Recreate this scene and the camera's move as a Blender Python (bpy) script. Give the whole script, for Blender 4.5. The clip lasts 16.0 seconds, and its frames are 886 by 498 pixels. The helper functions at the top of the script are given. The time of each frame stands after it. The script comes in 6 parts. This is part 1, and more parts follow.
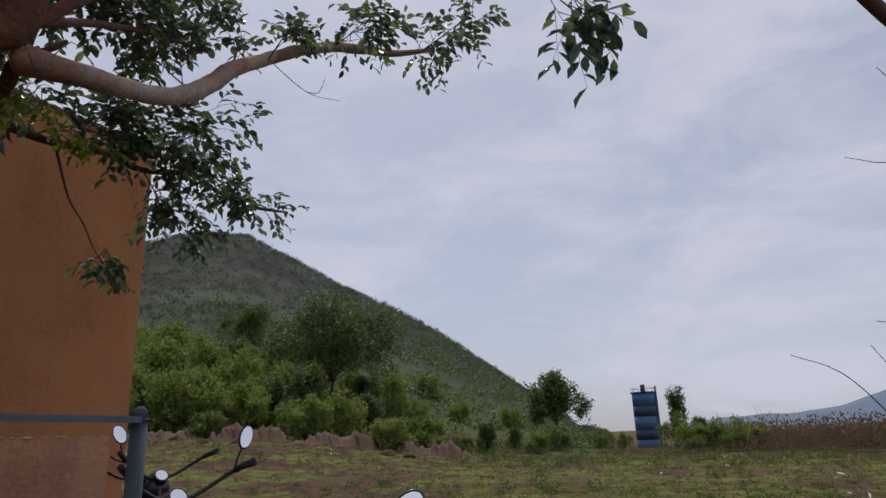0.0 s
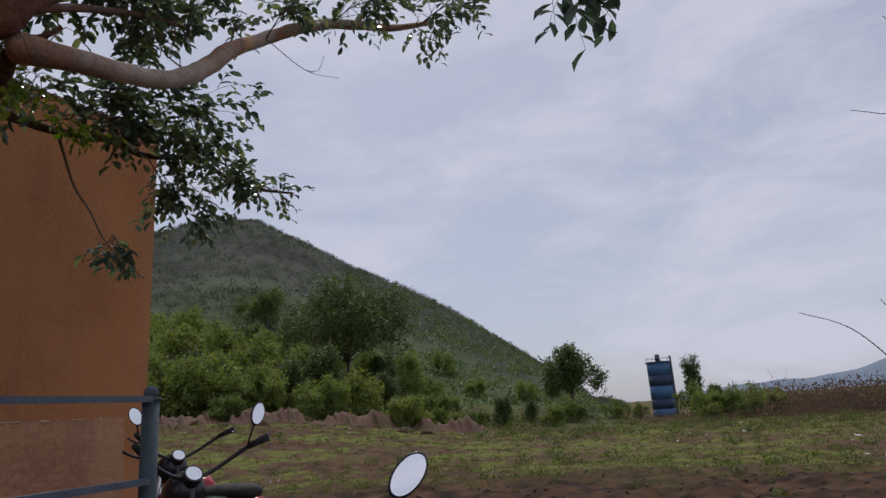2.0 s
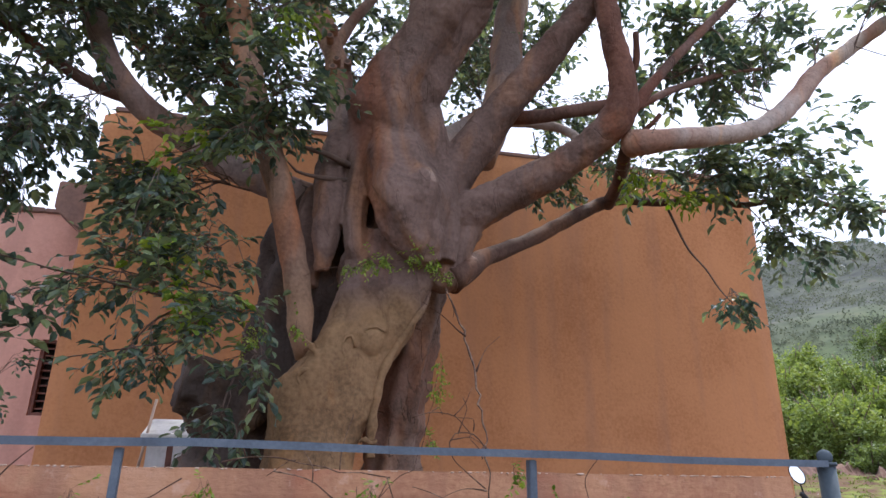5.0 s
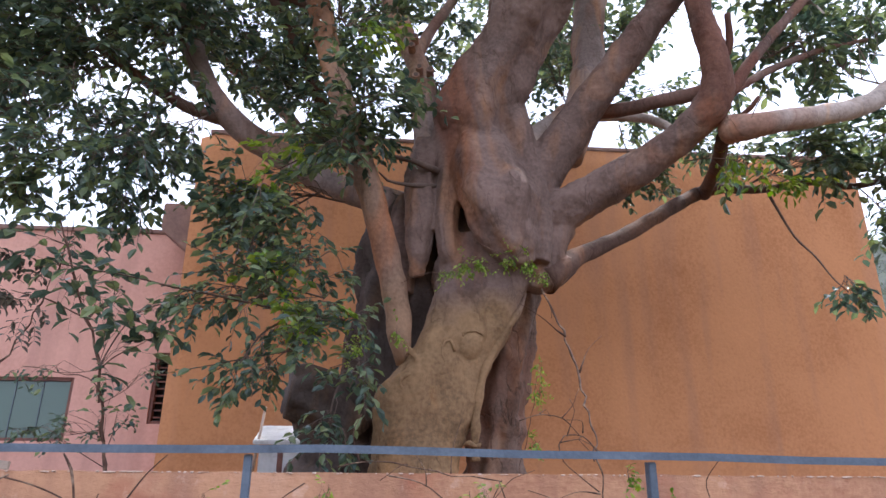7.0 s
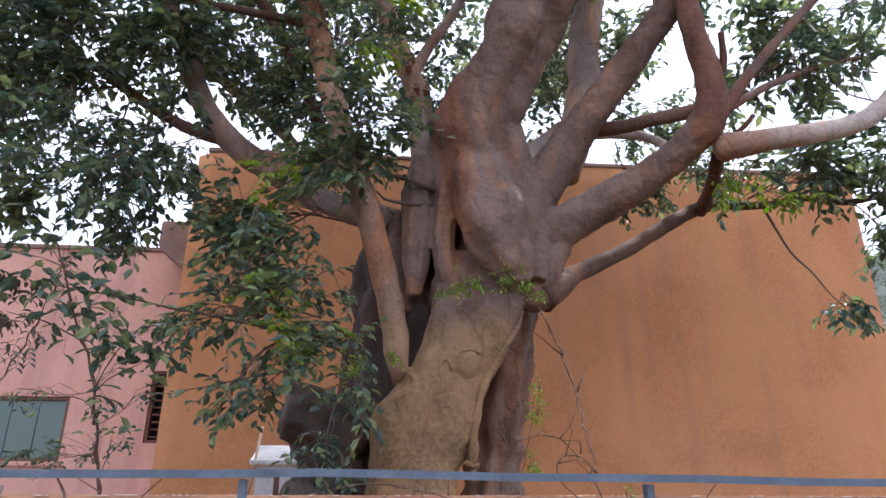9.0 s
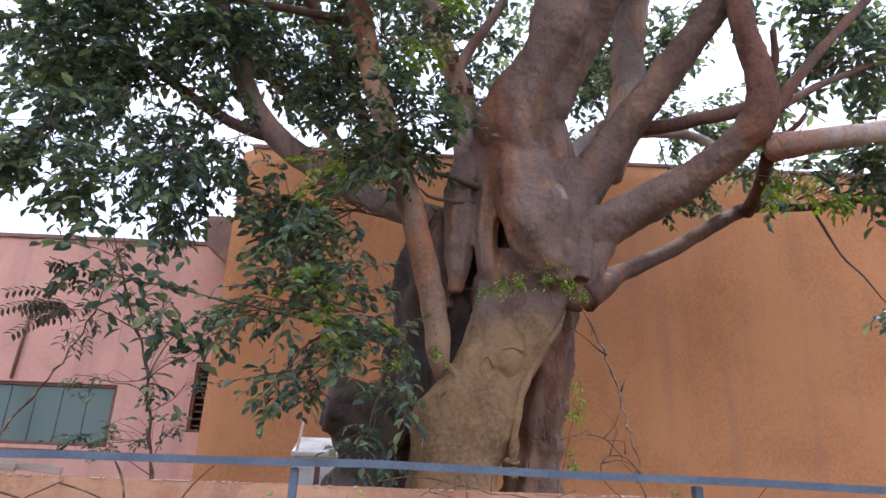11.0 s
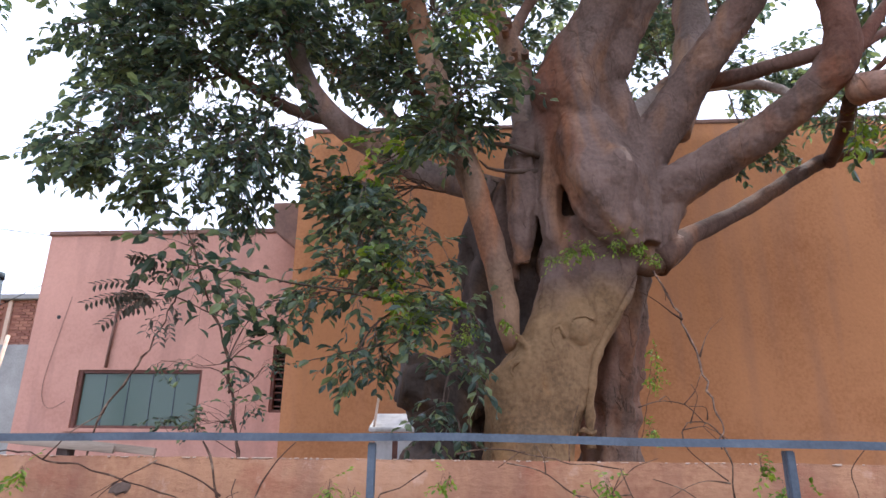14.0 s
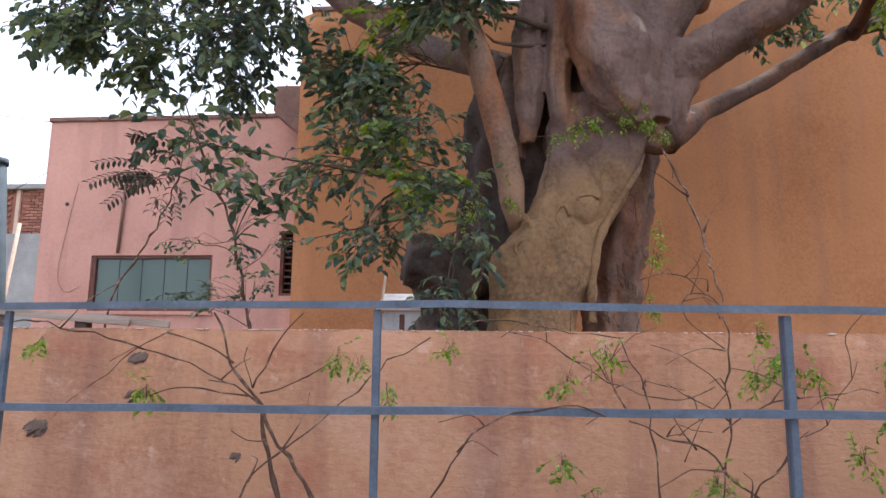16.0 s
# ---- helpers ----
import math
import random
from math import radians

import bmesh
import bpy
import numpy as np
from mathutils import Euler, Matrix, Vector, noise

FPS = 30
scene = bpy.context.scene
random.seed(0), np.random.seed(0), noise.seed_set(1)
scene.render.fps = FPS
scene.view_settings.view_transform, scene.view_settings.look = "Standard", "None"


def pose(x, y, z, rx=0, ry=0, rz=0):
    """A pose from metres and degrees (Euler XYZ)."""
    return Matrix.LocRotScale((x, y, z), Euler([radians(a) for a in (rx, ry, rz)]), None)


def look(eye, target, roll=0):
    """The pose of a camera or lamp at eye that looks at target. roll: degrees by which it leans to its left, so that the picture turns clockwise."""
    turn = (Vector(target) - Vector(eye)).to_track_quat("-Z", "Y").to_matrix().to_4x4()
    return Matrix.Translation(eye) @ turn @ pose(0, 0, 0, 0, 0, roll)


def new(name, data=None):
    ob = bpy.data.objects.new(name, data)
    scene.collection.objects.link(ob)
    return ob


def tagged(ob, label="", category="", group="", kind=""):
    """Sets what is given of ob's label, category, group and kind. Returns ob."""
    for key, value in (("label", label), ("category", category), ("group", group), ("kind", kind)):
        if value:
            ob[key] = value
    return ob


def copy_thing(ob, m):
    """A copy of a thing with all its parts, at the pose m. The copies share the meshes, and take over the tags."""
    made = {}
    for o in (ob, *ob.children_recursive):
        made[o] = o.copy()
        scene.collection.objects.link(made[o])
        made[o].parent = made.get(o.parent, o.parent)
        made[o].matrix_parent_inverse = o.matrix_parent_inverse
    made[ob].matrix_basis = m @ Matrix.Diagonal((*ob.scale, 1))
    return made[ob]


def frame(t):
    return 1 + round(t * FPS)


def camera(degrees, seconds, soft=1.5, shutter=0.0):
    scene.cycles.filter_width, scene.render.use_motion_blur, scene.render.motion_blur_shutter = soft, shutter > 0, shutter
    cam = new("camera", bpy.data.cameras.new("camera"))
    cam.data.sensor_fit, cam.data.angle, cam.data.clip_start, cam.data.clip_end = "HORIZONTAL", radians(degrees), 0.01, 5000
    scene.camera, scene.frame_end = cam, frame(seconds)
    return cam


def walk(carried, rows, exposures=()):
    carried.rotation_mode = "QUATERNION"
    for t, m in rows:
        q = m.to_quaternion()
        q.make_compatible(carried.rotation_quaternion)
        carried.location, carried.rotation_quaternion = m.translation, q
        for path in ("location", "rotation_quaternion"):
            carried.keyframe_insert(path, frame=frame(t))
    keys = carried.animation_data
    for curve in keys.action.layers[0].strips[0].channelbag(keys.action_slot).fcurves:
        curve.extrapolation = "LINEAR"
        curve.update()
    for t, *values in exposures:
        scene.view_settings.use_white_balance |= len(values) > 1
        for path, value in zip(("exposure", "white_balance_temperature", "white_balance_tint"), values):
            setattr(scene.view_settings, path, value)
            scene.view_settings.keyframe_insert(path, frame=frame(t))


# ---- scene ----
cam = camera(68.6, 16.0)

PATH = [
    (0, (-0.854, -2.917, 1.125), (0.871, -2.072, 1.683), -2.2),
    (0.5, (-0.853, -2.916, 1.111), (0.9, -2.108, 1.634), -1.6),
    (1, (-0.838, -2.937, 1.112), (0.94, -2.165, 1.606), -1.6),
    (1.5, (-0.842, -2.948, 1.101), (0.906, -2.102, 1.58), -2.2),
    (2, (-0.812, -2.942, 1.086), (0.912, -2.057, 1.581), -4.1),
    (2.5, (-0.793, -2.945, 1.087), (0.911, -2.084, 1.684), -2.8),
    (3, (-0.795, -2.987, 1.118), (0.873, -2.071, 1.735), -1.4),
    (3.5, (-0.768, -2.939, 1.124), (0.75, -1.771, 1.699), -1.0),
    (4, (-0.853, -2.896, 1.128), (0.239, -1.341, 1.752), 0.9),
    (4.5, (-0.921, -2.853, 1.158), (-0.161, -1.118, 1.799), 0.9),
    (4.8, (-0.948, -2.918, 1.188), (-0.392, -1.101, 1.81), 0.7),
    (5, (-1.017, -2.875, 1.186), (-0.63, -1.028, 1.848), 0.8),
    (5.2, (-1.059, -2.87, 1.187), (-0.774, -1.015, 1.877), 1.6),
    (7.3, (-1.126, -2.864, 1.197), (-0.988, -0.982, 1.86), 0.6),
    (7.5, (-1.125, -2.869, 1.205), (-0.987, -0.994, 1.886), 0.9),
    (8, (-1.127, -2.875, 1.217), (-0.99, -1.017, 1.945), 0.9),
    (8.5, (-1.114, -2.863, 1.219), (-0.98, -0.994, 1.92), 0.1),
    (9, (-1.114, -2.876, 1.222), (-0.965, -1.011, 1.928), 0.1),
    (9.5, (-1.157, -2.884, 1.22), (-1.052, -1.023, 1.945), 0.6),
    (9.7, (-1.162, -2.877, 1.205), (-1.081, -1.017, 1.936), 1.4),
    (11.8, (-1.193, -2.897, 1.206), (-1.199, -1.017, 1.888), 2.2),
    (12, (-1.185, -2.875, 1.218), (-1.256, -0.995, 1.896), 1.9),
    (12.5, (-1.204, -2.814, 1.181), (-1.383, -0.916, 1.787), 2.1),
    (13, (-1.22, -2.822, 1.189), (-1.357, -0.92, 1.793), 2.3),
    (13.5, (-1.19, -2.826, 1.195), (-1.327, -0.93, 1.818), 1.5),
    (14, (-1.185, -2.848, 1.2), (-1.335, -0.954, 1.825), 0.7),
    (14.5, (-1.178, -2.862, 1.195), (-1.278, -0.956, 1.793), 2.5),
    (15, (-1.163, -2.841, 1.178), (-1.23, -0.896, 1.64), 2.5),
    (15.5, (-1.166, -2.808, 1.129), (-1.367, -0.84, 1.422), 1.2),
    (16, (-1.173, -2.801, 1.117), (-1.346, -0.832, 1.418), 0.6),
]
walk(cam, [(t, look(eye, target, roll)) for t, eye, target, roll in PATH],
     exposures=[(0.0, -0.85, 6250, 11), (3.3, -0.85, 6250, 11), (3.7, -0.6, 6250, 11), (4.1, -0.1, 6200, 11), (4.6, 0.55, 6100, 11), (5.0, 0.95, 5850, 11), (6.0, 1.3, 5750, 11), (9.7, 1.3, 5750, 11), (12.0, 1.26, 5800, 11), (14.0, 1.26, 5800, 11), (16.0, 1.24, 6000, 11)])

# ---- world and sun ----
SUN_DIR = Vector((0.42, 0.30, 0.86)).normalized()   # towards the sun
world = bpy.data.worlds.new("sky")
scene.world = world
world.use_nodes = True
wn, wl = world.node_tree.nodes, world.node_tree.links
wn.clear()
w_out = wn.new("ShaderNodeOutputWorld")
w_bg = wn.new("ShaderNodeBackground")
w_sky = wn.new("ShaderNodeTexSky")
w_sky.sky_type, w_sky.sun_disc = "NISHITA", False
w_sky.sun_elevation = math.asin(SUN_DIR.z)
w_sky.sun_rotation = math.atan2(SUN_DIR.x, SUN_DIR.y)
w_sky.air_density, w_sky.dust_density, w_sky.ozone_density = 1.0, 1.6, 2.5
w_tc = wn.new("ShaderNodeTexCoord")
w_map = wn.new("ShaderNodeMapping")
w_map.inputs["Scale"].default_value = (1.0, 1.0, 2.8)
w_map.inputs["Location"].default_value = (0.35, 0.1, 0.2)
w_noise = wn.new("ShaderNodeTexNoise")
w_noise.inputs["Scale"].default_value = 3.4
w_noise.inputs["Detail"].default_value = 9
w_noise.inputs["Roughness"].default_value = 0.6
w_noise.inputs["Distortion"].default_value = 0.4
w_ramp = wn.new("ShaderNodeValToRGB")
w_ramp.color_ramp.elements[0].position, w_ramp.color_ramp.elements[1].position = 0.42, 0.64
w_ramp.color_ramp.elements[0].color = (0.58, 0.58, 0.58, 1)
w_ramp.color_ramp.elements[1].color = (0.95, 0.95, 0.95, 1)
w_mix = wn.new("ShaderNodeMix")
w_mix.data_type = "RGBA"
w_mix.inputs["B"].default_value = (8.3, 8.35, 9.5, 1)      # thin white cloud
wl.new(w_tc.outputs["Generated"], w_map.inputs["Vector"])
wl.new(w_map.outputs["Vector"], w_noise.inputs["Vector"])
wl.new(w_noise.outputs["Fac"], w_ramp.inputs["Fac"])
wl.new(w_ramp.outputs["Color"], w_mix.inputs["Factor"])
wl.new(w_sky.outputs["Color"], w_mix.inputs["A"])
wl.new(w_mix.outputs["Result"], w_bg.inputs["Color"])
wl.new(w_bg.outputs["Background"], w_out.inputs["Surface"])
w_bg.inputs["Strength"].default_value = 0.128

sun_data = bpy.data.lights.new("sun", "SUN")
sun_data.energy, sun_data.angle, sun_data.color = 3.2, radians(1.5), (1.0, 0.95, 0.86)
sun = new("sun", sun_data)
sun.matrix_world = look(SUN_DIR * 40, (0, 0, 0))


# ---- materials ----
def mat(name, stops, scale=4.0, rough=0.8, bump=0.0, fine=40.0, metal=0.0, mixfine=0.35, island=0.0, object_random=0.0, stretch=(1, 1, 1), translucent=0.0, spec=0.5, distortion=0.3):
    """A surface whose colour runs through stops by coarse noise, with fine grain and relief."""
    m = bpy.data.materials.new(name)
    m.use_nodes = True
    n, l = m.node_tree.nodes, m.node_tree.links
    bs = n["Principled BSDF"]
    tc = n.new("ShaderNodeTexCoord")
    mp = n.new("ShaderNodeMapping")
    mp.inputs["Scale"].default_value = stretch
    l.new(tc.outputs["Object"], mp.inputs["Vector"])
    a = n.new("ShaderNodeTexNoise")
    a.inputs["Scale"].default_value, a.inputs["Detail"].default_value, a.inputs["Distortion"].default_value = scale, 6, distortion
    b = n.new("ShaderNodeTexNoise")
    b.inputs["Scale"].default_value, b.inputs["Detail"].default_value = fine, 5
    l.new(mp.outputs["Vector"], a.inputs["Vector"])
    l.new(mp.outputs["Vector"], b.inputs["Vector"])
    add = n.new("ShaderNodeMix")
    add.inputs["Factor"].default_value = mixfine
    l.new(a.outputs["Fac"], add.inputs["A"])
    l.new(b.outputs["Fac"], add.inputs["B"])
    source = add.outputs["Result"]
    for amount, node, socket in ((island, "ShaderNodeNewGeometry", "Random Per Island"), (object_random, "ShaderNodeObjectInfo", "Random")):
        if amount:
            g = n.new(node)
            mm = n.new("ShaderNodeMapRange")
            mm.inputs["To Min"].default_value, mm.inputs["To Max"].default_value = -amount, amount
            l.new(g.outputs[socket], mm.inputs["Value"])
            sm = n.new("ShaderNodeMath")
            l.new(source, sm.inputs[0])
            l.new(mm.outputs["Result"], sm.inputs[1])
            source = sm.outputs["Value"]
    r = n.new("ShaderNodeValToRGB")
    els = r.color_ramp.elements
    while len(els) < len(stops):
        els.new(0.5)
    for e, (p, c) in zip(els, stops):
        e.position, e.color = p, (*c, 1)
    l.new(source, r.inputs["Fac"])
    l.new(r.outputs["Color"], bs.inputs["Base Color"])
    bs.inputs["Roughness"].default_value, bs.inputs["Metallic"].default_value = rough, metal
    bs.inputs["Specular IOR Level"].default_value = spec
    if bump:
        bp = n.new("ShaderNodeBump")
        bp.inputs["Strength"].default_value, bp.inputs["Distance"].default_value = bump, 0.02
        l.new(add.outputs["Result"], bp.inputs["Height"])
        l.new(bp.outputs["Normal"], bs.inputs["Normal"])
    if translucent:
        tr = n.new("ShaderNodeBsdfTranslucent")
        hs = n.new("ShaderNodeHueSaturation")
        hs.inputs["Value"].default_value, hs.inputs["Saturation"].default_value, hs.inputs["Hue"].default_value = 1.7, 1.15, 0.485
        l.new(r.outputs["Color"], hs.inputs["Color"])
        l.new(hs.outputs["Color"], tr.inputs["Color"])
        mx = n.new("ShaderNodeMixShader")
        mx.inputs["Fac"].default_value = translucent
        l.new(bs.outputs["BSDF"], mx.inputs[1])
        l.new(tr.outputs["BSDF"], mx.inputs[2])
        l.new(mx.outputs["Shader"], n["Material Output"].inputs["Surface"])
    return m


def plaster(name, light, dark, stain, streak=0.35, bump=0.35):
    """Lime-washed plaster: blotches, vertical rain streaks, pits."""
    m = mat(name, [(0.3, dark), (0.5, light), (0.72, tuple(min(1, c * 1.12) for c in light))], 0.9, 0.92, bump, 26, mixfine=0.4, spec=0.2)
    n, l = m.node_tree.nodes, m.node_tree.links
    tc = n.new("ShaderNodeTexCoord")
    mp = n.new("ShaderNodeMapping")
    mp.inputs["Scale"].default_value = (2.2, 2.2, 0.22)
    ns = n.new("ShaderNodeTexNoise")
    ns.inputs["Scale"].default_value, ns.inputs["Detail"].default_value = 1.6, 8
    l.new(tc.outputs["Object"], mp.inputs["Vector"])
    l.new(mp.outputs["Vector"], ns.inputs["Vector"])
    rr = n.new("ShaderNodeValToRGB")
    rr.color_ramp.elements[0].position, rr.color_ramp.elements[1].position = 0.5, 0.78
    rr.color_ramp.elements[0].color, rr.color_ramp.elements[1].color = (0, 0, 0, 1), (streak, streak, streak, 1)
    l.new(ns.outputs["Fac"], rr.inputs["Fac"])
    mx = n.new("ShaderNodeMix")
    mx.data_type = "RGBA"
    mx.inputs["B"].default_value = (*stain, 1)
    ramp = [k for k in n if k.type == "VALTORGB"][0]
    l.new(rr.outputs["Color"], mx.inputs["Factor"])
    l.new(ramp.outputs["Color"], mx.inputs["A"])
    l.new(mx.outputs["Result"], n["Principled BSDF"].inputs["Base Color"])
    return m


M_ORANGE = plaster("orange_plaster", (0.485, 0.215, 0.092), (0.37, 0.15, 0.06), (0.29, 0.15, 0.1), 0.5)
M_PINK = plaster("pink_plaster", (0.62, 0.335, 0.255), (0.53, 0.27, 0.2), (0.34, 0.185, 0.15), 0.5)
M_LOWWALL = plaster("low_wall_plaster", (0.47, 0.245, 0.135), (0.33, 0.14, 0.078), (0.23, 0.105, 0.075), 0.85, 0.8)
lw = M_LOWWALL.node_tree
lw_tc = [k for k in lw.nodes if k.type == "TEX_COORD"][0]
lw_map = lw.nodes.new("ShaderNodeMapping")
lw_map.inputs["Scale"].default_value = (5, 5, 13)
lw_tex = lw.nodes.new("ShaderNodeTexNoise")
lw_tex.inputs["Scale"].default_value, lw_tex.inputs["Detail"].default_value, lw_tex.inputs["Roughness"].default_value = 2.2, 8, 0.7
lw_bump = lw.nodes.new("ShaderNodeBump")
lw_bump.inputs["Strength"].default_value, lw_bump.inputs["Distance"].default_value = 0.6, 0.016
lw.links.new(lw_tc.outputs["Object"], lw_map.inputs["Vector"])
lw.links.new(lw_map.outputs["Vector"], lw_tex.inputs["Vector"])
lw.links.new(lw_tex.outputs["Fac"], lw_bump.inputs["Height"])
lw.links.new([k for k in lw.nodes if k.type == "BUMP"][0].outputs["Normal"], lw_bump.inputs["Normal"])
lw.links.new(lw_bump.outputs["Normal"], lw.nodes["Principled BSDF"].inputs["Normal"])
# patches where the wash has worn to a paler and a redder coat
lw_last = lw.nodes["Principled BSDF"].inputs["Base Color"].links[0].from_socket
for lw_scale, lw_lo, lw_hi, lw_amount, lw_tone in ((1.1, 0.54, 0.68, 0.55, (0.60, 0.37, 0.25)), (1.7, 0.56, 0.66, 0.6, (0.36, 0.13, 0.075)), (9.0, 0.6, 0.7, 0.5, (0.62, 0.40, 0.29))):
    lw_n = lw.nodes.new("ShaderNodeTexNoise")
    lw_n.inputs["Scale"].default_value, lw_n.inputs["Detail"].default_value, lw_n.inputs["Roughness"].default_value = lw_scale, 9, 0.62
    lw_off = lw.nodes.new("ShaderNodeMapping")
    lw_off.inputs["Location"].default_value = (lw_scale * 7.0, 3.0, lw_scale)
    lw_r = lw.nodes.new("ShaderNodeMapRange")
    lw_r.inputs["From Min"].default_value, lw_r.inputs["From Max"].default_value, lw_r.inputs["To Max"].default_value = lw_lo, lw_hi, lw_amount
    lw_m = lw.nodes.new("ShaderNodeMix")
    lw_m.data_type = "RGBA"
    lw_m.inputs["B"].default_value = (*lw_tone, 1)
    lw.links.new(lw_tc.outputs["Object"], lw_off.inputs["Vector"])
    lw.links.new(lw_off.outputs["Vector"], lw_n.inputs["Vector"])
    lw.links.new(lw_n.outputs["Fac"], lw_r.inputs["Value"])
    lw.links.new(lw_r.outputs["Result"], lw_m.inputs["Factor"])
    lw.links.new(lw_last, lw_m.inputs["A"])
    lw_last = lw_m.outputs["Result"]
lw.links.new(lw_last, lw.nodes["Principled BSDF"].inputs["Base Color"])
M_COPING = mat("coping", [(0.3, (0.17, 0.10, 0.08)), (0.7, (0.33, 0.19, 0.14))], 3, 0.95, 0.4, 30)
M_CHIP = mat("bare_plaster", [(0.3, (0.44, 0.29, 0.2)), (0.7, (0.66, 0.5, 0.39))], 9, 0.9, 0.3, 60)
M_STEEL = mat("blue_grey_paint", [(0.3, (0.042, 0.054, 0.072)), (0.55, (0.085, 0.108, 0.138)), (0.8, (0.155, 0.175, 0.2))], 6, 0.5, 0.15, 70)
M_NAVYSTEEL = mat("dull_pole_paint", [(0.3, (0.035, 0.05, 0.062)), (0.7, (0.075, 0.095, 0.11))], 4, 0.85, 0.2, 40)
M_RUST = mat("rusty_paint", [(0.3, (0.09, 0.03, 0.022)), (0.7, (0.2, 0.08, 0.05))], 8, 0.7, 0.2, 60)


def bark(name, low, high, level, crack=0.6, stretch=(1, 1, 0.3)):
    """Fig bark: dusty tan low down, reddish grey above, with wrinkles and meandering cracks."""
    m = mat(name, [(0.3, tuple(c * 0.45 for c in low)), (0.5, low), (0.7, tuple(c * 1.35 for c in low))], 2.2, 0.85, 0.0, 36, mixfine=0.38, distortion=0.8, spec=0.15)
    n, l = m.node_tree.nodes, m.node_tree.links
    bs, tc = n["Principled BSDF"], [k for k in n if k.type == "TEX_COORD"][0]
    ramp = [k for k in n if k.type == "VALTORGB"][0]
    grain = ramp.inputs["Fac"].links[0].from_socket
    up = n.new("ShaderNodeValToRGB")
    while len(up.color_ramp.elements) < 3:
        up.color_ramp.elements.new(0.5)
    for e, (p, k) in zip(up.color_ramp.elements, ((0.3, 0.55), (0.5, 1.0), (0.7, 1.4))):
        e.position, e.color = p, (*[c * k for c in high], 1)
    l.new(grain, up.inputs["Fac"])
    sep = n.new("ShaderNodeSeparateXYZ")
    l.new(tc.outputs["Object"], sep.inputs["Vector"])
    big = n.new("ShaderNodeTexNoise")
    big.inputs["Scale"].default_value = 1.8
    l.new(tc.outputs["Object"], big.inputs["Vector"])
    sm = n.new("ShaderNodeMath")
    sm.operation = "MULTIPLY_ADD"
    sm.inputs[1].default_value = 1.4
    l.new(big.outputs["Fac"], sm.inputs[0])
    l.new(sep.outputs["Z"], sm.inputs[2])
    mr = n.new("ShaderNodeMapRange")
    mr.inputs["From Min"].default_value, mr.inputs["From Max"].default_value = level + 0.45, level + 0.95
    l.new(sm.outputs["Value"], mr.inputs["Value"])
    mix = n.new("ShaderNodeMix")
    mix.data_type = "RGBA"
    l.new(mr.outputs["Result"], mix.inputs["Factor"])
    l.new(ramp.outputs["Color"], mix.inputs["A"])
    l.new(up.outputs["Color"], mix.inputs["B"])
    mp = n.new("ShaderNodeMapping")
    mp.inputs["Scale"].default_value = stretch
    l.new(tc.outputs["Object"], mp.inputs["Vector"])
    heights = []
    colour = mix.outputs["Result"]
    # reddish, tan and grey patches where the bark has flaked
    for scale, lo, hi, amount, tint in ((1.1, 0.48, 0.62, 0.9, (0.85, 0.58, 0.47)), (2.3, 0.52, 0.66, 0.8, (1.6, 1.25, 0.85)), (9.0, 0.56, 0.7, 0.6, (0.55, 0.5, 0.48))):
        pn = n.new("ShaderNodeTexNoise")
        pn.inputs["Scale"].default_value, pn.inputs["Detail"].default_value, pn.inputs["Distortion"].default_value = scale, 7, 0.9
        po = n.new("ShaderNodeMapping")
        po.inputs["Location"].default_value = (scale * 3.1, scale, 2.0)
        l.new(mp.outputs["Vector"], po.inputs["Vector"])
        l.new(po.outputs["Vector"], pn.inputs["Vector"])
        pr = n.new("ShaderNodeMapRange")
        pr.inputs["From Min"].default_value, pr.inputs["From Max"].default_value, pr.inputs["To Max"].default_value = lo, hi, amount
        l.new(pn.outputs["Fac"], pr.inputs["Value"])
        pm = n.new("ShaderNodeMix")
        pm.data_type, pm.blend_type = "RGBA", "MULTIPLY"
        pm.inputs["B"].default_value = (*tint, 1)
        l.new(pr.outputs["Result"], pm.inputs["Factor"])
        l.new(colour, pm.inputs["A"])
        colour = pm.outputs["Result"]
    for scale, width, amount, mapped in ((1.7, 0.006, crack, True), (6.5, 0.010, crack * 0.5, True), (4.0, 0.005, crack * 0.6, False)):
        c = n.new("ShaderNodeTexNoise")
        c.inputs["Scale"].default_value, c.inputs["Detail"].default_value, c.inputs["Distortion"].default_value = scale, 5, 0.7
        l.new(mp.outputs["Vector"] if mapped else tc.outputs["Object"], c.inputs["Vector"])
        d = n.new("ShaderNodeMath")
        d.operation = "SUBTRACT"
        d.inputs[1].default_value = 0.5
        l.new(c.outputs["Fac"], d.inputs[0])
        a = n.new("ShaderNodeMath")
        a.operation = "ABSOLUTE"
        l.new(d.outputs["Value"], a.inputs[0])
        r = n.new("ShaderNodeMapRange")
        r.inputs["From Max"].default_value = width
        r.inputs["To Min"].default_value, r.inputs["To Max"].default_value = amount, 0.0
        l.new(a.outputs["Value"], r.inputs["Value"])
        k = n.new("ShaderNodeMix")
        k.data_type = "RGBA"
        k.inputs["B"].default_value = (0.045, 0.03, 0.022, 1)
        l.new(r.outputs["Result"], k.inputs["Factor"])
        l.new(colour, k.inputs["A"])
        colour = k.outputs["Result"]
        heights.append(r.outputs["Result"])
    l.new(colour, bs.inputs["Base Color"])
    normal = None
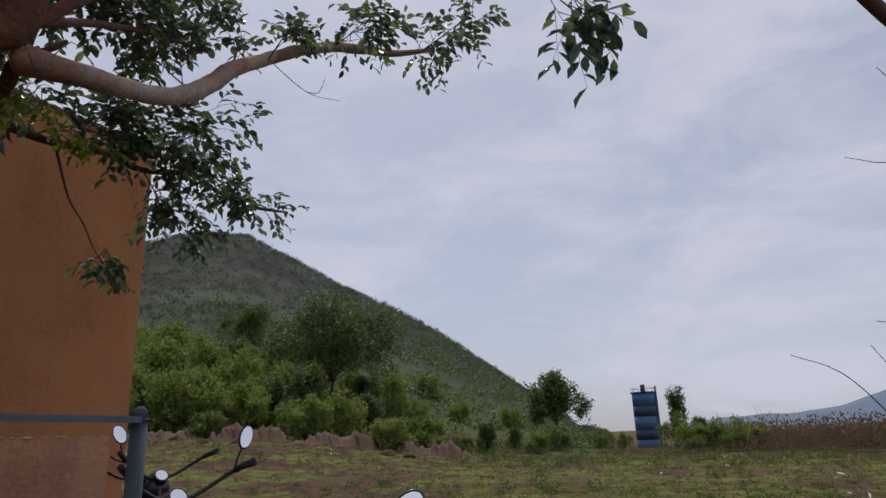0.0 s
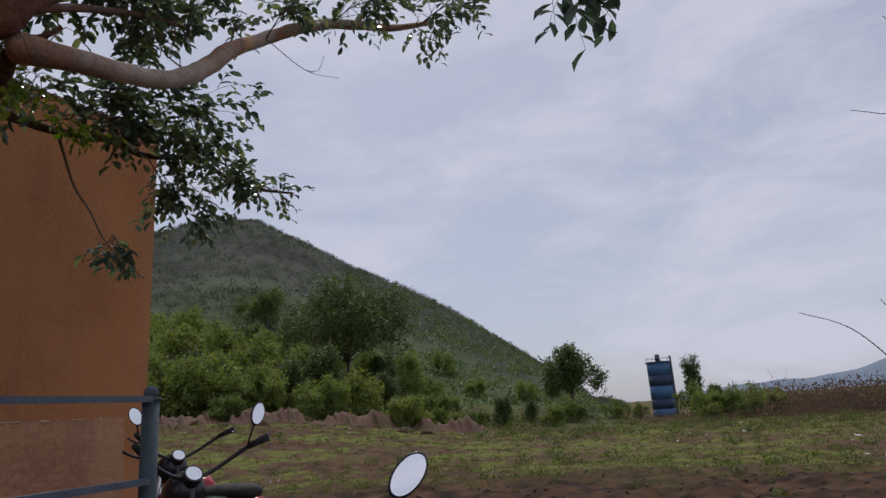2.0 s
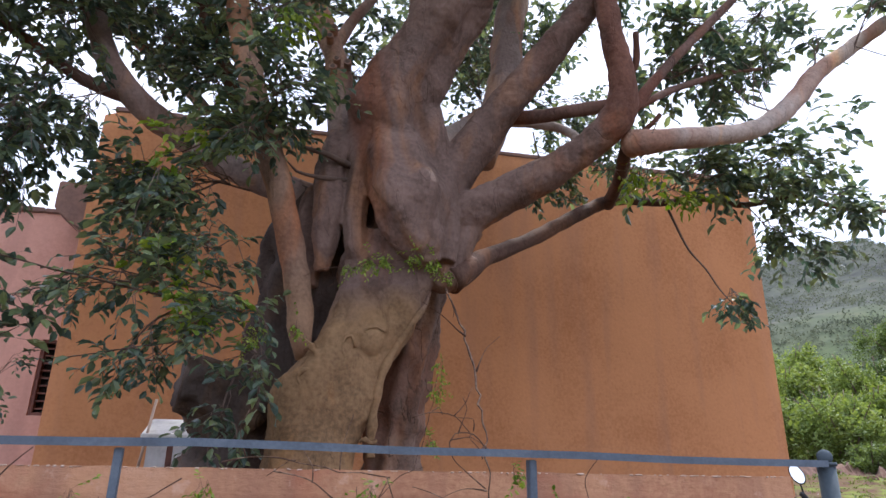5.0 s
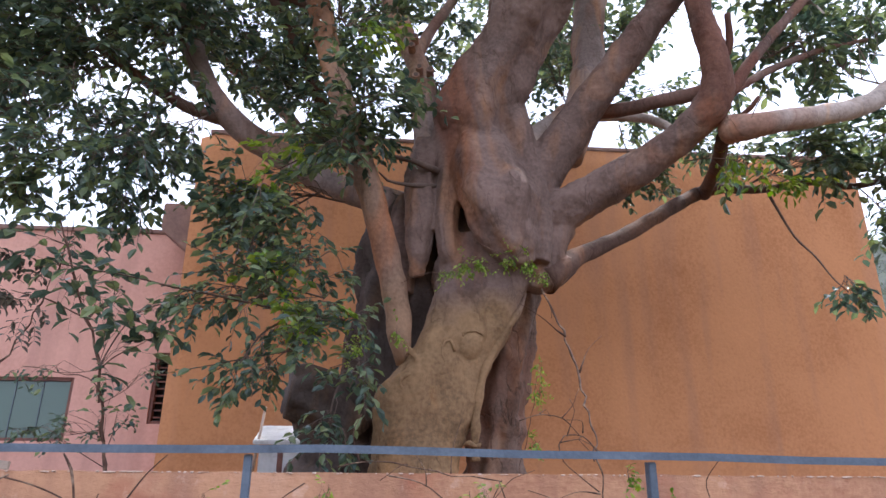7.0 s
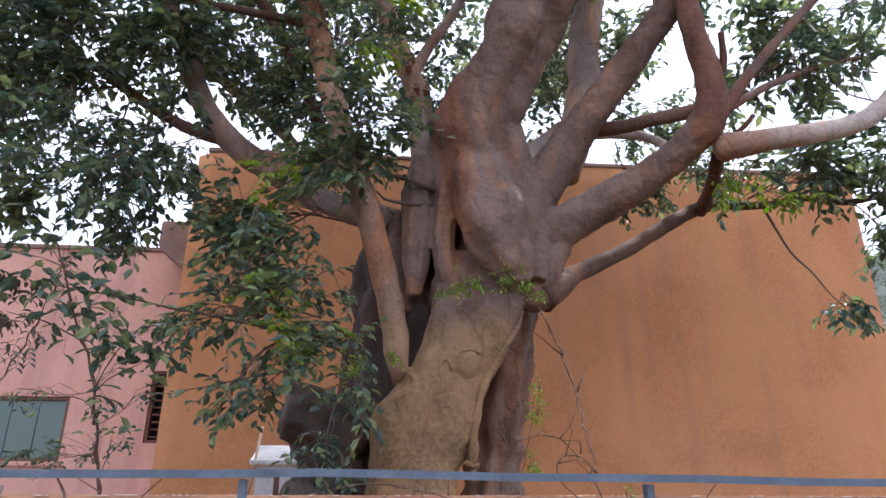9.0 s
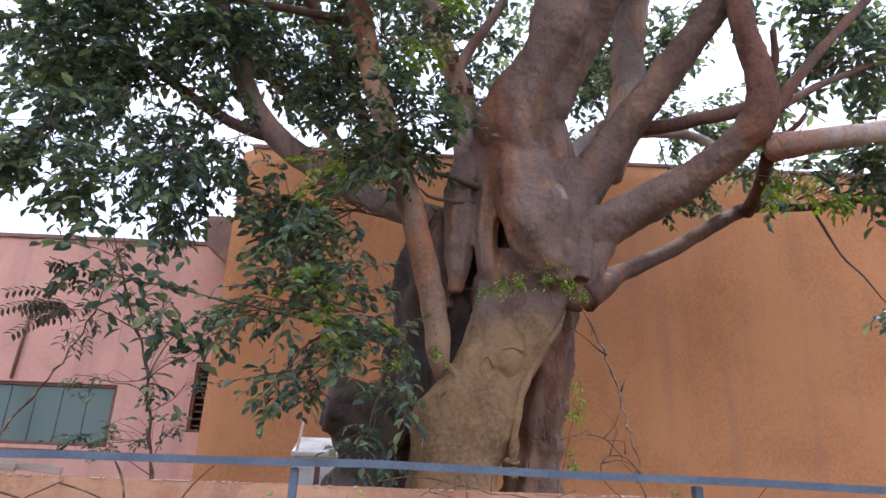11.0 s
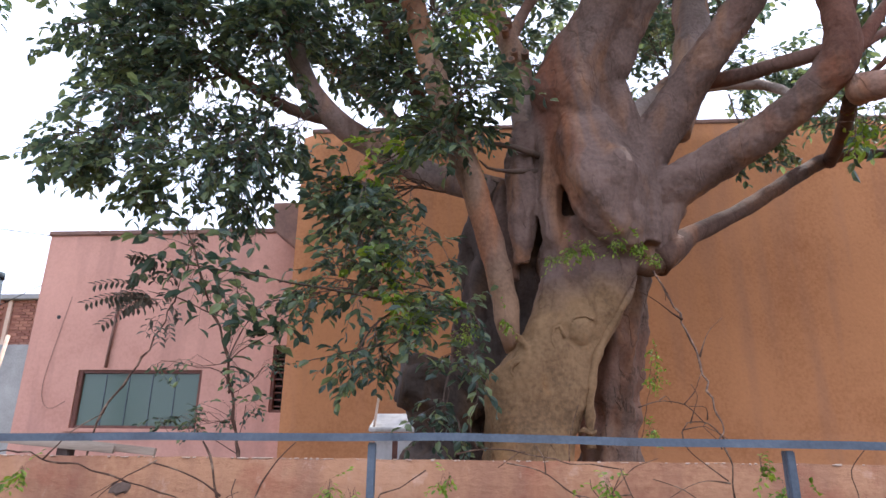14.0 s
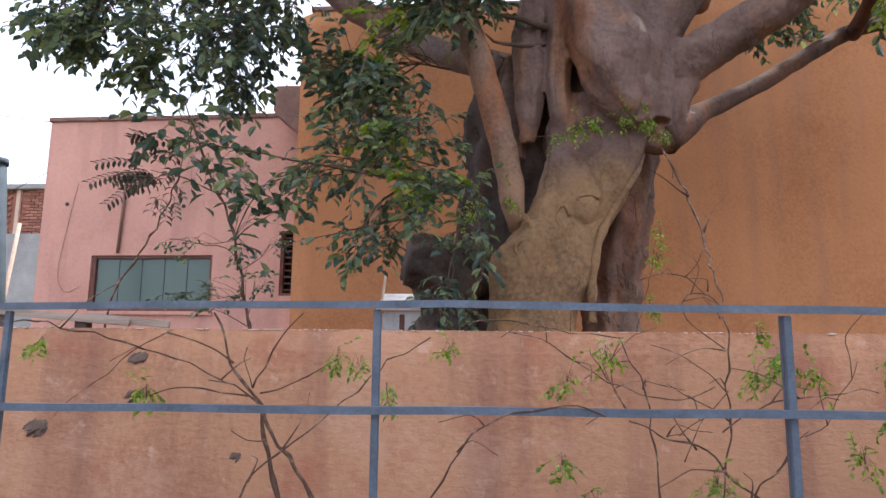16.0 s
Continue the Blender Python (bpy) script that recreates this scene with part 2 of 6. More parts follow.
    for h, dist, strength, inv in ((heights[0], 0.02, 0.8, True), (heights[1], 0.012, 0.7, True), (grain, 0.022, 0.6, False)):
        b = n.new("ShaderNodeBump")
        b.invert = inv
        b.inputs["Strength"].default_value, b.inputs["Distance"].default_value = strength, dist
        l.new(h, b.inputs["Height"])
        if normal:
            l.new(normal, b.inputs["Normal"])
        normal = b.outputs["Normal"]
    l.new(normal, bs.inputs["Normal"])
    return m


M_BARK = bark("fig_bark", (0.225, 0.136, 0.068), (0.165, 0.108, 0.086), 2.4, 0.26)
M_PROP = bark("tan_limb_bark", (0.27, 0.165, 0.1), (0.25, 0.155, 0.105), 2.5, 0.15)
M_BROWNLIMB = bark("brown_limb_bark", (0.115, 0.066, 0.044), (0.105, 0.062, 0.046), 2.5, 0.2)
# damp bark, darkened further for the shade behind the main trunk
M_SHADEDBARK = bark("shade_darkened_bark", (0.085, 0.065, 0.055), (0.085, 0.062, 0.052), 2.5, 0.6)
M_ROUGHBARK = bark("rough_brown_bark", (0.18, 0.118, 0.088), (0.17, 0.115, 0.088), 2.5, 0.5)
M_LIMB = bark("limb_bark", (0.22, 0.155, 0.125), (0.28, 0.21, 0.18), 3.0, 0.22)
M_PALELIMB = bark("pale_limb_bark", (0.33, 0.26, 0.215), (0.36, 0.29, 0.245), 3.0, 0.3)
M_DULLLIMB = bark("dull_limb_bark", (0.175, 0.1, 0.068), (0.145, 0.085, 0.065), 2.6, 0.3)
M_TWIG = mat("twig_bark", [(0.3, (0.07, 0.045, 0.032)), (0.7, (0.17, 0.11, 0.08))], 6, 0.85, 0.2, 40)
M_DRYTWIG = mat("dry_twig", [(0.3, (0.05, 0.028, 0.02)), (0.52, (0.11, 0.062, 0.042)), (0.7, (0.36, 0.25, 0.17))], 9, 0.85, 0.2, 40, spec=0.15)
M_LEAF = mat("fig_leaf", [(0.2, (0.042, 0.066, 0.048)), (0.5, (0.078, 0.112, 0.066)), (0.85, (0.18, 0.22, 0.09))], 1.2, 0.28, 0.0, 30, island=0.36, translucent=0.36)
M_DULLLEAF = mat("dull_leaf", [(0.2, (0.05, 0.055, 0.04)), (0.5, (0.1, 0.095, 0.07)), (0.85, (0.17, 0.15, 0.11))], 1.2, 0.5, 0.0, 30, island=0.3, translucent=0.25)
# yellow-green of the climbers; on the fig it stands for backlit leaves
M_LEAFNEWLIT = mat("new_and_backlit_leaf", [(0.2, (0.08, 0.15, 0.02)), (0.5, (0.17, 0.26, 0.035)), (0.85, (0.3, 0.36, 0.07))], 1.2, 0.45, 0.0, 30, island=0.3, translucent=0.4)
M_SHRUB = mat("shrub_leaf", [(0.2, (0.07, 0.102, 0.028)), (0.5, (0.14, 0.192, 0.046)), (0.85, (0.24, 0.28, 0.075))], 0.35, 0.7, 0.0, 3, island=0.16, object_random=0.16, translucent=0.35)
M_DARKSHRUB = mat("dark_tree_leaf", [(0.2, (0.045, 0.075, 0.026)), (0.5, (0.085, 0.13, 0.036)), (0.85, (0.135, 0.175, 0.05))], 0.5, 0.6, 0.0, 9, island=0.3, translucent=0.25)
M_DRY = mat("dry_scrub", [(0.2, (0.085, 0.058, 0.044)), (0.5, (0.115, 0.08, 0.055)), (0.85, (0.12, 0.12, 0.055))], 0.5, 0.95, 0.0, 9, island=0.15, translucent=0.4)
# hill scrub is lightened and greyed to stand for haze
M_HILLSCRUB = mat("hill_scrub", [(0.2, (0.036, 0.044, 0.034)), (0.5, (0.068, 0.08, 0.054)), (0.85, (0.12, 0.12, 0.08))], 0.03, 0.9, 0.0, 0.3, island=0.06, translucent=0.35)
M_GRASS = mat("grass_blade", [(0.3, (0.085, 0.06, 0.03)), (0.44, (0.085, 0.105, 0.02)), (0.56, (0.12, 0.17, 0.024)), (0.75, (0.17, 0.13, 0.06))], 0.16, 0.9, 0.0, 2, island=0.14, translucent=0.2)
M_ROCK = mat("red_earth", [(0.3, (0.055, 0.028, 0.02)), (0.5, (0.125, 0.062, 0.042)), (0.62, (0.11, 0.08, 0.04)), (0.75, (0.18, 0.105, 0.072))], 0.8, 0.95, 0.6, 5)
M_WEED = mat("weed_leaf", [(0.2, (0.05, 0.075, 0.018)), (0.5, (0.085, 0.12, 0.026)), (0.85, (0.14, 0.16, 0.045))], 0.35, 0.7, 0.0, 3, island=0.2, translucent=0.3)
M_STALK = mat("dry_stalk", [(0.2, (0.1, 0.062, 0.048)), (0.5, (0.15, 0.098, 0.072)), (0.85, (0.2, 0.15, 0.105))], 0.5, 0.95, 0.0, 9, island=0.2, translucent=0.2)
M_CLOD = mat("soil_clod", [(0.35, (0.035, 0.022, 0.016)), (0.65, (0.1, 0.06, 0.043))], 3, 0.95, 0.5, 30, island=0.3)
M_LITTER = mat("white_litter", [(0.3, (0.55, 0.55, 0.55)), (0.7, (0.8, 0.8, 0.8))], 9, 0.6, 0.0, 40)
M_PLANK = mat("weathered_board", [(0.3, (0.2, 0.15, 0.11)), (0.7, (0.42, 0.34, 0.26))], 5, 0.9, 0.3, 50, stretch=(0.3, 3, 3))
M_DARKWOOD = mat("dark_wood", [(0.3, (0.05, 0.035, 0.03)), (0.7, (0.12, 0.09, 0.075))], 6, 0.9, 0.3, 40)
M_WHITE = mat("white_paint", [(0.3, (0.4, 0.37, 0.33)), (0.5, (0.6, 0.57, 0.53)), (0.7, (0.7, 0.67, 0.64))], 6, 0.55, 0.1, 30)
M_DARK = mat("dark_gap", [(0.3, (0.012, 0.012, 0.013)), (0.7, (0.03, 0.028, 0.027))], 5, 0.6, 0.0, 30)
M_BLACK = mat("black_paint", [(0.3, (0.012, 0.012, 0.014)), (0.7, (0.028, 0.028, 0.03))], 5, 0.25, 0.0, 60)
M_RUBBER = mat("rubber", [(0.3, (0.015, 0.015, 0.015)), (0.7, (0.035, 0.034, 0.033))], 8, 0.8, 0.1, 90)
M_CHROME = mat("chrome", [(0.3, (0.55, 0.55, 0.56)), (0.7, (0.72, 0.72, 0.73))], 4, 0.12, 0.0, 60, metal=1.0)
M_MIRROR = mat("mirror_glass", [(0.3, (0.86, 0.87, 0.89)), (0.7, (0.9, 0.9, 0.92))], 4, 0.02, 0.0, 60, metal=1.0)
M_RED = mat("red_paint", [(0.3, (0.35, 0.02, 0.03)), (0.7, (0.5, 0.05, 0.06))], 4, 0.25, 0.0, 60)
M_BLUE = mat("blue_paint", [(0.3, (0.035, 0.10, 0.22)), (0.7, (0.06, 0.15, 0.30))], 1.5, 0.6, 0.1, 14)
M_NAVY = mat("navy_paint", [(0.3, (0.02, 0.035, 0.08)), (0.7, (0.035, 0.055, 0.11))], 1.5, 0.6, 0.1, 14)
M_CONCRETE = mat("concrete", [(0.3, (0.22, 0.21, 0.2)), (0.7, (0.38, 0.37, 0.35))], 2, 0.9, 0.3, 24)
M_BRICK = mat("brick", [(0.3, (0.22, 0.09, 0.06)), (0.7, (0.38, 0.17, 0.11))], 2, 0.9, 0.3, 24, object_random=0.2)
# the blue of the far hills is air haze mixed into their base colour
M_DISTANT = mat("hazed_distant_hill", [(0.3, (0.13, 0.17, 0.23)), (0.7, (0.17, 0.21, 0.27))], 0.004, 1.0, 0.0, 0.02)

# window glass whose green-grey base colour stands for reflected foliage
M_GLASS = bpy.data.materials.new("reflection_green_glass")
M_GLASS.use_nodes = True
gb = M_GLASS.node_tree.nodes["Principled BSDF"]
gb.inputs["Base Color"].default_value = (0.10, 0.145, 0.115, 1)
gb.inputs["Roughness"].default_value = 0.22
gb.inputs["Specular IOR Level"].default_value = 0.4


def ground_material():
    """Rough brown soil close by, patchy green and straw further out."""
    m = mat("field_soil", [(0.38, (0.06, 0.03, 0.02)), (0.46, (0.1, 0.055, 0.032)), (0.51, (0.095, 0.075, 0.028)), (0.57, (0.115, 0.14, 0.022)), (0.68, (0.17, 0.135, 0.05))], 0.3, 0.95, 0.6, 1.6, mixfine=0.45, spec=0.12, distortion=1.2)
    n, l = m.node_tree.nodes, m.node_tree.links
    tc = [k for k in n if k.type == "TEX_COORD"][0]
    green = [k for k in n if k.type == "VALTORGB"][0]
    length = n.new("ShaderNodeVectorMath")
    length.operation = "LENGTH"
    l.new(tc.outputs["Object"], length.inputs[0])
    wob = n.new("ShaderNodeTexNoise")
    wob.inputs["Scale"].default_value, wob.inputs["Detail"].default_value = 0.35, 5
    l.new(tc.outputs["Object"], wob.inputs["Vector"])
    far = n.new("ShaderNodeMath")
    far.operation = "MULTIPLY_ADD"
    far.inputs[1].default_value = 16.0
    l.new(wob.outputs["Fac"], far.inputs[0])
    l.new(length.outputs["Value"], far.inputs[2])
    mr = n.new("ShaderNodeMapRange")
    mr.inputs["From Min"].default_value, mr.inputs["From Max"].default_value = 18.0, 27.0
    l.new(far.outputs["Value"], mr.inputs["Value"])
    clod = n.new("ShaderNodeTexNoise")
    clod.inputs["Scale"].default_value, clod.inputs["Detail"].default_value = 2.2, 8
    l.new(tc.outputs["Object"], clod.inputs["Vector"])
    soil = n.new("ShaderNodeValToRGB")
    soil.color_ramp.elements[0].position, soil.color_ramp.elements[1].position = 0.38, 0.66
    soil.color_ramp.elements[0].color, soil.color_ramp.elements[1].color = (0.022, 0.012, 0.008, 1), (0.1, 0.054, 0.03, 1)
    l.new(clod.outputs["Fac"], soil.inputs["Fac"])
    mx = n.new("ShaderNodeMix")
    mx.data_type = "RGBA"
    l.new(mr.outputs["Result"], mx.inputs["Factor"])
    l.new(soil.outputs["Color"], mx.inputs["A"])
    l.new(green.outputs["Color"], mx.inputs["B"])
    l.new(mx.outputs["Result"], n["Principled BSDF"].inputs["Base Color"])
    return m


M_FIELD = ground_material()


def hill_material():
    # upper slope stops are raised and greyed, haze put into the colour
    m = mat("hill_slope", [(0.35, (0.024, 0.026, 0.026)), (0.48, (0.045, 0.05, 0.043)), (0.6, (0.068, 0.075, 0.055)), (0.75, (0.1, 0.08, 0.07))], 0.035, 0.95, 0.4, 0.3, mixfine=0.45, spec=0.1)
    n, l = m.node_tree.nodes, m.node_tree.links
    tc = [k for k in n if k.type == "TEX_COORD"][0]
    upper = [k for k in n if k.type == "VALTORGB"][0]
    grain = upper.inputs["Fac"].links[0].from_socket
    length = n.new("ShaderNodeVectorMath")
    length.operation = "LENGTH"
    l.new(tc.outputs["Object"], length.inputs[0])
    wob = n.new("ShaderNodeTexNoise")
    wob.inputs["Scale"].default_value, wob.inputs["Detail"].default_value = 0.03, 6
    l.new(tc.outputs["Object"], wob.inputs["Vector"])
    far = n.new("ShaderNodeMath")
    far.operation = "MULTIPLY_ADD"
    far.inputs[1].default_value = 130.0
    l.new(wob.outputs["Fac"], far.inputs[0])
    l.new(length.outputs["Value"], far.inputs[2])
    colour = None
    bands = ([(0.4, (0.12, 0.06, 0.04)), (0.52, (0.1, 0.066, 0.034)), (0.6, (0.085, 0.1, 0.024))], [(0.36, (0.05, 0.068, 0.026)), (0.5, (0.07, 0.1, 0.032)), (0.64, (0.095, 0.115, 0.042))])
    ramps = []
    for stops in bands:
        r = n.new("ShaderNodeValToRGB")
        while len(r.color_ramp.elements) < 3:
            r.color_ramp.elements.new(0.5)
        for e, (p, c) in zip(r.color_ramp.elements, stops):
            e.position, e.color = p, (*c, 1)
        l.new(grain, r.inputs["Fac"])
        ramps.append(r.outputs["Color"])
    colour = ramps[0]
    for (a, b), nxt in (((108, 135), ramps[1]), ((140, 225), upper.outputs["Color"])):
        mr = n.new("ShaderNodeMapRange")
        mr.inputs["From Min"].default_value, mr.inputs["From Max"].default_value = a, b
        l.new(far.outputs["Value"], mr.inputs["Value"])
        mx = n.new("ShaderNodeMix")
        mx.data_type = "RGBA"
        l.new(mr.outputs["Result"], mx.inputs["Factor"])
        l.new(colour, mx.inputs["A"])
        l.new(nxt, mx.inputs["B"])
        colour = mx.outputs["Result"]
    l.new(colour, n["Principled BSDF"].inputs["Base Color"])
    return m


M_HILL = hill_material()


# ---- mesh helpers ----
def link_mesh(name, bm, material, parent=None):
    me = bpy.data.meshes.new(name)
    bm.to_mesh(me)
    bm.free()
    for m in (material if isinstance(material, (list, tuple)) else (material,)):
        me.materials.append(m)
    ob = new(name, me)
    if parent is not None:
        ob.parent = parent
    return ob


def part(name, bm, material, parent, label=""):
    ob = link_mesh(name, bm, material, parent)
    return tagged(ob, label) if label else ob


def thing(name, label, category, m=None, group="", kind=""):
    ob = new(name)
    if m is not None:
        ob.matrix_basis = m
    return tagged(ob, label, category, group, kind)


def box(lo, hi, bevel=0.01, bm=None, turn=None, segments=2):
    """A bevelled box between two corners, added to bm."""
    bm = bm or bmesh.new()
    size = [b - a for a, b in zip(lo, hi)]
    mid = [(a + b) / 2 for a, b in zip(lo, hi)]
    m = Matrix.Translation(mid) @ (turn or Matrix.Identity(4)) @ Matrix.Diagonal((*size, 1))
    vs = bmesh.ops.create_cube(bm, size=1.0, matrix=m)["verts"]
    if bevel:
        es = list({e for v in vs for e in v.link_edges})
        bmesh.ops.bevel(bm, geom=es, offset=min(bevel, min(size) * 0.45), segments=segments, affect="EDGES")
    return bm


def rod(a, b, r, bm=None, sides=12, r2=None):
    bm = bm or bmesh.new()
    a, b = Vector(a), Vector(b)
    d = b - a
    m = Matrix.Translation((a + b) / 2) @ d.to_track_quat("Z", "Y").to_matrix().to_4x4()
    bmesh.ops.create_cone(bm, cap_ends=True, segments=sides, radius1=r, radius2=r if r2 is None else r2, depth=d.length, matrix=m)
    return bm


def ball(c, r, bm=None, scale=(1, 1, 1), u=16, v=10, turn=None):
    bm = bm or bmesh.new()
    bmesh.ops.create_uvsphere(bm, u_segments=u, v_segments=v, radius=r, matrix=Matrix.Translation(c) @ (turn or Matrix.Identity(4)) @ Matrix.Diagonal((*scale, 1)))
    return bm


def smooth(ob):
    for p in ob.data.polygons:
        p.use_smooth = True
    return ob


def spline(pts, step):
    """Catmull-Rom through points of three or four numbers."""
    P = [np.array(p, float) for p in pts]
    P = [2 * P[0] - P[1]] + P + [2 * P[-1] - P[-2]]
    out = []
    for i in range(1, len(P) - 2):
        n = max(1, int(np.linalg.norm(P[i + 1][:3] - P[i][:3]) / step))
        for k in range(n):
            t = k / n
            out.append(0.5 * (2 * P[i] + (P[i + 1] - P[i - 1]) * t + (2 * P[i - 1] - 5 * P[i] + 4 * P[i + 1] - P[i + 2]) * t * t
                              + (3 * P[i] - P[i - 1] - 3 * P[i + 1] + P[i + 2]) * t ** 3))
    out.append(P[-2])
    return out


def tube(pts, bm=None, sides=14, step=0.08, lumps=0.0, freq=3.0, folds=0, seed=0.0):
    """A closed limb along (x, y, z, radius) points; lumps: uneven bark; folds: lengthwise flutes."""
    bm = bm or bmesh.new()
    rows = spline(pts, step)
    prev, up = None, Vector((0.3, 1, 0.1)).normalized()
    for i, p in enumerate(rows):
        a = Vector(rows[max(0, i - 1)][:3])
        b = Vector(rows[min(len(rows) - 1, i + 1)][:3])
        d = (b - a).normalized()
        side = d.cross(up).normalized()
        up = side.cross(d).normalized()
        ring = []
        for k in range(sides):
            an = 2 * math.pi * k / sides
            o = side * math.cos(an) + up * math.sin(an)
            r = max(p[3], 0.002)
            q = Vector(p[:3]) + o * r
            if lumps:
                r *= 1 + lumps * noise.noise(q * freq + Vector((seed, 0, 0))) + (0.06 * lumps / 0.2 * math.sin(folds * an + 2 * noise.noise(Vector((q.z * 1.3, seed, 0)))) if folds else 0)
            ring.append(bm.verts.new(Vector(p[:3]) + o * r))
        if prev:
            for k in range(sides):
                bm.faces.new((prev[k], prev[(k + 1) % sides], ring[(k + 1) % sides], ring[k]))
        else:
            bm.faces.new(ring[::-1])
        prev = ring
    bm.faces.new(prev)
    for f in bm.faces:
        f.smooth = True
    return bm


class Leaves:
    """Gathers leaves and thin stems into two meshes."""

    def __init__(self, seed):
        self.v, self.f, self.sv, self.sf = [], [], [], []
        self.rng = random.Random(seed)

    def leaf(self, p, d, n, length, width):
        d = d.normalized()
        s = d.cross(n)
        s = s.normalized() if s.length > 1e-4 else Vector((1, 0, 0))
        n = s.cross(d)
        k = len(self.v)
        lift = n * (width * 0.16)
        droop = n * (length * -0.12)
        self.v += [p, p + d * length * 0.5, p + d * length + droop,
                   p + d * length * 0.28 + s * width * 0.42 + lift, p + d * length * 0.68 + s * width * 0.46 + lift,
                   p + d * length * 0.28 - s * width * 0.42 + lift, p + d * length * 0.68 - s * width * 0.46 + lift]
        self.f += [(k, k + 1, k + 3), (k + 1, k + 4, k + 3), (k + 1, k + 2, k + 4), (k, k + 5, k + 1), (k + 1, k + 5, k + 6), (k + 1, k + 6, k + 2)]

    def flake(self, p, d, n, length, width):
        d = d.normalized()
        s = d.cross(n).normalized()
        k = len(self.v)
        self.v += [p, p + d * length * 0.55 + s * width * 0.5, p + d * length, p + d * length * 0.45 - s * width * 0.5]
        self.f.append((k, k + 1, k + 2, k + 3))

    def stem(self, pts, r0, r1):
        k0 = len(self.sv)
        for i, p in enumerate(pts):
            q = pts[min(i + 1, len(pts) - 1)] - pts[max(i - 1, 0)]
            s = q.cross(Vector((0.2, 0.9, 0.4)))
            s = s.normalized() if s.length > 1e-5 else Vector((1, 0, 0))
            u = q.cross(s).normalized()
            r = r0 + (r1 - r0) * i / max(1, len(pts) - 1)
            for a in (0, 2.094, 4.189):
                self.sv.append(p + (s * math.cos(a) + u * math.sin(a)) * r)
            if i:
                a, b = k0 + 3 * (i - 1), k0 + 3 * i
                self.sf += [(a, a + 1, b + 1, b), (a + 1, a + 2, b + 2, b + 1), (a + 2, a, b, b + 2)]

    def rand(self):
        g = self.rng
        return Vector((g.gauss(0, 1), g.gauss(0, 1), g.gauss(0, 1))).normalized()

    def sprig(self, p, d, length, count, size, r=0.004, droop=0.35, spread=0.9):
        g = self.rng
        d = d.normalized()
        pts = [p.copy()]
        n = max(3, count // 2)
        for i in range(n):
            d = (d + Vector((0, 0, -droop / n)) + self.rand() * 0.12).normalized()
            pts.append(pts[-1] + d * length / n)
        self.stem(pts, r, r * 0.4)
        for i in range(count):
            t = (0.25 + 0.75 * i / max(1, count - 1)) * n
            j = min(int(t), n - 1)
            q = pts[j].lerp(pts[j + 1], t - j)
            dd = (pts[j + 1] - pts[j]).normalized()
            side = dd.cross(Vector((0, 0, 1)))
            side = side.normalized() if side.length > 1e-3 else Vector((1, 0, 0))
            ld = dd * 0.75 + side * (spread if i % 2 else -spread) + self.rand() * 0.45 + Vector((0, 0, -0.15))
            nn = Vector((0, 0, 1)) + self.rand() * 0.75
            s = size * g.uniform(0.65, 1.2)
            self.leaf(q, ld, nn, s, s * g.uniform(0.42, 0.58))

    def bough(self, root, centre, radii, twigs, sprigs, leaves, size, thick=0.012, droop=0.35):
        """Twigs that fan out from root through an ellipsoid, each with sprigs of leaves."""
        g = self.rng
        root, centre = Vector(root), Vector(centre)
        bend = root.lerp(centre, 0.5) + self.rand() * 0.12 * (centre - root).length
        main = [Vector(q[:3]) for q in spline([root, bend, centre], max(0.06, (centre - root).length / 8))]
        if len(main) > 3:
            self.stem(main, thick * 1.2, thick * 0.5)
        for i in range(twigs):
            if len(main) > 3:
                root = main[int(g.uniform(0.25, 1.0) * (len(main) - 1))]
            o = self.rand() * (g.random() ** 0.45)
            tip = centre + Vector((o.x * radii[0], o.y * radii[1], o.z * radii[2]))
            mid = root.lerp(tip, 0.5) + self.rand() * 0.18 * (tip - root).length + Vector((0, 0, 0.06))
            line = [Vector(q[:3]) for q in spline([root, mid, tip], max(0.08, (tip - root).length / 7))]
            self.stem(line, thick * 0.6, thick * 0.25)
            for _ in range(sprigs):
                t = g.uniform(0.45, 1.0) * (len(line) - 1)
                j = min(int(t), len(line) - 2)
                q = line[j].lerp(line[j + 1], t - j)
                d = (line[j + 1] - line[j]).normalized() + self.rand() * 0.8
                self.sprig(q, d, size * g.uniform(1.8, 3.2), leaves, size, thick * 0.35, droop)

    def parts(self, parent, leaf_mat, stem_mat, leaf_name="foliage", stem_name="twig", label=""):
        obs = []
        for name, v, f, m in ((leaf_name, self.v, self.f, leaf_mat), (stem_name, self.sv, self.sf, stem_mat)):
            if f:
                me = bpy.data.meshes.new(name)
                me.from_pydata(v, [], f)
                me.materials.append(m)
                ob = new(name, me)
                ob.parent = parent
                if v is self.sv:
                    tagged(ob, kind="stuff")
                obs.append(ob)
        if label and obs:
            tagged(obs[0], label)
        return obs


# ---- ground, hill, distance ----
HOME = Vector((-0.8, -2.8))


def rises(az, table):
    for (a0, v0), (a1, v1) in zip(table, table[1:]):
        if a0 <= az <= a1:
            t = (az - a0) / (a1 - a0)
            return v0 + (v1 - v0) * t
    return table[0][1] if az < table[0][0] else table[-1][1]


RIDGE = [(11, 0), (15.4, 3.5), (17.9, 15.5), (21.1, 28.5), (27, 50), (31, 61.5), (35.5, 72), (40, 88), (43.6, 98), (47.7, 94.5), (52, 89), (60, 80), (75, 50), (95, 20), (115, 0)]
BANK = [(8, 0), (22, 0.4), (30, 1.1), (39, 2.2), (48, 2.6), (60, 2.5), (90, 1.2), (120, 0)]


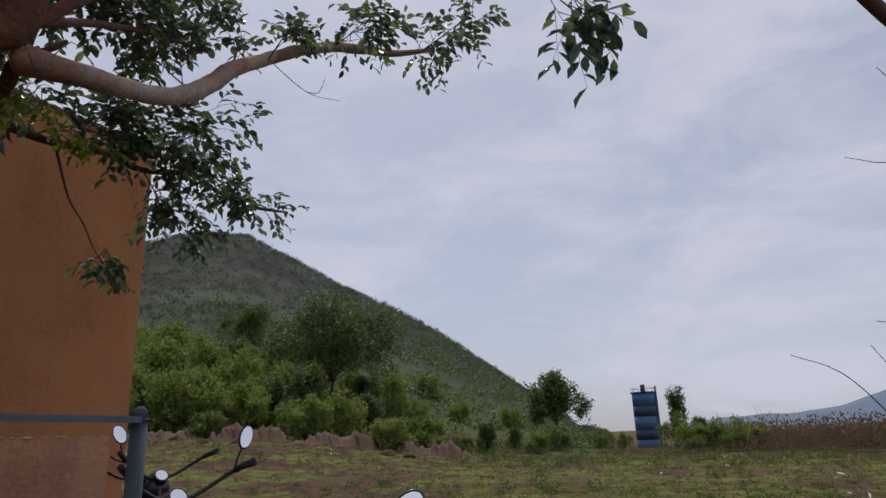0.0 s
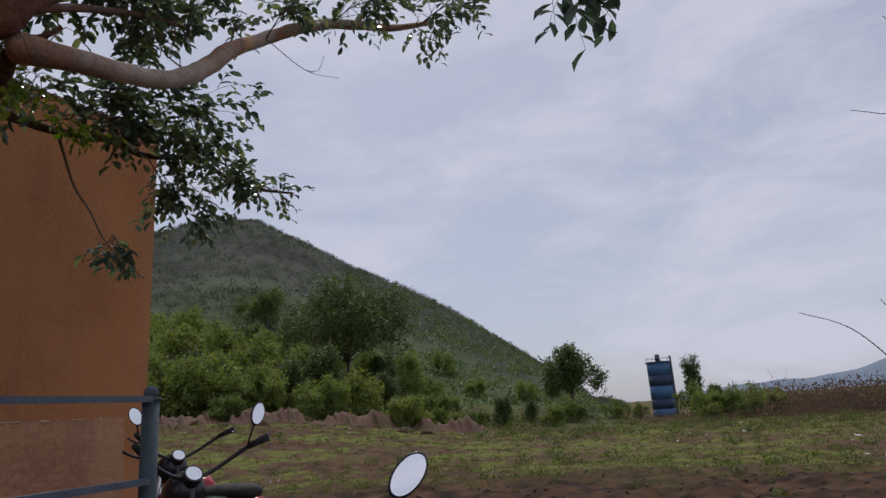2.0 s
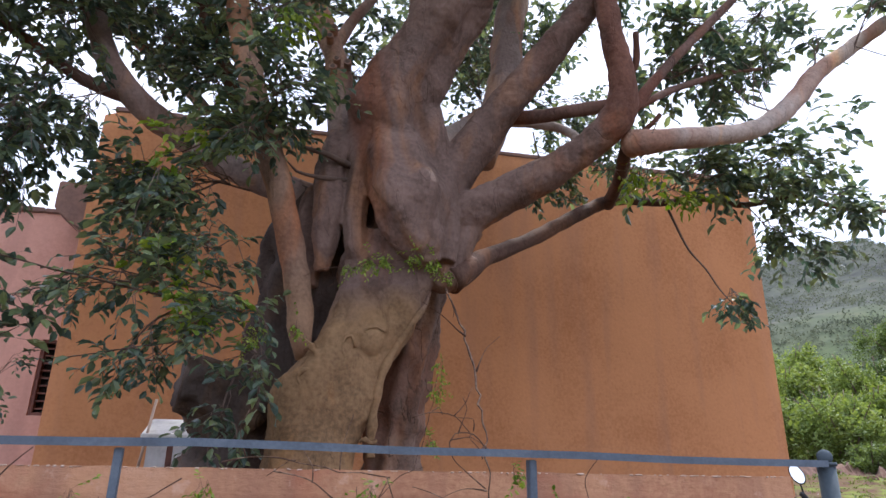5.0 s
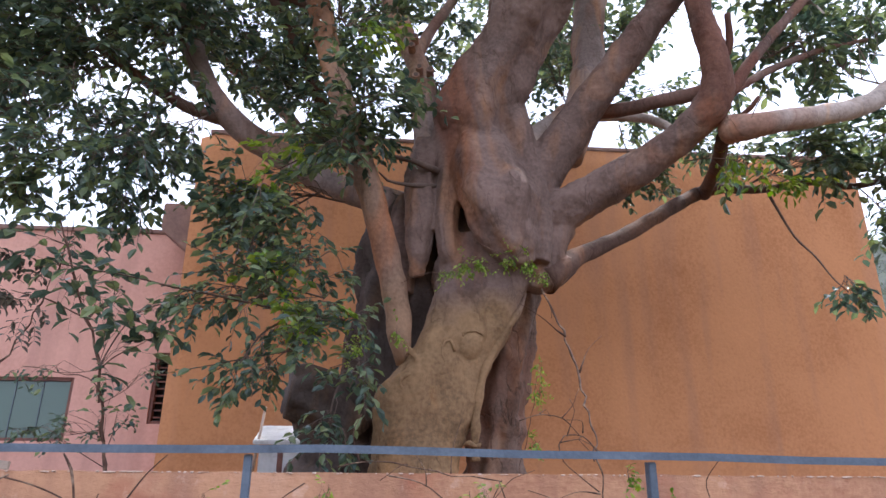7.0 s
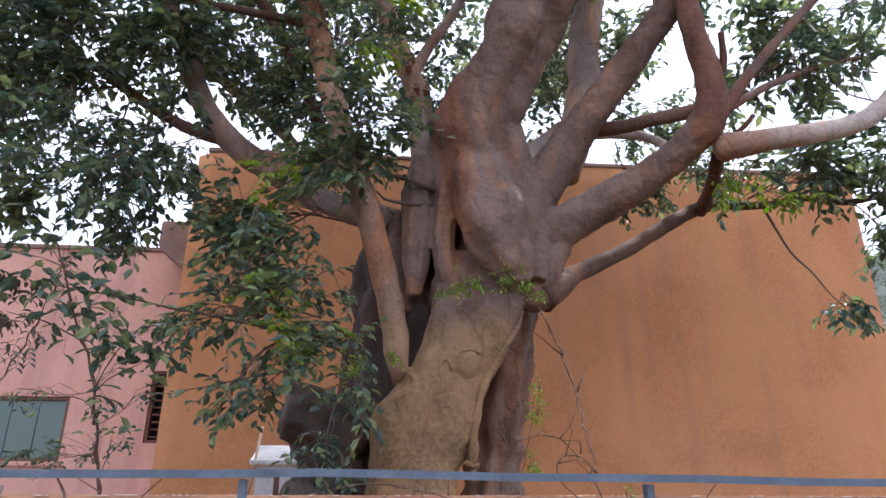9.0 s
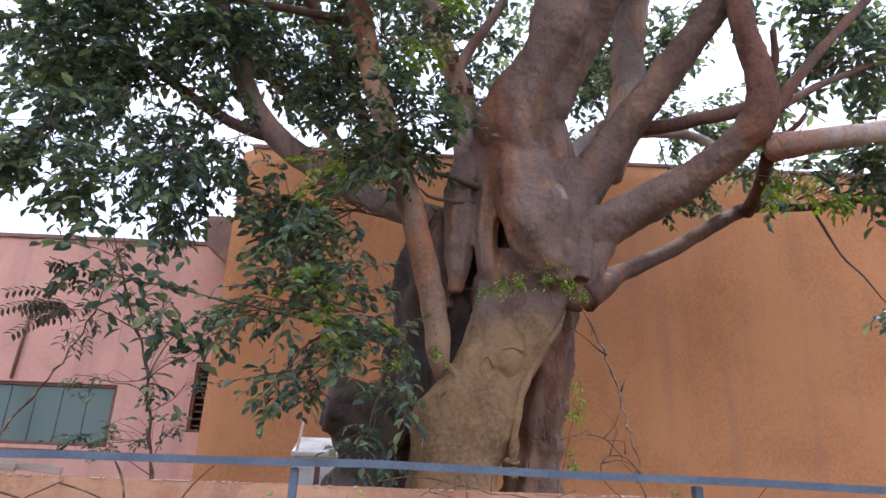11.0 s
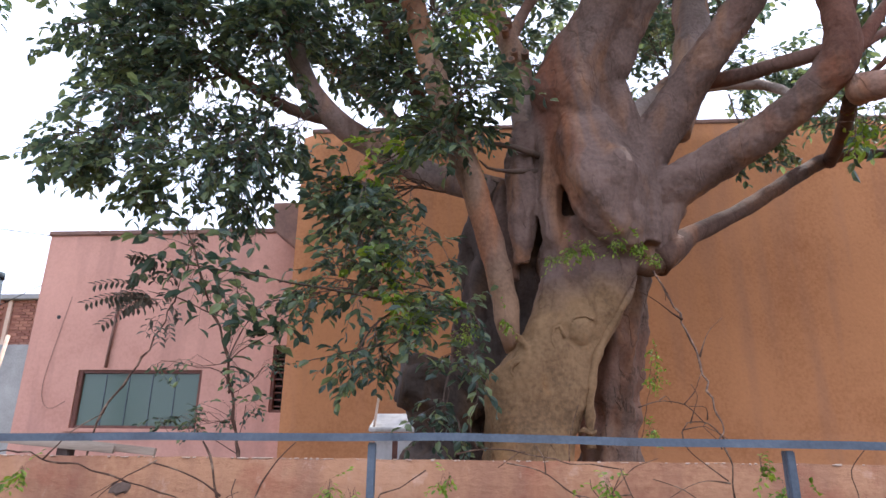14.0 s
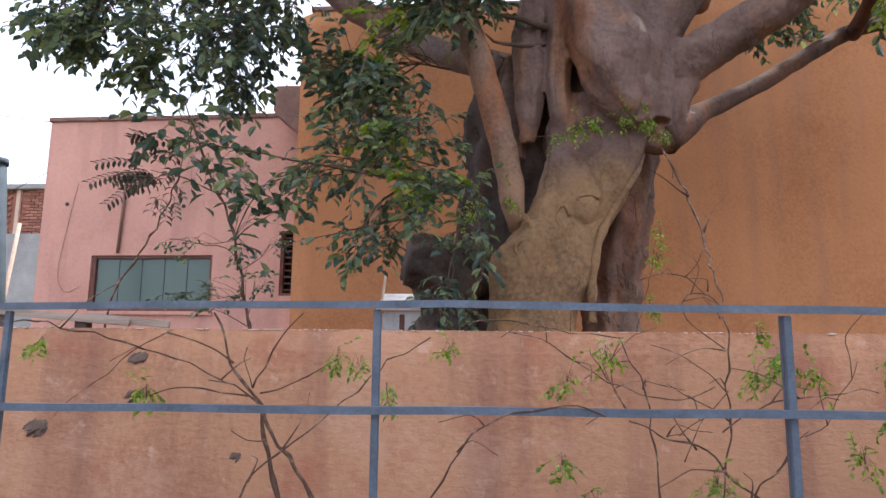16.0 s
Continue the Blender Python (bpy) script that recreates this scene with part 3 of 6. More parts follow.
def sstep(a, b, x):
    t = min(1, max(0, (x - a) / (b - a)))
    return t * t * (3 - 2 * t)


def terrain(x, y):
    """Height of the ground: a flat field, a bank, the hill."""
    dx, dy = x - HOME.x, y - HOME.y
    r, az = math.hypot(dx, dy), math.degrees(math.atan2(dy, dx))
    z = -0.75 * sstep(7, 24, r) * sstep(80, 58, az)
    if r > 9:
        z += 0.05 * sstep(9, 20, r) * (noise.noise(Vector((x * 0.35, y * 0.35, 0))) + 0.8 * noise.noise(Vector((x * 0.9, y * 0.9, 4))))
    if 6 < r < 60 and -25 < az < 70:
        k = sstep(6, 8.5, r) * (1 - 0.6 * sstep(12, 17, r)) * (1 - sstep(45, 60, r))
        z += k * (0.10 * noise.noise(Vector((x * 0.7, y * 0.7, 9))) + 0.085 * noise.noise(Vector((x * 1.9, y * 1.9, 2))) + 0.075 * noise.noise(Vector((x * 4.6, y * 4.6, 6))))
    z += rises(az, BANK) * sstep(17, 50, r) if -2 < az < 120 else 0
    if 5 < az < 115:
        k = 0.28 * sstep(46, 150, r) + 0.72 * sstep(110, 335, r)
        k *= 1 - sstep(345, 700, r)
        z += rises(az, RIDGE) * k * (1 + 0.06 * noise.noise(Vector((x * 0.02, y * 0.02, 0))) * sstep(60, 150, r) * (1 - sstep(300, 330, r)))
    return z


def build_ground():
    radii = [0.0]
    while radii[-1] < 4200:
        r = radii[-1]
        radii.append(r + (0.5 if r < 6.4 else 0.13 if r < 16 else 0.3 if r < 26 else max(0.45, r * 0.03 if r < 60 else r * 0.045)))
    azs = [a for a in np.arange(-22, 100, 0.6)] + [a for a in np.arange(100, 338, 6.0)]
    bm = bmesh.new()
    centre = bm.verts.new((HOME.x, HOME.y, 0))
    prev = None
    for r in radii[1:]:
        ring = []
        for a in azs:
            x, y = HOME.x + r * math.cos(radians(a)), HOME.y + r * math.sin(radians(a))
            ring.append(bm.verts.new((x, y, terrain(x, y))))
        n = len(ring)
        for k in range(n):
            if prev is None:
                f = bm.faces.new((centre, ring[k], ring[(k + 1) % n]))
            else:
                f = bm.faces.new((prev[k], ring[k], ring[(k + 1) % n], prev[(k + 1) % n]))
            f.smooth = True
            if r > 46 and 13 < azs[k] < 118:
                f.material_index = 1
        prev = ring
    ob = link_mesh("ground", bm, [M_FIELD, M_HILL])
    return tagged(ob, "dry grassy field rising to a scrub-covered hill", "ground", kind="structure")


build_ground()


def distant_hills():
    bm = bmesh.new()
    prev = None
    for i in range(60):
        az = -32 + i * 0.75
        peak = 44 + 100 * math.exp(-((az + 10.5) / 5.0) ** 2) + 22 * math.exp(-((az + 22) / 5) ** 2) + 6 * noise.noise(Vector((az * 0.6, 0, 0)))
        peak *= sstep(12.5, 2, az)
        row = [bm.verts.new((HOME.x + r * math.cos(radians(az)), HOME.y + r * math.sin(radians(az)), peak * k - 4)) for r, k in ((2300, 0), (2550, 0.75), (2700, 1), (3200, 0))]
        if prev:
            for k in range(3):
                bm.faces.new((prev[k], prev[k + 1], row[k + 1], row[k])).smooth = True
        prev = row
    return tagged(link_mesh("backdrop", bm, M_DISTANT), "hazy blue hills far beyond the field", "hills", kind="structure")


distant_hills()


# ---- compound wall ----
def compound_wall():
    root = thing("wall_front", "low pink plastered compound wall with chipped top", "wall", kind="structure")
    bm = bmesh.new()
    nx, nz = 120, 10
    x0, x1, y0, y1 = -13.0, 2.05, 0.92, 1.12
    front, back = [], []
    for i in range(nx + 1):
        x = x0 + (x1 - x0) * i / nx
        cf, cb = [], []
        for k in range(nz + 1):
            z = -0.05 + 1.265 * k / nz
            edge = 0.012 * noise.noise(Vector((x * 6, 1, 0))) + 0.006 * noise.noise(Vector((x * 21, 4, 0))) if k == nz else 0
            w = 0.006 * noise.noise(Vector((x * 1.7, z * 2.1, 2)))
            cf.append(bm.verts.new((x, y0 + w + (0.012 if k == nz else 0), z + edge)))
            cb.append(bm.verts.new((x, y1 + w - (0.012 if k == nz else 0), z + edge)))
        front.append(cf)
        back.append(cb)
    for i in range(nx):
        for k in range(nz):
            bm.faces.new((front[i][k], front[i + 1][k], front[i + 1][k + 1], front[i][k + 1]))
            bm.faces.new((back[i + 1][k], back[i][k], back[i][k + 1], back[i + 1][k + 1]))
        bm.faces.new((front[i][nz], front[i + 1][nz], back[i + 1][nz], back[i][nz]))
    for i in (0, nx):
        for k in range(nz):
            q = (front[i][k], front[i][k + 1], back[i][k + 1], back[i][k])
            bm.faces.new(q if i else q[::-1])
    part("wall_body", bm, M_LOWWALL, root)
    rng = random.Random(4)
    bm = bmesh.new()
    for i in range(150):
        x = rng.uniform(-4.5, 2.0)
        l = rng.uniform(0.004, 0.02) if i % 7 else rng.uniform(0.02, 0.06)
        box((x, 0.922, 1.209 + rng.uniform(-0.003, 0.003)), (x + l, 0.93 + rng.uniform(0.005, 0.02), 1.214 + rng.uniform(0, 0.004)), 0.003, bm, segments=1)
    for x, z, r in ((-3.30, 1.04, 0.045), (-3.89, 0.63, 0.06), (-2.68, 0.49, 0.03), (-3.30, 0.82, 0.05)):
        pb = ball((x, 0.922, z), r, None, (1.2, 0.3, 0.8), 14, 9)
        for v in pb.verts:
            v.co += Vector((1, 0.4, 1)) * 0.8 * r * noise.noise(v.co * 45)
        part("moss_patch", pb, M_TWIG, root, "dry brown moss tuft on the plaster")
    tagged(part("chipped_edge", bm, M_CHIP, root, "pale chipped plaster along the wall top"), kind="stuff")
    return root


compound_wall()


# ---- fence ----
def rail_z(x):
    return 1.302 - 0.009 * (-1.5 - x) if x < -1.5 else 1.302 - 0.012 * (x + 1.5)


def lower_rail_z(x):
    return 0.868 + 0.008 * max(-6.0, min(0.0, x))


def fence():
    root = thing("fence", "blue-grey painted steel railing before a low wall", "fence")
    for x in (-6.8, -5.1, -3.4, -1.7, 0.0):
        bm = box((x - 0.017, -0.02, 0), (x + 0.017, 0.004, rail_z(x) - 0.022), 0.004)
        box((x - 0.017, 0.004, 0), (x - 0.011, 0.03, rail_z(x) - 0.022), 0.002, bm)
        part("post", bm, M_STEEL, root)
    for name, dz in (("top_rail", 0.0), ("middle_rail", 0.001), ("lower_rail", -0.43)):
        bm = bmesh.new()
        xa, xb, n = -8.4, 1.485, 24
        for lo, hi in (((-0.024, -0.021), (0.022, -0.015)), ((-0.024, -0.021), (-0.018, 0.021)),):
            prev = None
            for i in range(n + 1):
                t = i / n
                x = xa + (xb - xa) * t
                z = (lower_rail_z(x) + dz if dz else rail_z(x)) + 0.003 * math.sin(i * 1.9)
                # angle iron: a vertical leg in front, a flat leg above
                prof = [(lo[0], -0.016), (hi[0], -0.016), (hi[0], 0.016), (lo[0], 0.016)] if hi[1] > 0 else [(-0.018, 0.0095), (0.024, 0.0095), (0.024, 0.0155), (-0.018, 0.0155)]
                ring = [bm.verts.new((x, y - 0.024 - (0.004 if dz else 0), z + q)) for y, q in prof]
                if prev:
                    for k in range(4):
                        bm.faces.new((prev[k], ring[k], ring[(k + 1) % 4], prev[(k + 1) % 4]))
                else:
                    bm.faces.new(ring[::-1])
                prev = ring
            bm.faces.new(prev)
        bmesh.ops.recalc_face_normals(bm, faces=bm.faces)
        part(name, bm, M_STEEL, root)
    # end post is coloured darker than the railing to stand for its backlit side
    end = rod((1.51, 0, 0), (1.51, 0, 1.262), 0.042, sides=20)
    rod((1.51, 0, 1.262), (1.51, 0, 1.277), 0.05, end, 20)
    p = part("end_post", end, M_NAVYSTEEL, root, "thick round end post with a ball finial")
    smooth(p)
    smooth(part("finial", ball((1.51, 0, 1.302), 0.036, rod((1.51, 0, 1.272), (1.51, 0, 1.287), 0.02)), M_NAVYSTEEL, p))
    return root


fence()


# ---- buildings ----
def orange_building():
    root = thing("plaster_building", "tall windowless orange plastered block behind a fig tree", "building")
    x0, x1, y0, y1, zt = -4.03, 6.09, 5.9, 14.0, 5.99
    bm = bmesh.new()
    n, mz = 40, 24
    grid = []
    for i in range(n + 1):
        col = []
        for k in range(mz + 1):
            x, z = x0 + (x1 - x0) * i / n, -1.0 + (zt + 1.0) * k / mz
            e = 0.02 * noise.noise(Vector((x * 1.4, 3, 0))) if k == mz else 0
            rr = 0.10 if (i in (0, n) and k == mz) else 0
            col.append(bm.verts.new((x, y0 + 0.012 * noise.noise(Vector((x * 0.8, z * 0.8, 5))), z + e - rr)))
        grid.append(col)
    for i in range(n):
        for k in range(mz):
            bm.faces.new((grid[i][k], grid[i + 1][k], grid[i + 1][k + 1], grid[i][k + 1])).smooth = True
    lo = [bm.verts.new((x, y1, -1.0)) for x in (x0, x1)]
    hi = [bm.verts.new((x, y1, zt)) for x in (x0, x1)]
    bm.faces.new([grid[0][k] for k in range(mz + 1)] + [hi[0], lo[0]])
    bm.faces.new([grid[n][k] for k in range(mz, -1, -1)] + [lo[1], hi[1]])
    bm.faces.new([grid[i][mz] for i in range(n, -1, -1)][::-1] + [hi[1], hi[0]])
    bm.faces.new((lo[1], lo[0], hi[0], hi[1]))
    part("wall", bm, M_ORANGE, root)
    rng = random.Random(8)
    x = x0 + 0.12
    while x < x1 - 0.5:
        l = rng.uniform(0.7, 1.6)
        part("coping", box((x, y0 - 0.022, zt - 0.02), (min(x + l, x1 - 0.12), y0 + 0.2, zt + 0.05 + rng.uniform(-0.01, 0.012)), 0.012), M_COPING, root, "weathered dark coping")
        x += l + 0.004
    bm = box((-4.46, 6.02, 4.5), (-4.03, 6.5, 4.9), 0.02)
    for v in bm.verts:
        if v.co.z < 4.6:
            v.co.z -= 0.35 * (v.co.x + 4.46) / 0.43
    part("bracket", bm, M_COPING, root, "dark concrete bracket on the side wall")
    return root


orange_building()


def pink_building():
    root = thing("house", "low pink plastered house with a shuttered glass window", "house")
    x0, x1, y0, y1, zt = -8.31, -4.036, 6.6, 12.0, 4.62
    win = (-7.43, -5.50, 1.62, 2.47)
    slit = (-4.45, -4.22, 1.86, 2.84)
    # front wall round two openings, 0.23 thick
    bm = bmesh.new()
    xs = [x0, win[0], win[1], slit[0], slit[1], x1]
    for i, (a, b) in enumerate(zip(xs, xs[1:])):
        o = win if i == 1 else slit if i == 3 else None
        for lo, hi in (((0, o[2]), (o[3], zt)) if o else ((0, zt),)):
            box((a, y0, lo), (b, y0 + 0.23, hi), 0, bm)
    bmesh.ops.remove_doubles(bm, verts=bm.verts, dist=0.0005)
    box((x0, y0 + 0.23, 0), (x0 + 0.23, y1, zt), 0, bm)
    box((x0, y1, 0), (x1, y1 + 0.23, zt), 0, bm)
    part("wall", bm, M_PINK, root)
    for x, z in ((-7.91, 3.28), (-6.01, 3.23)):
        part("bolt_hole", rod((x, y0 - 0.012, z), (x, y0 + 0.01, z), 0.03, sides=12), M_DARK, root, "small dark hole in the plaster")
    part("roof", box((x0 + 0.23, y0 + 0.23, zt - 0.3), (x1, y1, zt - 0.12), 0.01), M_CONCRETE, root)
    rng = random.Random(3)
    x = x0 - 0.03
    while x < x1 - 0.3:
        l = rng.uniform(0.7, 1.3)
        part("coping", box((x, y0 - 0.035, zt), (min(x + l, x1), y0 + 0.26, zt + 0.075 + rng.uniform(-0.008, 0.008)), 0.012), M_COPING, root, "weathered dark coping")
        x += l + 0.005
    w = part("window", box((win[0], y0 + 0.02, win[2]), (win[0] + 0.07, y0 + 0.1, win[3]), 0.006), M_RUST, root, "wide window with green-grey panes and red-brown frame")
    for lo, hi in (((win[1] - 0.05, win[2]), (win[1], win[3])), ((win[0] + 0.07, win[3] - 0.05), (win[1] - 0.05, win[3])), ((win[0] + 0.07, win[2]), (win[1] - 0.05, win[2] + 0.04))):
        part("frame", box((lo[0], y0 + 0.022, lo[1]), (hi[0], y0 + 0.1, hi[1]), 0.006), M_RUST, w)
    wid = (win[1] - win[0] - 0.12) / 5
    for i in range(5):
        a = win[0] + 0.07 + i * wid
        part("pane", box((a + 0.006, y0 + 0.06, win[2] + 0.042), (a + wid - 0.006, y0 + 0.068, win[3] - 0.052), 0.001), M_GLASS, w)
        if i:
            part("mullion", box((a - 0.006, y0 + 0.05, win[2] + 0.04), (a + 0.006, y0 + 0.075, win[3] - 0.05), 0.002), M_STEEL, w)
    part("sill", box((win[0] - 0.05, y0 - 0.05, win[2] - 0.06), (win[1] + 0.05, y0 + 0.06, win[2] - 0.002), 0.008), M_PINK, w)
    # near-black panel added behind the panes as the dark of the room
    part("room_shade", box((win[0] - 0.02, y0 + 0.3, win[2] - 0.1), (win[1] + 0.02, y0 + 0.34, win[3] + 0.1), 0.0), M_DARK, w)
    s = part("louvre_window", box((slit[0], y0 + 0.02, slit[2]), (slit[0] + 0.045, y0 + 0.12, slit[3]), 0.005), M_RUST, root, "narrow louvred window in a red-brown frame")
    for lo, hi in (((slit[1] - 0.02, slit[2]), (slit[1], slit[3])), ((slit[0] + 0.045, slit[3] - 0.04), (slit[1] - 0.02, slit[3])), ((slit[0] + 0.045, slit[2]), (slit[1] - 0.02, slit[2] + 0.04))):
        part("frame", box((lo[0], y0 + 0.022, lo[1]), (hi[0], y0 + 0.12, hi[1]), 0.005), M_RUST, s)
    for i in range(9):
        z = slit[2] + 0.08 + i * 0.098
        part("slat", box((slit[0] + 0.05, y0 + 0.05, z), (slit[1] - 0.022, y0 + 0.1, z + 0.02), 0.003), M_RUST, s)
    # same black panel behind the slats, for the unlit inside
    part("room_shade", box((slit[0] - 0.02, y0 + 0.26, slit[2] - 0.05), (slit[1] + 0.02, y0 + 0.3, slit[3] + 0.05), 0), M_DARK, s)
    smooth(part("drainpipe", rod((-7.0, y0 - 0.03, 2.5), (-6.95, y0 - 0.03, 3.7), 0.022, sides=10), M_COPING, root, "thin stained pipe"))
    smooth(part("cable", tube([(-7.75, y0 - 0.01, 3.6, .0035), (-7.85, y0 - 0.01, 3.0, .0035), (-7.95, y0 - 0.01, 2.2, .0035), (-7.8, y0 - 0.01, 1.9, .0035), (-7.55, y0 - 0.01, 2.0, .0035)], sides=5), M_COPING, root))
    return root


pink_building()


def brick_outbuilding():
    root = thing("outbuilding", "unplastered brick outbuilding with a grey base wall", "building")
    x0, x1, y0 = -19.0, -13.2, 14.0
    part("wall", box((x0, y0 + 0.03, 0), (x1, y0 + 4, 5.4), 0.02), M_BRICK, root)
    part("base_wall", box((x0, y0 - 0.3, 0), (x1, y0, 4.1), 0.03), M_CONCRETE, root, "grey cement base wall")
    part("roof_slab", box((x0 - 0.2, y0 - 0.15, 5.4), (x1 + 0.2, y0 + 4.2, 5.55), 0.02), M_CONCRETE, root)
    part("doorway_post", box((-14.72, y0 - 0.05, 4.1), (-14.6, y0 + 0.028, 5.4), 0.01), M_CHIP, root)
    rng = random.Random(2)
    me = None
    for k in range(15):
        z = 4.13 + k * 0.085
        for i in range(13):
            x = -16.4 + i * 0.235 + (0.117 if k % 2 else 0)
            if -14.9 < x < -14.5:
                continue
            if me is None:
                b = part("brick", box((-0.11, -0.02, 0), (0.11, 0.029, 0.072), 0.006, segments=1), M_BRICK, root)
                me = b.data
            else:
                b = new("brick", me)
                b.parent = root
            b.location = (x, y0 + rng.uniform(-0.006, 0.0), z)
    return root


brick_outbuilding()


def utility_pole():
    root = thing("pole", "thick blue-grey steel pole", "pole")
    smooth(part("shaft", rod((-7.43, 5.0, 0), (-7.79, 5.0, 3.45), 0.105, sides=24), M_NAVYSTEEL, root))
    smooth(part("cap", rod((-7.79, 5.0, 3.45), (-7.797, 5.0, 3.53), 0.125, sides=24), M_NAVYSTEEL, root))


utility_pole()
tagged(smooth(link_mesh("stick", rod((-10.95, 9.0, 0.0), (-10.58, 9.0, 3.46), 0.035), M_CHIP)), "pale stick leaning upright near the pole", "stick")
for a, b in (((-22, 6.5, 6.95), (-8.28, 6.75, 4.66)), ((-13, 8.0, 2.7), (-8.3, 6.9, 4.0))):
    tagged(smooth(link_mesh("overhead_wire", tube([(*a, .007), (*[(p + q) / 2 - (0.15 if i == 2 else 0) for i, (p, q) in enumerate(zip(a, b))], .007), (*b, .007)], sides=5, step=1.0), M_DARK)), "thin black overhead wire against the sky", "wire", "overhead wires")


# ---- the fig tree ----
def kinked(pts, amount, seed, step=0.07):
    """A stem bent at its nodes."""
    g = random.Random(seed)
    rows = spline(pts, step)
    return [(p[0] + g.gauss(0, amount), p[1] + g.gauss(0, amount * 0.6), p[2] + g.gauss(0, amount), max(p[3], 0.0015) * (1.25 if i % 3 == 0 else 0.9)) for i, p in enumerate(rows)]


TRUNK = {
    "back": [(-1.58, 2.85, -0.1, 0.56), (-1.54, 2.82, 0.6, 0.47), (-1.48, 2.8, 1.25, 0.414), (-1.36, 2.8, 1.6, 0.353), (-1.28, 2.8, 1.97, 0.271), (-1.24, 2.8, 2.36, 0.243), (-1.2, 2.8, 2.77, 0.26), (-1.14, 2.75, 3.19, 0.285), (-1.0, 2.6, 3.58, 0.26)],
    "right": [(-0.4, 2.85, -0.1, 0.36), (-0.32, 2.82, 0.6, 0.26), (-0.25, 2.8, 1.26, 0.214), (-0.23, 2.78, 1.62, 0.226), (-0.17, 2.75, 1.94, 0.205), (-0.09, 2.72, 2.27, 0.197), (-0.03, 2.68, 2.56, 0.164), (0.0, 2.55, 2.79, 0.124)],
    "stub": [(-1.43, 2.55, 1.46, 0.268), (-1.62, 2.5, 1.66, 0.246), (-1.77, 2.42, 1.79, 0.218), (-1.92, 2.36, 1.82, 0.176)],
    "core": [(-0.5, 2.42, 2.35, 0.32), (-0.44, 2.45, 2.8, 0.36), (-0.42, 2.52, 3.16, 0.37), (-0.4, 2.56, 3.52, 0.36), (-0.39, 2.46, 3.9, 0.36)],
    "bulge": [(-0.45, 2.1, 3.95, 0.222), (-0.36, 1.97, 3.62, 0.288), (-0.31, 1.87, 3.32, 0.314), (-0.27, 1.82, 3.08, 0.257), (-0.2, 1.8, 2.88, 0.166), (-0.14, 1.8, 2.73, 0.073)],
    "fold_a": [(-0.85, 2.35, 3.98, 0.154), (-0.91, 2.2, 3.57, 0.141), (-0.93, 2.12, 3.22, 0.131), (-0.94, 2.12, 2.95, 0.101), (-0.95, 2.16, 2.72, 0.055)],
    "fold_b": [(-0.64, 2.2, 3.85, 0.114), (-0.69, 2.08, 3.44, 0.104), (-0.72, 2.02, 3.14, 0.101), (-0.7, 2.02, 2.9, 0.086), (-0.67, 2.06, 2.77, 0.041)],
    "fold_c": [(-1.04, 2.4, 3.52, 0.085), (-1.07, 2.34, 3.18, 0.097), (-1.04, 2.32, 2.87, 0.085), (-1.01, 2.3, 2.62, 0.042)],
    "ridge": [(-0.15, 2.08, 4.26, 0.141), (-0.06, 2.02, 3.79, 0.135), (0.0, 1.94, 3.36, 0.111), (0.02, 1.9, 3.05, 0.099), (0.0, 1.88, 2.78, 0.079)],
    "hollow": [(-0.57, 2.4, 3.74, 0.173), (-0.55, 2.4, 3.37, 0.169), (-0.54, 2.38, 3.0, 0.132)],
    "collar": [(0.22, 2.07, 3.17, 0.145), (0.1, 2.02, 2.92, 0.127), (-0.04, 1.98, 2.7, 0.076)],
    "limb_root": [(-0.14, 2.12, 2.86, 0.18), (0.02, 2.06, 2.73, 0.147), (0.14, 2.05, 2.74, 0.121), (0.28, 2.09, 2.85, 0.092)],
    "inner": [(-1.05, 2.7, 0.6, 0.3), (-0.96, 2.62, 2.09, 0.166), (-0.92, 2.62, 2.53, 0.22), (-0.9, 2.62, 2.94, 0.276), (-0.84, 2.62, 3.42, 0.31)],
    "main": [(-0.38, 2.4, 3.52, 0.416), (-0.4, 2.32, 3.87, 0.427), (-0.42, 2.22, 4.2, 0.409), (-0.36, 2.12, 4.48, 0.373), (-0.21, 2.02, 4.75, 0.338), (-0.07, 1.9, 5.07, 0.339), (0.12, 1.75, 5.5, 0.356), (0.35, 1.6, 5.97, 0.348), (0.63, 1.5, 6.58, 0.33), (1.02, 1.4, 7.56, 0.278)],
    "second": [(-0.05, 2.15, 3.42, 0.202), (0.17, 2.08, 3.77, 0.195), (0.36, 1.98, 4.06, 0.172), (0.51, 1.88, 4.26, 0.157), (0.72, 1.77, 4.54, 0.147), (0.94, 1.62, 4.83, 0.134), (1.12, 1.5, 5.08, 0.132), (1.28, 1.4, 5.35, 0.127), (1.46, 1.35, 5.79, 0.12), (1.72, 1.3, 6.5, 0.109)],
    "third": [(0.07, 2.1, 3.2, 0.207), (0.27, 2.0, 3.29, 0.182), (0.46, 1.9, 3.39, 0.162), (0.73, 1.75, 3.52, 0.148), (1.0, 1.58, 3.68, 0.137), (1.17, 1.45, 3.8, 0.135), (1.3, 1.35, 3.96, 0.141), (1.34, 1.3, 4.17, 0.126), (1.32, 1.28, 4.42, 0.103), (1.28, 1.28, 4.69, 0.096), (1.26, 1.3, 4.99, 0.098), (1.3, 1.35, 5.4, 0.102), (1.42, 1.5, 6.15, 0.104)],
}
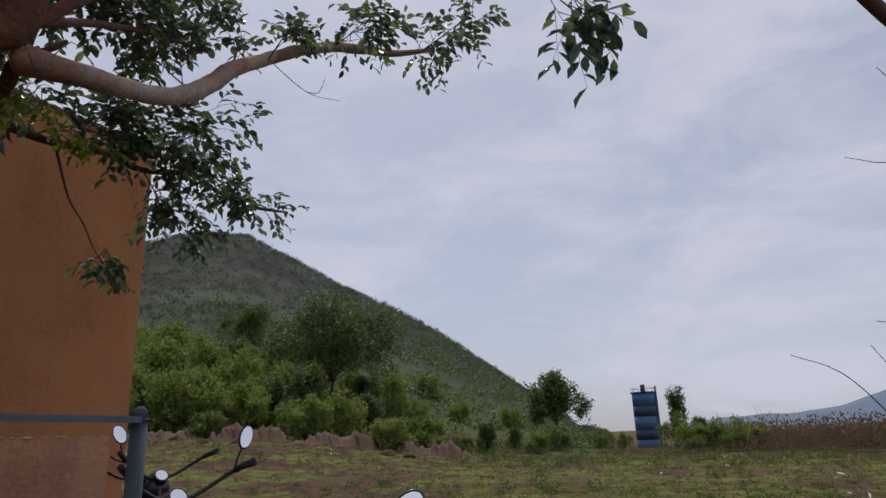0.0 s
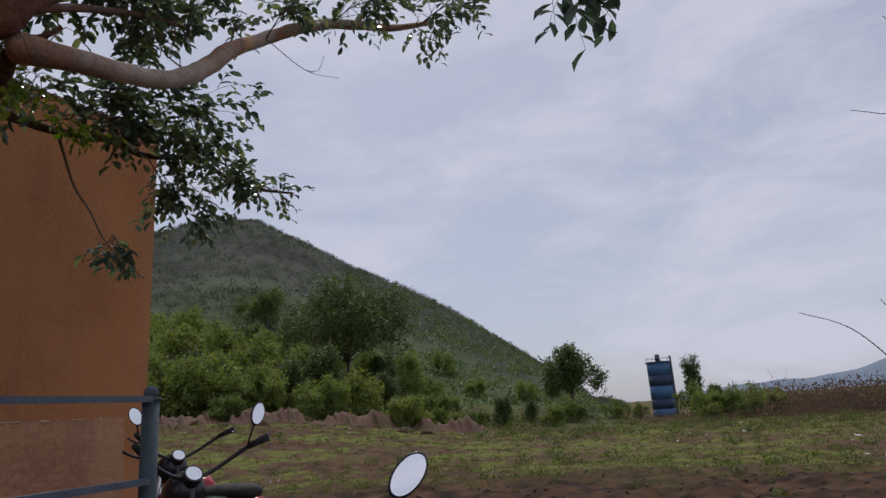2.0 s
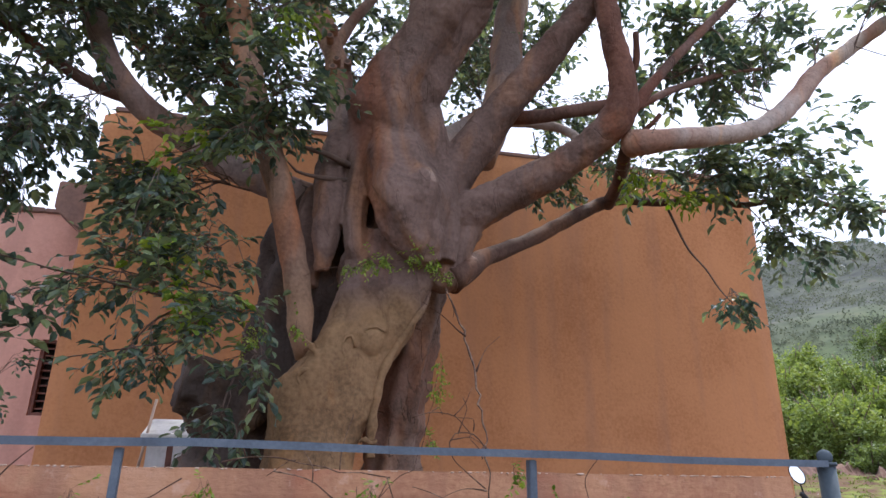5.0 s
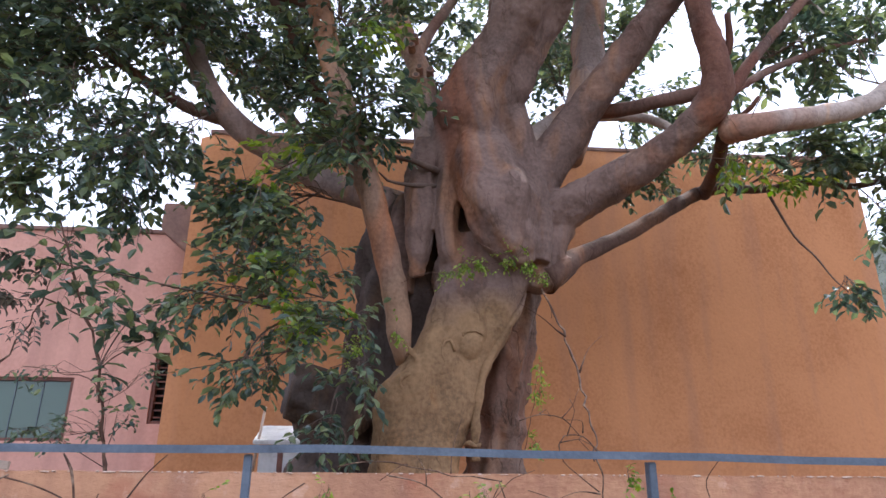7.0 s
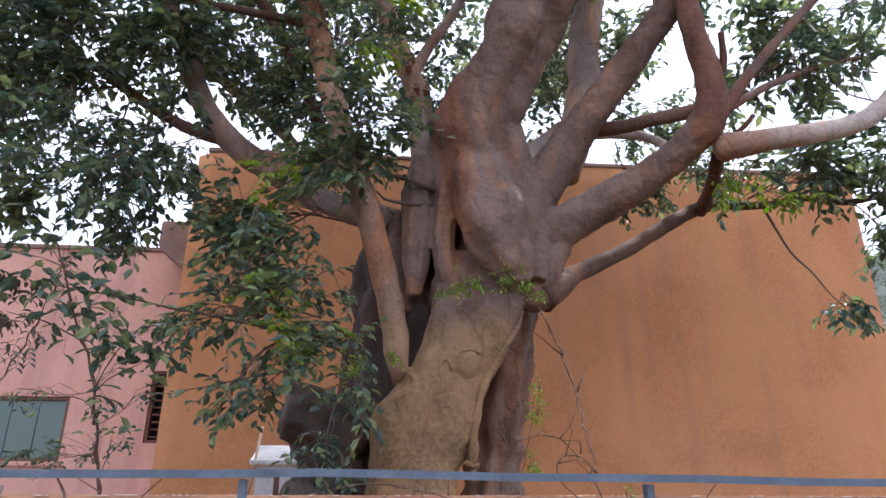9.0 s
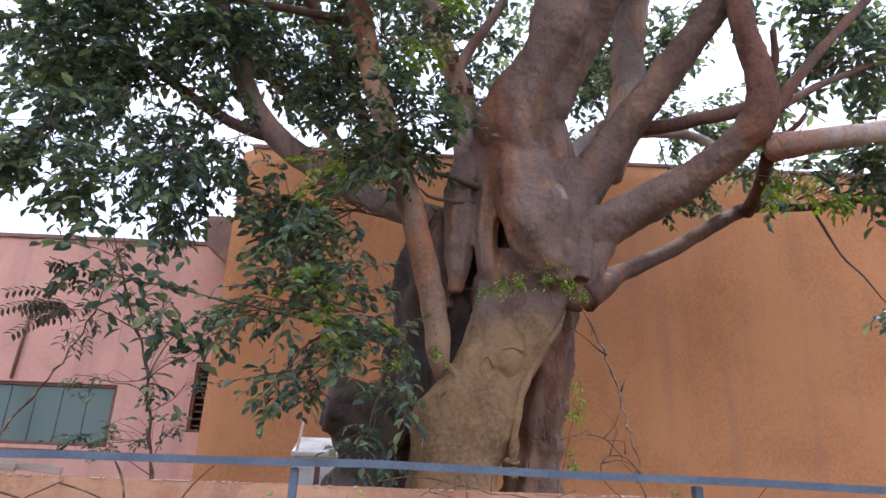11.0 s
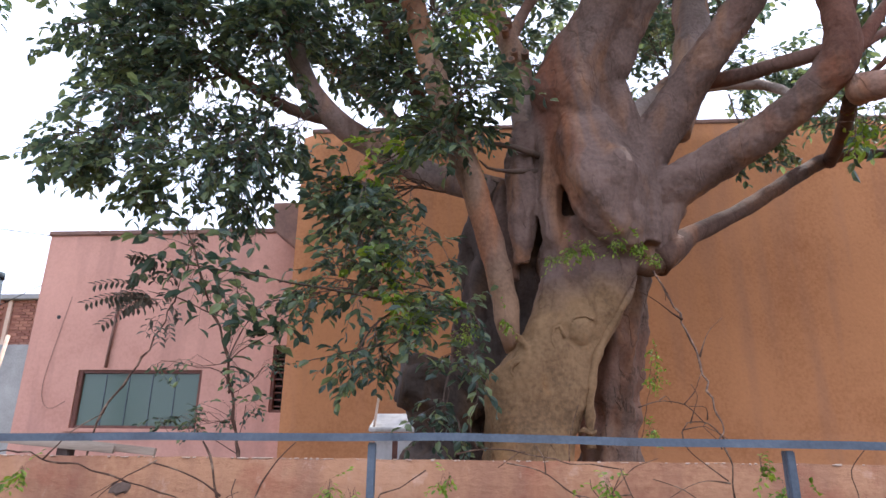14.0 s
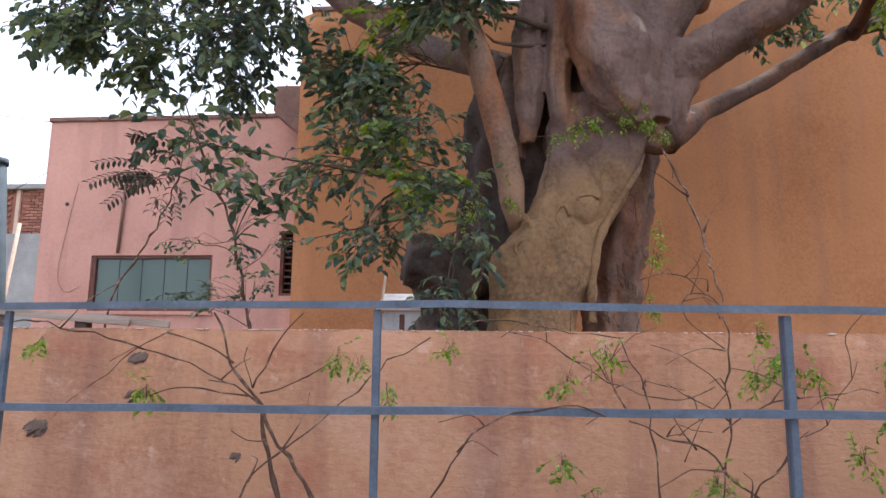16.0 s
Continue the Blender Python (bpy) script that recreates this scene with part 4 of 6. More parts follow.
# the broad front slab: centre x, z, half width, half depth
SLAB = [(-0.95, 0.3, 0.488, 0.5), (-0.95, 0.99, 0.357, 0.42), (-0.93, 1.36, 0.315, 0.36), (-0.89, 1.6, 0.369, 0.34), (-0.83, 1.8, 0.394, 0.33), (-0.69, 2.02, 0.349, 0.32), (-0.57, 2.24, 0.34, 0.32), (-0.47, 2.51, 0.365, 0.3), (-0.43, 2.69, 0.39, 0.25), (-0.4, 2.86, 0.406, 0.27), (-0.36, 3.08, 0.34, 0.2)]
FIG_LIMBS = {
    "elbow": [(1.43, 1.42, 3.76, 0.118), (1.5, 1.3, 3.73, 0.102), (1.66, 1.26, 3.75, 0.091), (1.99, 1.25, 3.81, 0.084), (2.49, 1.3, 3.97, 0.078), (2.88, 1.42, 4.22, 0.084), (3.23, 1.52, 4.54, 0.087), (3.55, 1.6, 4.88, 0.084), (4.0, 1.6, 5.24, 0.074), (4.38, 1.52, 5.53, 0.071), (4.91, 1.42, 5.87, 0.068), (5.34, 1.2, 6.01, 0.059), (5.71, 0.9, 6.06, 0.046), (6.0, 0.45, 6.14, 0.027)],
    "low": [(0.07, 2.0, 2.67, 0.119), (0.22, 2.06, 2.8, 0.105), (0.37, 2.12, 2.92, 0.079), (0.63, 2.2, 3.06, 0.068), (0.99, 2.35, 3.28, 0.067), (1.42, 2.55, 3.58, 0.066), (1.82, 2.75, 3.84, 0.065), (2.14, 2.85, 3.96, 0.055), (2.62, 2.95, 4.01, 0.041), (3.19, 3.0, 4.14, 0.036), (3.63, 2.95, 4.09, 0.034), (4.24, 2.85, 4.22, 0.031), (4.62, 2.8, 4.12, 0.028), (5.05, 2.7, 4.05, 0.024), (5.67, 2.6, 4.13, 0.014)],
    "prop": [(-1.04, 2.12, 2.01, 0.056), (-1.07, 2.05, 2.17, 0.086), (-1.09, 2.02, 2.38, 0.1), (-1.13, 2.0, 2.58, 0.103), (-1.19, 1.97, 2.82, 0.104), (-1.26, 1.93, 3.09, 0.103), (-1.33, 1.9, 3.32, 0.104), (-1.41, 1.88, 3.53, 0.105), (-1.49, 1.85, 3.77, 0.102), (-1.62, 1.82, 4.17, 0.104), (-1.73, 1.8, 4.55, 0.101), (-1.82, 1.77, 4.9, 0.103), (-1.94, 1.74, 5.36, 0.105), (-2.07, 1.7, 5.9, 0.098)],
    "left": [(-0.88, 2.5, 3.43, 0.147), (-1.28, 2.55, 3.55, 0.128), (-1.75, 2.55, 3.71, 0.119), (-2.17, 2.5, 3.92, 0.119), (-2.48, 2.4, 4.08, 0.113), (-2.69, 2.3, 4.25, 0.107), (-2.86, 2.2, 4.5, 0.096), (-2.97, 2.1, 4.79, 0.086), (-3.11, 2.0, 5.13, 0.076), (-3.24, 1.9, 5.49, 0.072), (-3.46, 1.8, 6.11, 0.058)],
    "left_low": [(-2.63, 2.35, 4.18, 0.071), (-2.91, 2.25, 4.21, 0.055), (-3.15, 2.2, 4.31, 0.05), (-3.39, 2.1, 4.44, 0.045), (-3.61, 2.0, 4.56, 0.034), (-3.88, 1.9, 4.71, 0.024)],
    "left_high": [(-2.08, 2.7, 4.33, 0.055), (-2.45, 2.75, 4.72, 0.056), (-2.83, 2.8, 5.07, 0.057), (-3.09, 2.8, 5.36, 0.052), (-3.45, 2.8, 5.85, 0.042)],
    "left_steep": [(-1.59, 2.3, 3.81, 0.065), (-1.75, 2.2, 4.12, 0.06), (-1.88, 2.2, 4.46, 0.061), (-2.03, 2.2, 4.82, 0.057), (-2.22, 2.2, 5.19, 0.053), (-2.44, 2.2, 5.61, 0.049), (-2.65, 2.2, 6.08, 0.039)],
    "left_cross": [(-1.82, 1.8, 4.98, 0.045), (-2.06, 1.95, 5.19, 0.041), (-2.47, 1.95, 5.27, 0.036), (-2.86, 1.9, 5.29, 0.03), (-3.38, 1.9, 5.41, 0.025)],
    "cut": [(-0.82, 2.4, 3.78, 0.168), (-0.86, 2.45, 4.15, 0.137), (-0.9, 2.48, 4.47, 0.124), (-0.91, 2.48, 4.75, 0.115)],
    "grey": [(-0.9, 2.5, 4.57, 0.114), (-0.97, 2.5, 4.96, 0.111), (-1.09, 2.55, 5.29, 0.108), (-1.2, 2.6, 5.67, 0.111), (-1.3, 2.65, 6.07, 0.114), (-1.43, 2.7, 6.58, 0.112), (-1.62, 2.8, 7.41, 0.098)],
    "grey_side": [(-0.99, 2.5, 5.05, 0.061), (-0.83, 2.6, 5.48, 0.058), (-0.65, 2.7, 5.86, 0.054), (-0.45, 2.8, 6.34, 0.05), (-0.23, 2.9, 7.02, 0.039)],
    "rear": [(0.42, 2.4, 4.0, 0.157), (0.66, 2.55, 4.62, 0.172), (0.79, 2.7, 5.15, 0.175), (0.85, 2.8, 5.65, 0.171), (0.97, 2.9, 6.28, 0.166), (1.16, 3.0, 7.04, 0.161), (1.47, 3.1, 8.16, 0.143)],
    "cross_a": [(0.48, 2.0, 4.22, 0.06), (0.77, 1.95, 4.23, 0.064), (1.02, 1.6, 4.12, 0.056), (1.26, 1.32, 4.05, 0.053)],
    "cross_b": [(0.48, 2.0, 4.18, 0.045), (0.81, 2.2, 4.32, 0.047), (1.1, 2.2, 4.32, 0.044), (1.16, 1.9, 4.07, 0.039), (1.1, 1.52, 3.73, 0.031)],
    "pale": [(0.05, 2.5, 4.16, 0.107), (0.39, 2.8, 4.56, 0.092), (0.7, 3.0, 4.89, 0.09), (1.06, 3.2, 5.1, 0.075)],
    "upper": [(1.4, 1.3, 4.01, 0.056), (1.77, 1.4, 4.48, 0.045), (2.23, 1.5, 5.01, 0.043), (2.74, 1.6, 5.58, 0.041), (3.42, 1.7, 6.41, 0.038), (4.22, 1.8, 7.48, 0.028)],
    "upper_side": [(1.45, 1.3, 4.04, 0.033), (2.02, 1.6, 4.49, 0.032), (2.77, 1.9, 4.96, 0.026), (3.4, 2.1, 5.26, 0.019)],
    "snag": [(1.35, 1.28, 4.26, 0.038), (1.45, 1.25, 4.42, 0.031), (1.48, 1.25, 4.73, 0.027)],
    "spur": [(1.45, 1.3, 3.8, 0.023), (1.54, 1.24, 3.87, 0.019), (1.6, 1.22, 3.95, 0.016)],
    "link": [(1.86, 2.72, 3.82, 0.065), (1.75, 2.3, 3.83, 0.058), (1.58, 1.85, 3.78, 0.056), (1.43, 1.5, 3.74, 0.053)],
    "dead_a": [(-0.78, 2.12, 3.65, 0.035), (-1.0, 2.0, 3.68, 0.023), (-1.17, 1.95, 3.69, 0.017), (-1.3, 1.95, 3.8, 0.007)],
    "dead_b": [(-0.78, 2.12, 3.51, 0.026), (-1.04, 2.0, 3.46, 0.017), (-1.21, 1.95, 3.47, 0.011), (-1.28, 1.95, 3.54, 0.005)],
    "hanging": [(2.66, 2.95, 3.99, 0.0150), (2.71, 2.92, 3.8, 0.0132), (2.8, 2.85, 3.46, 0.0114), (2.94, 2.8, 3.24, 0.0090), (3.04, 2.75, 3.01, 0.0072), (3.13, 2.7, 2.86, 0.0054)],
    "drooping": [(2.0, 1.3, 6.4, .06), (2.4, 0.2, 6.6, .045), (2.4, -1.0, 5.6, .03), (2.1, -1.7, 4.3, .014), (2.16, -2.15, 3.5, .005)],
}


def fig_tree():
    root = thing("fig_tree", "huge old fig tree with fluted pale trunk and glossy leaves", "tree")
    bm = bmesh.new()
    # back, stub and inner trunks carry the deep shade in their bark colour
    for k, material in (("back", M_SHADEDBARK), ("right", M_ROUGHBARK), ("stub", M_SHADEDBARK), ("inner", M_SHADEDBARK)):
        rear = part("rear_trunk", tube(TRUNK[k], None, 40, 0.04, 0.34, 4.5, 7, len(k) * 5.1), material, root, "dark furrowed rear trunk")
        rd = rear.modifiers.new("relief", "DISPLACE")
        rt = bpy.data.textures.new("rear_relief", "CLOUDS")
        rt.noise_scale, rt.noise_depth = 0.07, 3
        rd.texture, rd.strength, rd.mid_level, rd.texture_coords = rt, 0.06, 0.5, "GLOBAL"
    for i, (k, pts) in enumerate(TRUNK.items()):
        if k in ("back", "right", "stub", "inner"):
            continue
        ribbed = k in ("main", "core", "bulge") or k.startswith("fold")
        tube(pts, bm, 36, 0.04, 0.26 if ribbed else 0.15, 3.0, 6 if ribbed else 0, i * 7.3)
    prev = None
    for cx, cz, hw, hd in spline(SLAB, 0.05):
        ring = []
        for a in range(40):
            an = 2 * math.pi * a / 40
            ca, sa = math.cos(an), math.sin(an)
            # squarish on the right front, where the bark breaks off in a sharp edge
            e = 0.42 if (ca > 0 and sa < 0) else 0.8
            q = Vector((cx + hw * math.copysign(abs(ca) ** e, ca), 2.2 + hd * math.copysign(abs(sa) ** (0.5 if (ca > 0 and sa < 0) else 0.8), sa), cz))
            q += Vector((ca, sa, 0)) * 0.05 * noise.noise(q * 2.2)
            ring.append(bm.verts.new(q))
        if prev:
            for a in range(40):
                bm.faces.new((prev[a], prev[(a + 1) % 40], ring[(a + 1) % 40], ring[a])).smooth = True
        else:
            bm.faces.new(ring[::-1])
        prev = ring
    bm.faces.new(prev)
    rng = random.Random(12)
    for x, y, z, r in ((-1.05, 1.95, 1.84, 0.071), (-0.55, 1.9, 2.13, 0.092)):
        ball((x, y, z), r, bm, (1, 0.6, 1.15))
    for i in range(16):
        x, z = rng.uniform(-1.05, -0.55), rng.uniform(1.35, 2.3)
        w = rng.uniform(0.05, 0.14)
        y = 1.905 + rng.uniform(-0.006, 0.012)
        tilt = rng.uniform(-0.5, 0.5)
        tube([(x, y + 0.02, z, .012), (x + w * 0.3, y, z + w * tilt, .02), (x + w * 0.7, y, z + w * (tilt - 0.25), .017), (x + w, y + 0.02, z + w * tilt, .01)], bm, 8, 0.02, 0.3, 20, 0, i)
    tube([(-0.61, 1.89, 2.1, 0.015), (-0.61, 1.89, 2.16, 0.019), (-0.65, 1.89, 2.19, 0.012), (-0.7, 1.89, 2.19, 0.012), (-0.75, 1.89, 2.16, 0.019), (-0.78, 1.89, 2.1, 0.015), (-0.78, 1.89, 2.04, 0.011), (-0.74, 1.89, 2.0, 0.017), (-0.69, 1.89, 2.0, 0.017)], bm, 8, 0.02, 0.3, 20)
    trunk = part("trunk", bm, M_BARK, root, "fluted pale grey-tan trunk with fused limbs")
    rm = trunk.modifiers.new("fuse", "REMESH")
    rm.mode, rm.voxel_size, rm.use_smooth_shade = "VOXEL", 0.014, True
    sm = trunk.modifiers.new("soften", "SMOOTH")
    sm.factor, sm.iterations = 0.5, 1
    tex = bpy.data.textures.new("bark_relief", "CLOUDS")
    tex.noise_scale, tex.noise_depth = 0.16, 4
    dp = trunk.modifiers.new("relief", "DISPLACE")
    dp.texture, dp.strength, dp.mid_level, dp.texture_coords = tex, 0.04, 0.5, "GLOBAL"
    fine = bpy.data.textures.new("bark_wrinkles", "CLOUDS")
    fine.noise_scale, fine.noise_depth = 0.05, 2
    dq = trunk.modifiers.new("wrinkles", "DISPLACE")
    dq.texture, dq.strength, dq.mid_level, dq.texture_coords = fine, 0.014, 0.5, "GLOBAL"
    for i, (k, pts) in enumerate(FIG_LIMBS.items()):
        part("branch" if k in ("snag", "spur", "link", "hanging", "dead_a", "dead_b", "upper_side") else "limb", tube(pts, None, 14, 0.06, 0.16, 7.0, 0, 31 + i * 3.1), M_TWIG if k in ("hanging", "dead_a", "dead_b") else M_BROWNLIMB if k in ("low", "link", "snag", "spur", "left_steep", "left_cross") else M_PROP if k == "prop" else M_PALELIMB if k in ("elbow", "pale", "cross_b") else M_DULLLIMB if k in ("drooping", "upper", "upper_side", "left_low", "cross_a") else M_LIMB, root)
    # raised lip along the slab's edge, and healed branch scars
    part("bark_ridge", tube(kinked([(-0.09, 2.04, 2.58, 0.012), (-0.15, 1.99, 2.44, 0.026), (-0.25, 1.95, 2.28, 0.028), (-0.36, 1.95, 2.1, 0.03), (-0.45, 1.94, 1.9, 0.032), (-0.5, 1.94, 1.66, 0.034), (-0.51, 1.95, 1.3, 0.03)], 0.003, 3), None, 8, 0.03), M_BARK, root)
    for (cx, cy, cz), rx, rz, w in (((-0.71, 1.888, 2.07), 0.05, 0.085, 0.016), ((-1.0, 1.9, 1.84), 0.06, 0.06, 0.02), ((-0.53, 1.872, 2.2), 0.08, 0.025, 0.012)):
        ring = [(cx + rx * math.cos(a), cy - 0.004, cz + rz * math.sin(a), w * (0.75 + 0.25 * math.sin(a * 2 + cx * 9))) for a in (math.tau * q / 9 for q in range(9))]
        part("branch_scar", tube(kinked(ring, 0.003, 5), None, 7, 0.03), M_BARK, root)
    # sawn rings on the cut limb
    for a in ((-1.0, 2.36, 5.12), (-1.03, 2.36, 5.02), (-0.95, 2.36, 4.78), (-0.85, 2.36, 4.76), (-0.98, 2.36, 4.69)):
        p = part("sawn_knot", rod(a, (a[0] - 0.01, a[1] - 0.09, a[2] + 0.02), 0.036, sides=14), M_LIMB, root, "pale sawn knot")
        part("sawn_face", rod((a[0] - 0.01, a[1] - 0.092, a[2] + 0.021), (a[0] - 0.0105, a[1] - 0.096, a[2] + 0.0215), 0.022, sides=14), M_TWIG, p)
    # crown, bough by bough: root, centre, radius
    right = [((3.0, 1.5, 4.3), (3.3, 2.4, 5.35), 0.42), ((3.4, 1.6, 4.75), (3.6, 1.6, 5.3), 0.2), ((4.0, 1.55, 5.2), (4.2, 1.35, 5.75), 0.28), ((4.8, 1.2, 5.75), (5.0, 0.8, 6.0), 0.42),
             ((5.4, 0.6, 5.8), (5.6, 0.2, 5.95), 0.34), ((5.6, 0.4, 5.9), (6.0, -0.2, 6.3), 0.3), ((2.6, 3.1, 4.15), (3.25, 2.65, 4.5), 0.48), ((2.9, 3.05, 4.15), (3.9, 2.2, 4.5), 0.46), ((4.3, 2.8, 4.2), (4.5, 2.45, 4.08), 0.34), ((3.9, 2.85, 4.1), (4.25, 2.85, 3.62), 0.32), ((3.6, 2.9, 4.07), (3.85, 2.9, 3.75), 0.3), ((5.0, 2.7, 4.05), (4.9, 2.75, 3.95), 0.26),
             ((5.0, 2.7, 4.05), (5.35, 2.55, 4.08), 0.2), ((3.1, 2.65, 3.0), (3.12, 2.62, 2.9), 0.08), ((2.2, 1.5, 4.7), (2.3, 2.3, 5.2), 0.35), ((2.6, 1.6, 5.1), (2.65, 2.2, 5.8), 0.45), ((3.2, 1.7, 5.7), (3.5, 2.2, 5.9), 0.5), ((2.1, 3.0, 4.0), (2.35, 2.5, 4.15), 0.3),
             ((2.2, 1.5, 4.7), (2.75, 2.1, 5.0), 0.35), ((2.6, 3.1, 4.15), (3.1, 2.5, 4.2), 0.4), ((3.2, 3.0, 4.13), (4.0, 2.4, 4.3), 0.45)]
    left = [((-4.0, 2.0, 4.9), (-4.42, 1.6, 4.5), 0.45), ((-3.4, 2.1, 4.55), (-3.75, 1.7, 4.2), 0.5), ((-2.9, 2.0, 4.8), (-3.2, 1.8, 4.55), 0.45), ((-3.9, 2.0, 4.8), (-4.16, 1.5, 3.6), 0.42), ((-3.4, 2.1, 4.5), (-3.56, 1.5, 3.25), 0.45), ((-3.2, 2.1, 4.4), (-3.14, 1.6, 3.4), 0.4),
            ((-3.9, 1.7, 3.9), (-4.25, 1.4, 3.4), 0.28), ((-2.88, 2.0, 4.8), (-2.81, 2.1, 4.85), 0.4), ((-2.7, 2.2, 4.2), (-2.97, 1.9, 3.84), 0.3), ((-2.6, 2.8, 4.9), (-2.41, 2.4, 4.95), 0.36), ((-1.8, 2.5, 3.6), (-2.42, 1.8, 3.15), 0.36), ((-2.0, 2.4, 3.7), (-2.17, 1.6, 2.7), 0.36),
            ((-1.3, 1.9, 3.4), (-1.62, 1.6, 3.63), 0.34), ((-1.45, 1.8, 4.0), (-1.3, 1.5, 3.95), 0.34), ((-2.0, 2.5, 4.2), (-1.99, 2.2, 4.45), 0.36), ((-1.6, 2.5, 3.5), (-2.02, 1.8, 3.12), 0.3), ((-3.9, 2.0, 5.0), (-4.0, 1.7, 5.2), 0.6), ((-3.1, 1.9, 5.3), (-3.2, 1.8, 5.5), 0.6), ((-1.6, 1.75, 4.8), (-1.7, 1.9, 5.0), 0.5), ((-2.9, 2.8, 5.2), (-2.6, 2.8, 5.6), 0.55)]
    left += [((-4.61, 1.75, 3.93), (-4.34, 1.5, 3.37), 0.2), ((-3.94, 1.75, 3.81), (-3.79, 1.5, 3.13), 0.18), ((-3.19, 1.75, 3.59), (-3.01, 1.5, 3.06), 0.2), ((-1.81, 2.15, 4.29), (-1.61, 2.0, 4.49), 0.18), ((-1.59, 2.15, 3.9), (-1.3, 2.0, 4.19), 0.18), ((-1.67, 2.15, 3.73), (-1.68, 2.0, 4.03), 0.18), ((-1.85, 2.15, 4.17), (-2.02, 2.0, 4.38), 0.18), ((-1.48, 2.15, 3.74), (-1.34, 2.0, 3.83), 0.18), ((-4.02, 1.9, 4.41), (-4.16, 1.75, 4.74), 0.36), ((-3.58, 1.9, 4.5), (-3.69, 1.75, 4.89), 0.36), ((-3.91, 1.9, 4.14), (-4.04, 1.75, 4.22), 0.3), ((-3.42, 1.9, 4.39), (-3.67, 1.75, 4.44), 0.3), ((-3.08, 1.9, 4.88), (-3.2, 1.75, 4.87), 0.3)]
    low = [((-1.9, 2.3, 3.0), (-1.76, 1.6, 2.6), 0.34), ((-1.5, 2.3, 2.4), (-1.5, 1.35, 2.02), 0.3), ((-1.6, 2.2, 2.5), (-1.85, 1.35, 2.05), 0.32), ((-1.5, 2.2, 2.2), (-1.4, 1.55, 1.75), 0.2), ((-1.8, 1.7, 2.4), (-2.39, 1.3, 2.27), 0.3), ((-1.9, 1.6, 2.2), (-2.1, 1.3, 1.82), 0.2), ((-1.5, 2.4, 2.0), (-1.55, 1.9, 1.5), 0.22)]
    top = [((0.8, 3.0, 4.7), (0.7, 3.5, 5.6), 0.55), ((1.1, 3.2, 5.7), (1.4, 3.3, 6.1), 0.5), ((1.3, 3.3, 4.9), (1.55, 3.5, 4.5), 0.4), ((1.2, 3.7, 5.6), (1.9, 3.7, 5.3), 0.5), ((-0.9, 2.8, 5.1), (-0.6, 3.3, 5.3), 0.5), ((-1.2, 3.0, 5.7), (-1.1, 3.2, 5.9), 0.6), ((0.4, 1.6, 6.0), (0.2, 2.6, 6.9), 0.7), ((1.3, 1.6, 6.0), (1.7, 2.2, 6.3), 0.7),
           ((2.0, 1.3, 6.5), (2.6, 1.6, 6.6), 0.7), ((1.3, 3.3, 6.8), (1.0, 3.3, 7.4), 0.9), ((-1.5, 3.1, 6.5), (-1.8, 2.9, 6.8), 0.9), ((-3.3, 1.8, 5.9), (-3.5, 1.8, 6.4), 0.8), ((1.1, 1.4, 7.5), (1.2, 1.4, 7.9), 0.9), ((1.9, 3.2, 4.7), (2.3, 3.3, 4.9), 0.35)]
    # unseen boughs added overhead to shade the trunk; last two shade the meter box
    shade_boughs = [((x * 0.6, 1.5 + y * 0.3, 6.0), (x, y, z), 1.15) for x, y, z in ((-4.2, 0.6, 6.6), (-4.4, 2.6, 6.9), (-2.6, 0.2, 7.0), (-2.6, 1.8, 7.4), (-2.4, 3.6, 7.3), (-0.8, 0.0, 7.4), (-0.8, 1.5, 8.0), (-0.6, 3.2, 8.0), (0.9, -0.2, 7.6), (1.0, 1.6, 8.5), (1.1, 3.3, 8.3), (-5.6, 1.6, 6.2), (-4.0, -0.6, 6.9), (-1.8, -1.0, 7.6), (0.5, 5.2, 7.7), (1.3, 5.6, 7.9))]
    for n, (name, rows, twigs, size, label) in enumerate((("crown", right, 12, 0.13, ""), ("crown", left, 18, 0.1, ""), ("crown", low, 13, 0.085, ""), ("crown", top, 13, 0.105, ""), ("crown", shade_boughs, 6, 0.14, ""))):
        lv = Leaves(50 + n)
        for rt, c, r in rows:
            k = max(4, int(twigs * (r / 0.38) ** 1.6))
            wide = 1.05 if rows is right else 1.2
            lv.bough(rt, c, (r * wide, r * wide, r * wide * 0.92), k, 3 if rows is right else 4, 6, size, 0.009)
        lv.parts(root, M_LEAF, M_TWIG, name, "twig", label)
    # two long leafy sprays that reach out towards the fence
    spray = Leaves(61)
    spray.sprig(Vector((-1.45, 1.5, 2.2)), Vector((-1.0, -0.35, 0.02)), 1.75, 22, 0.105, 0.011, 0.03, 0.8)
    spray.sprig(Vector((-1.7, 1.4, 1.98)), Vector((-1.0, -0.2, -0.2)), 0.75, 12, 0.08, 0.007, 0.2, 0.8)
    spray.sprig(Vector((-1.6, 1.5, 2.35)), Vector((-1.0, -0.3, 0.15)), 0.95, 14, 0.09, 0.008, 0.1, 0.8)
    spray.sprig(Vector((-1.9, 1.7, 2.5)), Vector((-1.0, -0.2, 0.3)), 0.8, 12, 0.09, 0.007, 0.2, 0.8)
    spray.bough((2.15, -2.05, 3.7), (2.2, -2.28, 3.3), (0.12, 0.12, 0.14), 5, 3, 5, 0.13, 0.008)
    spray.parts(root, M_LEAF, M_TWIG, "foliage")
    # young shoots, with backlight put into their yellow-green leaf colour
    young = Leaves(91)
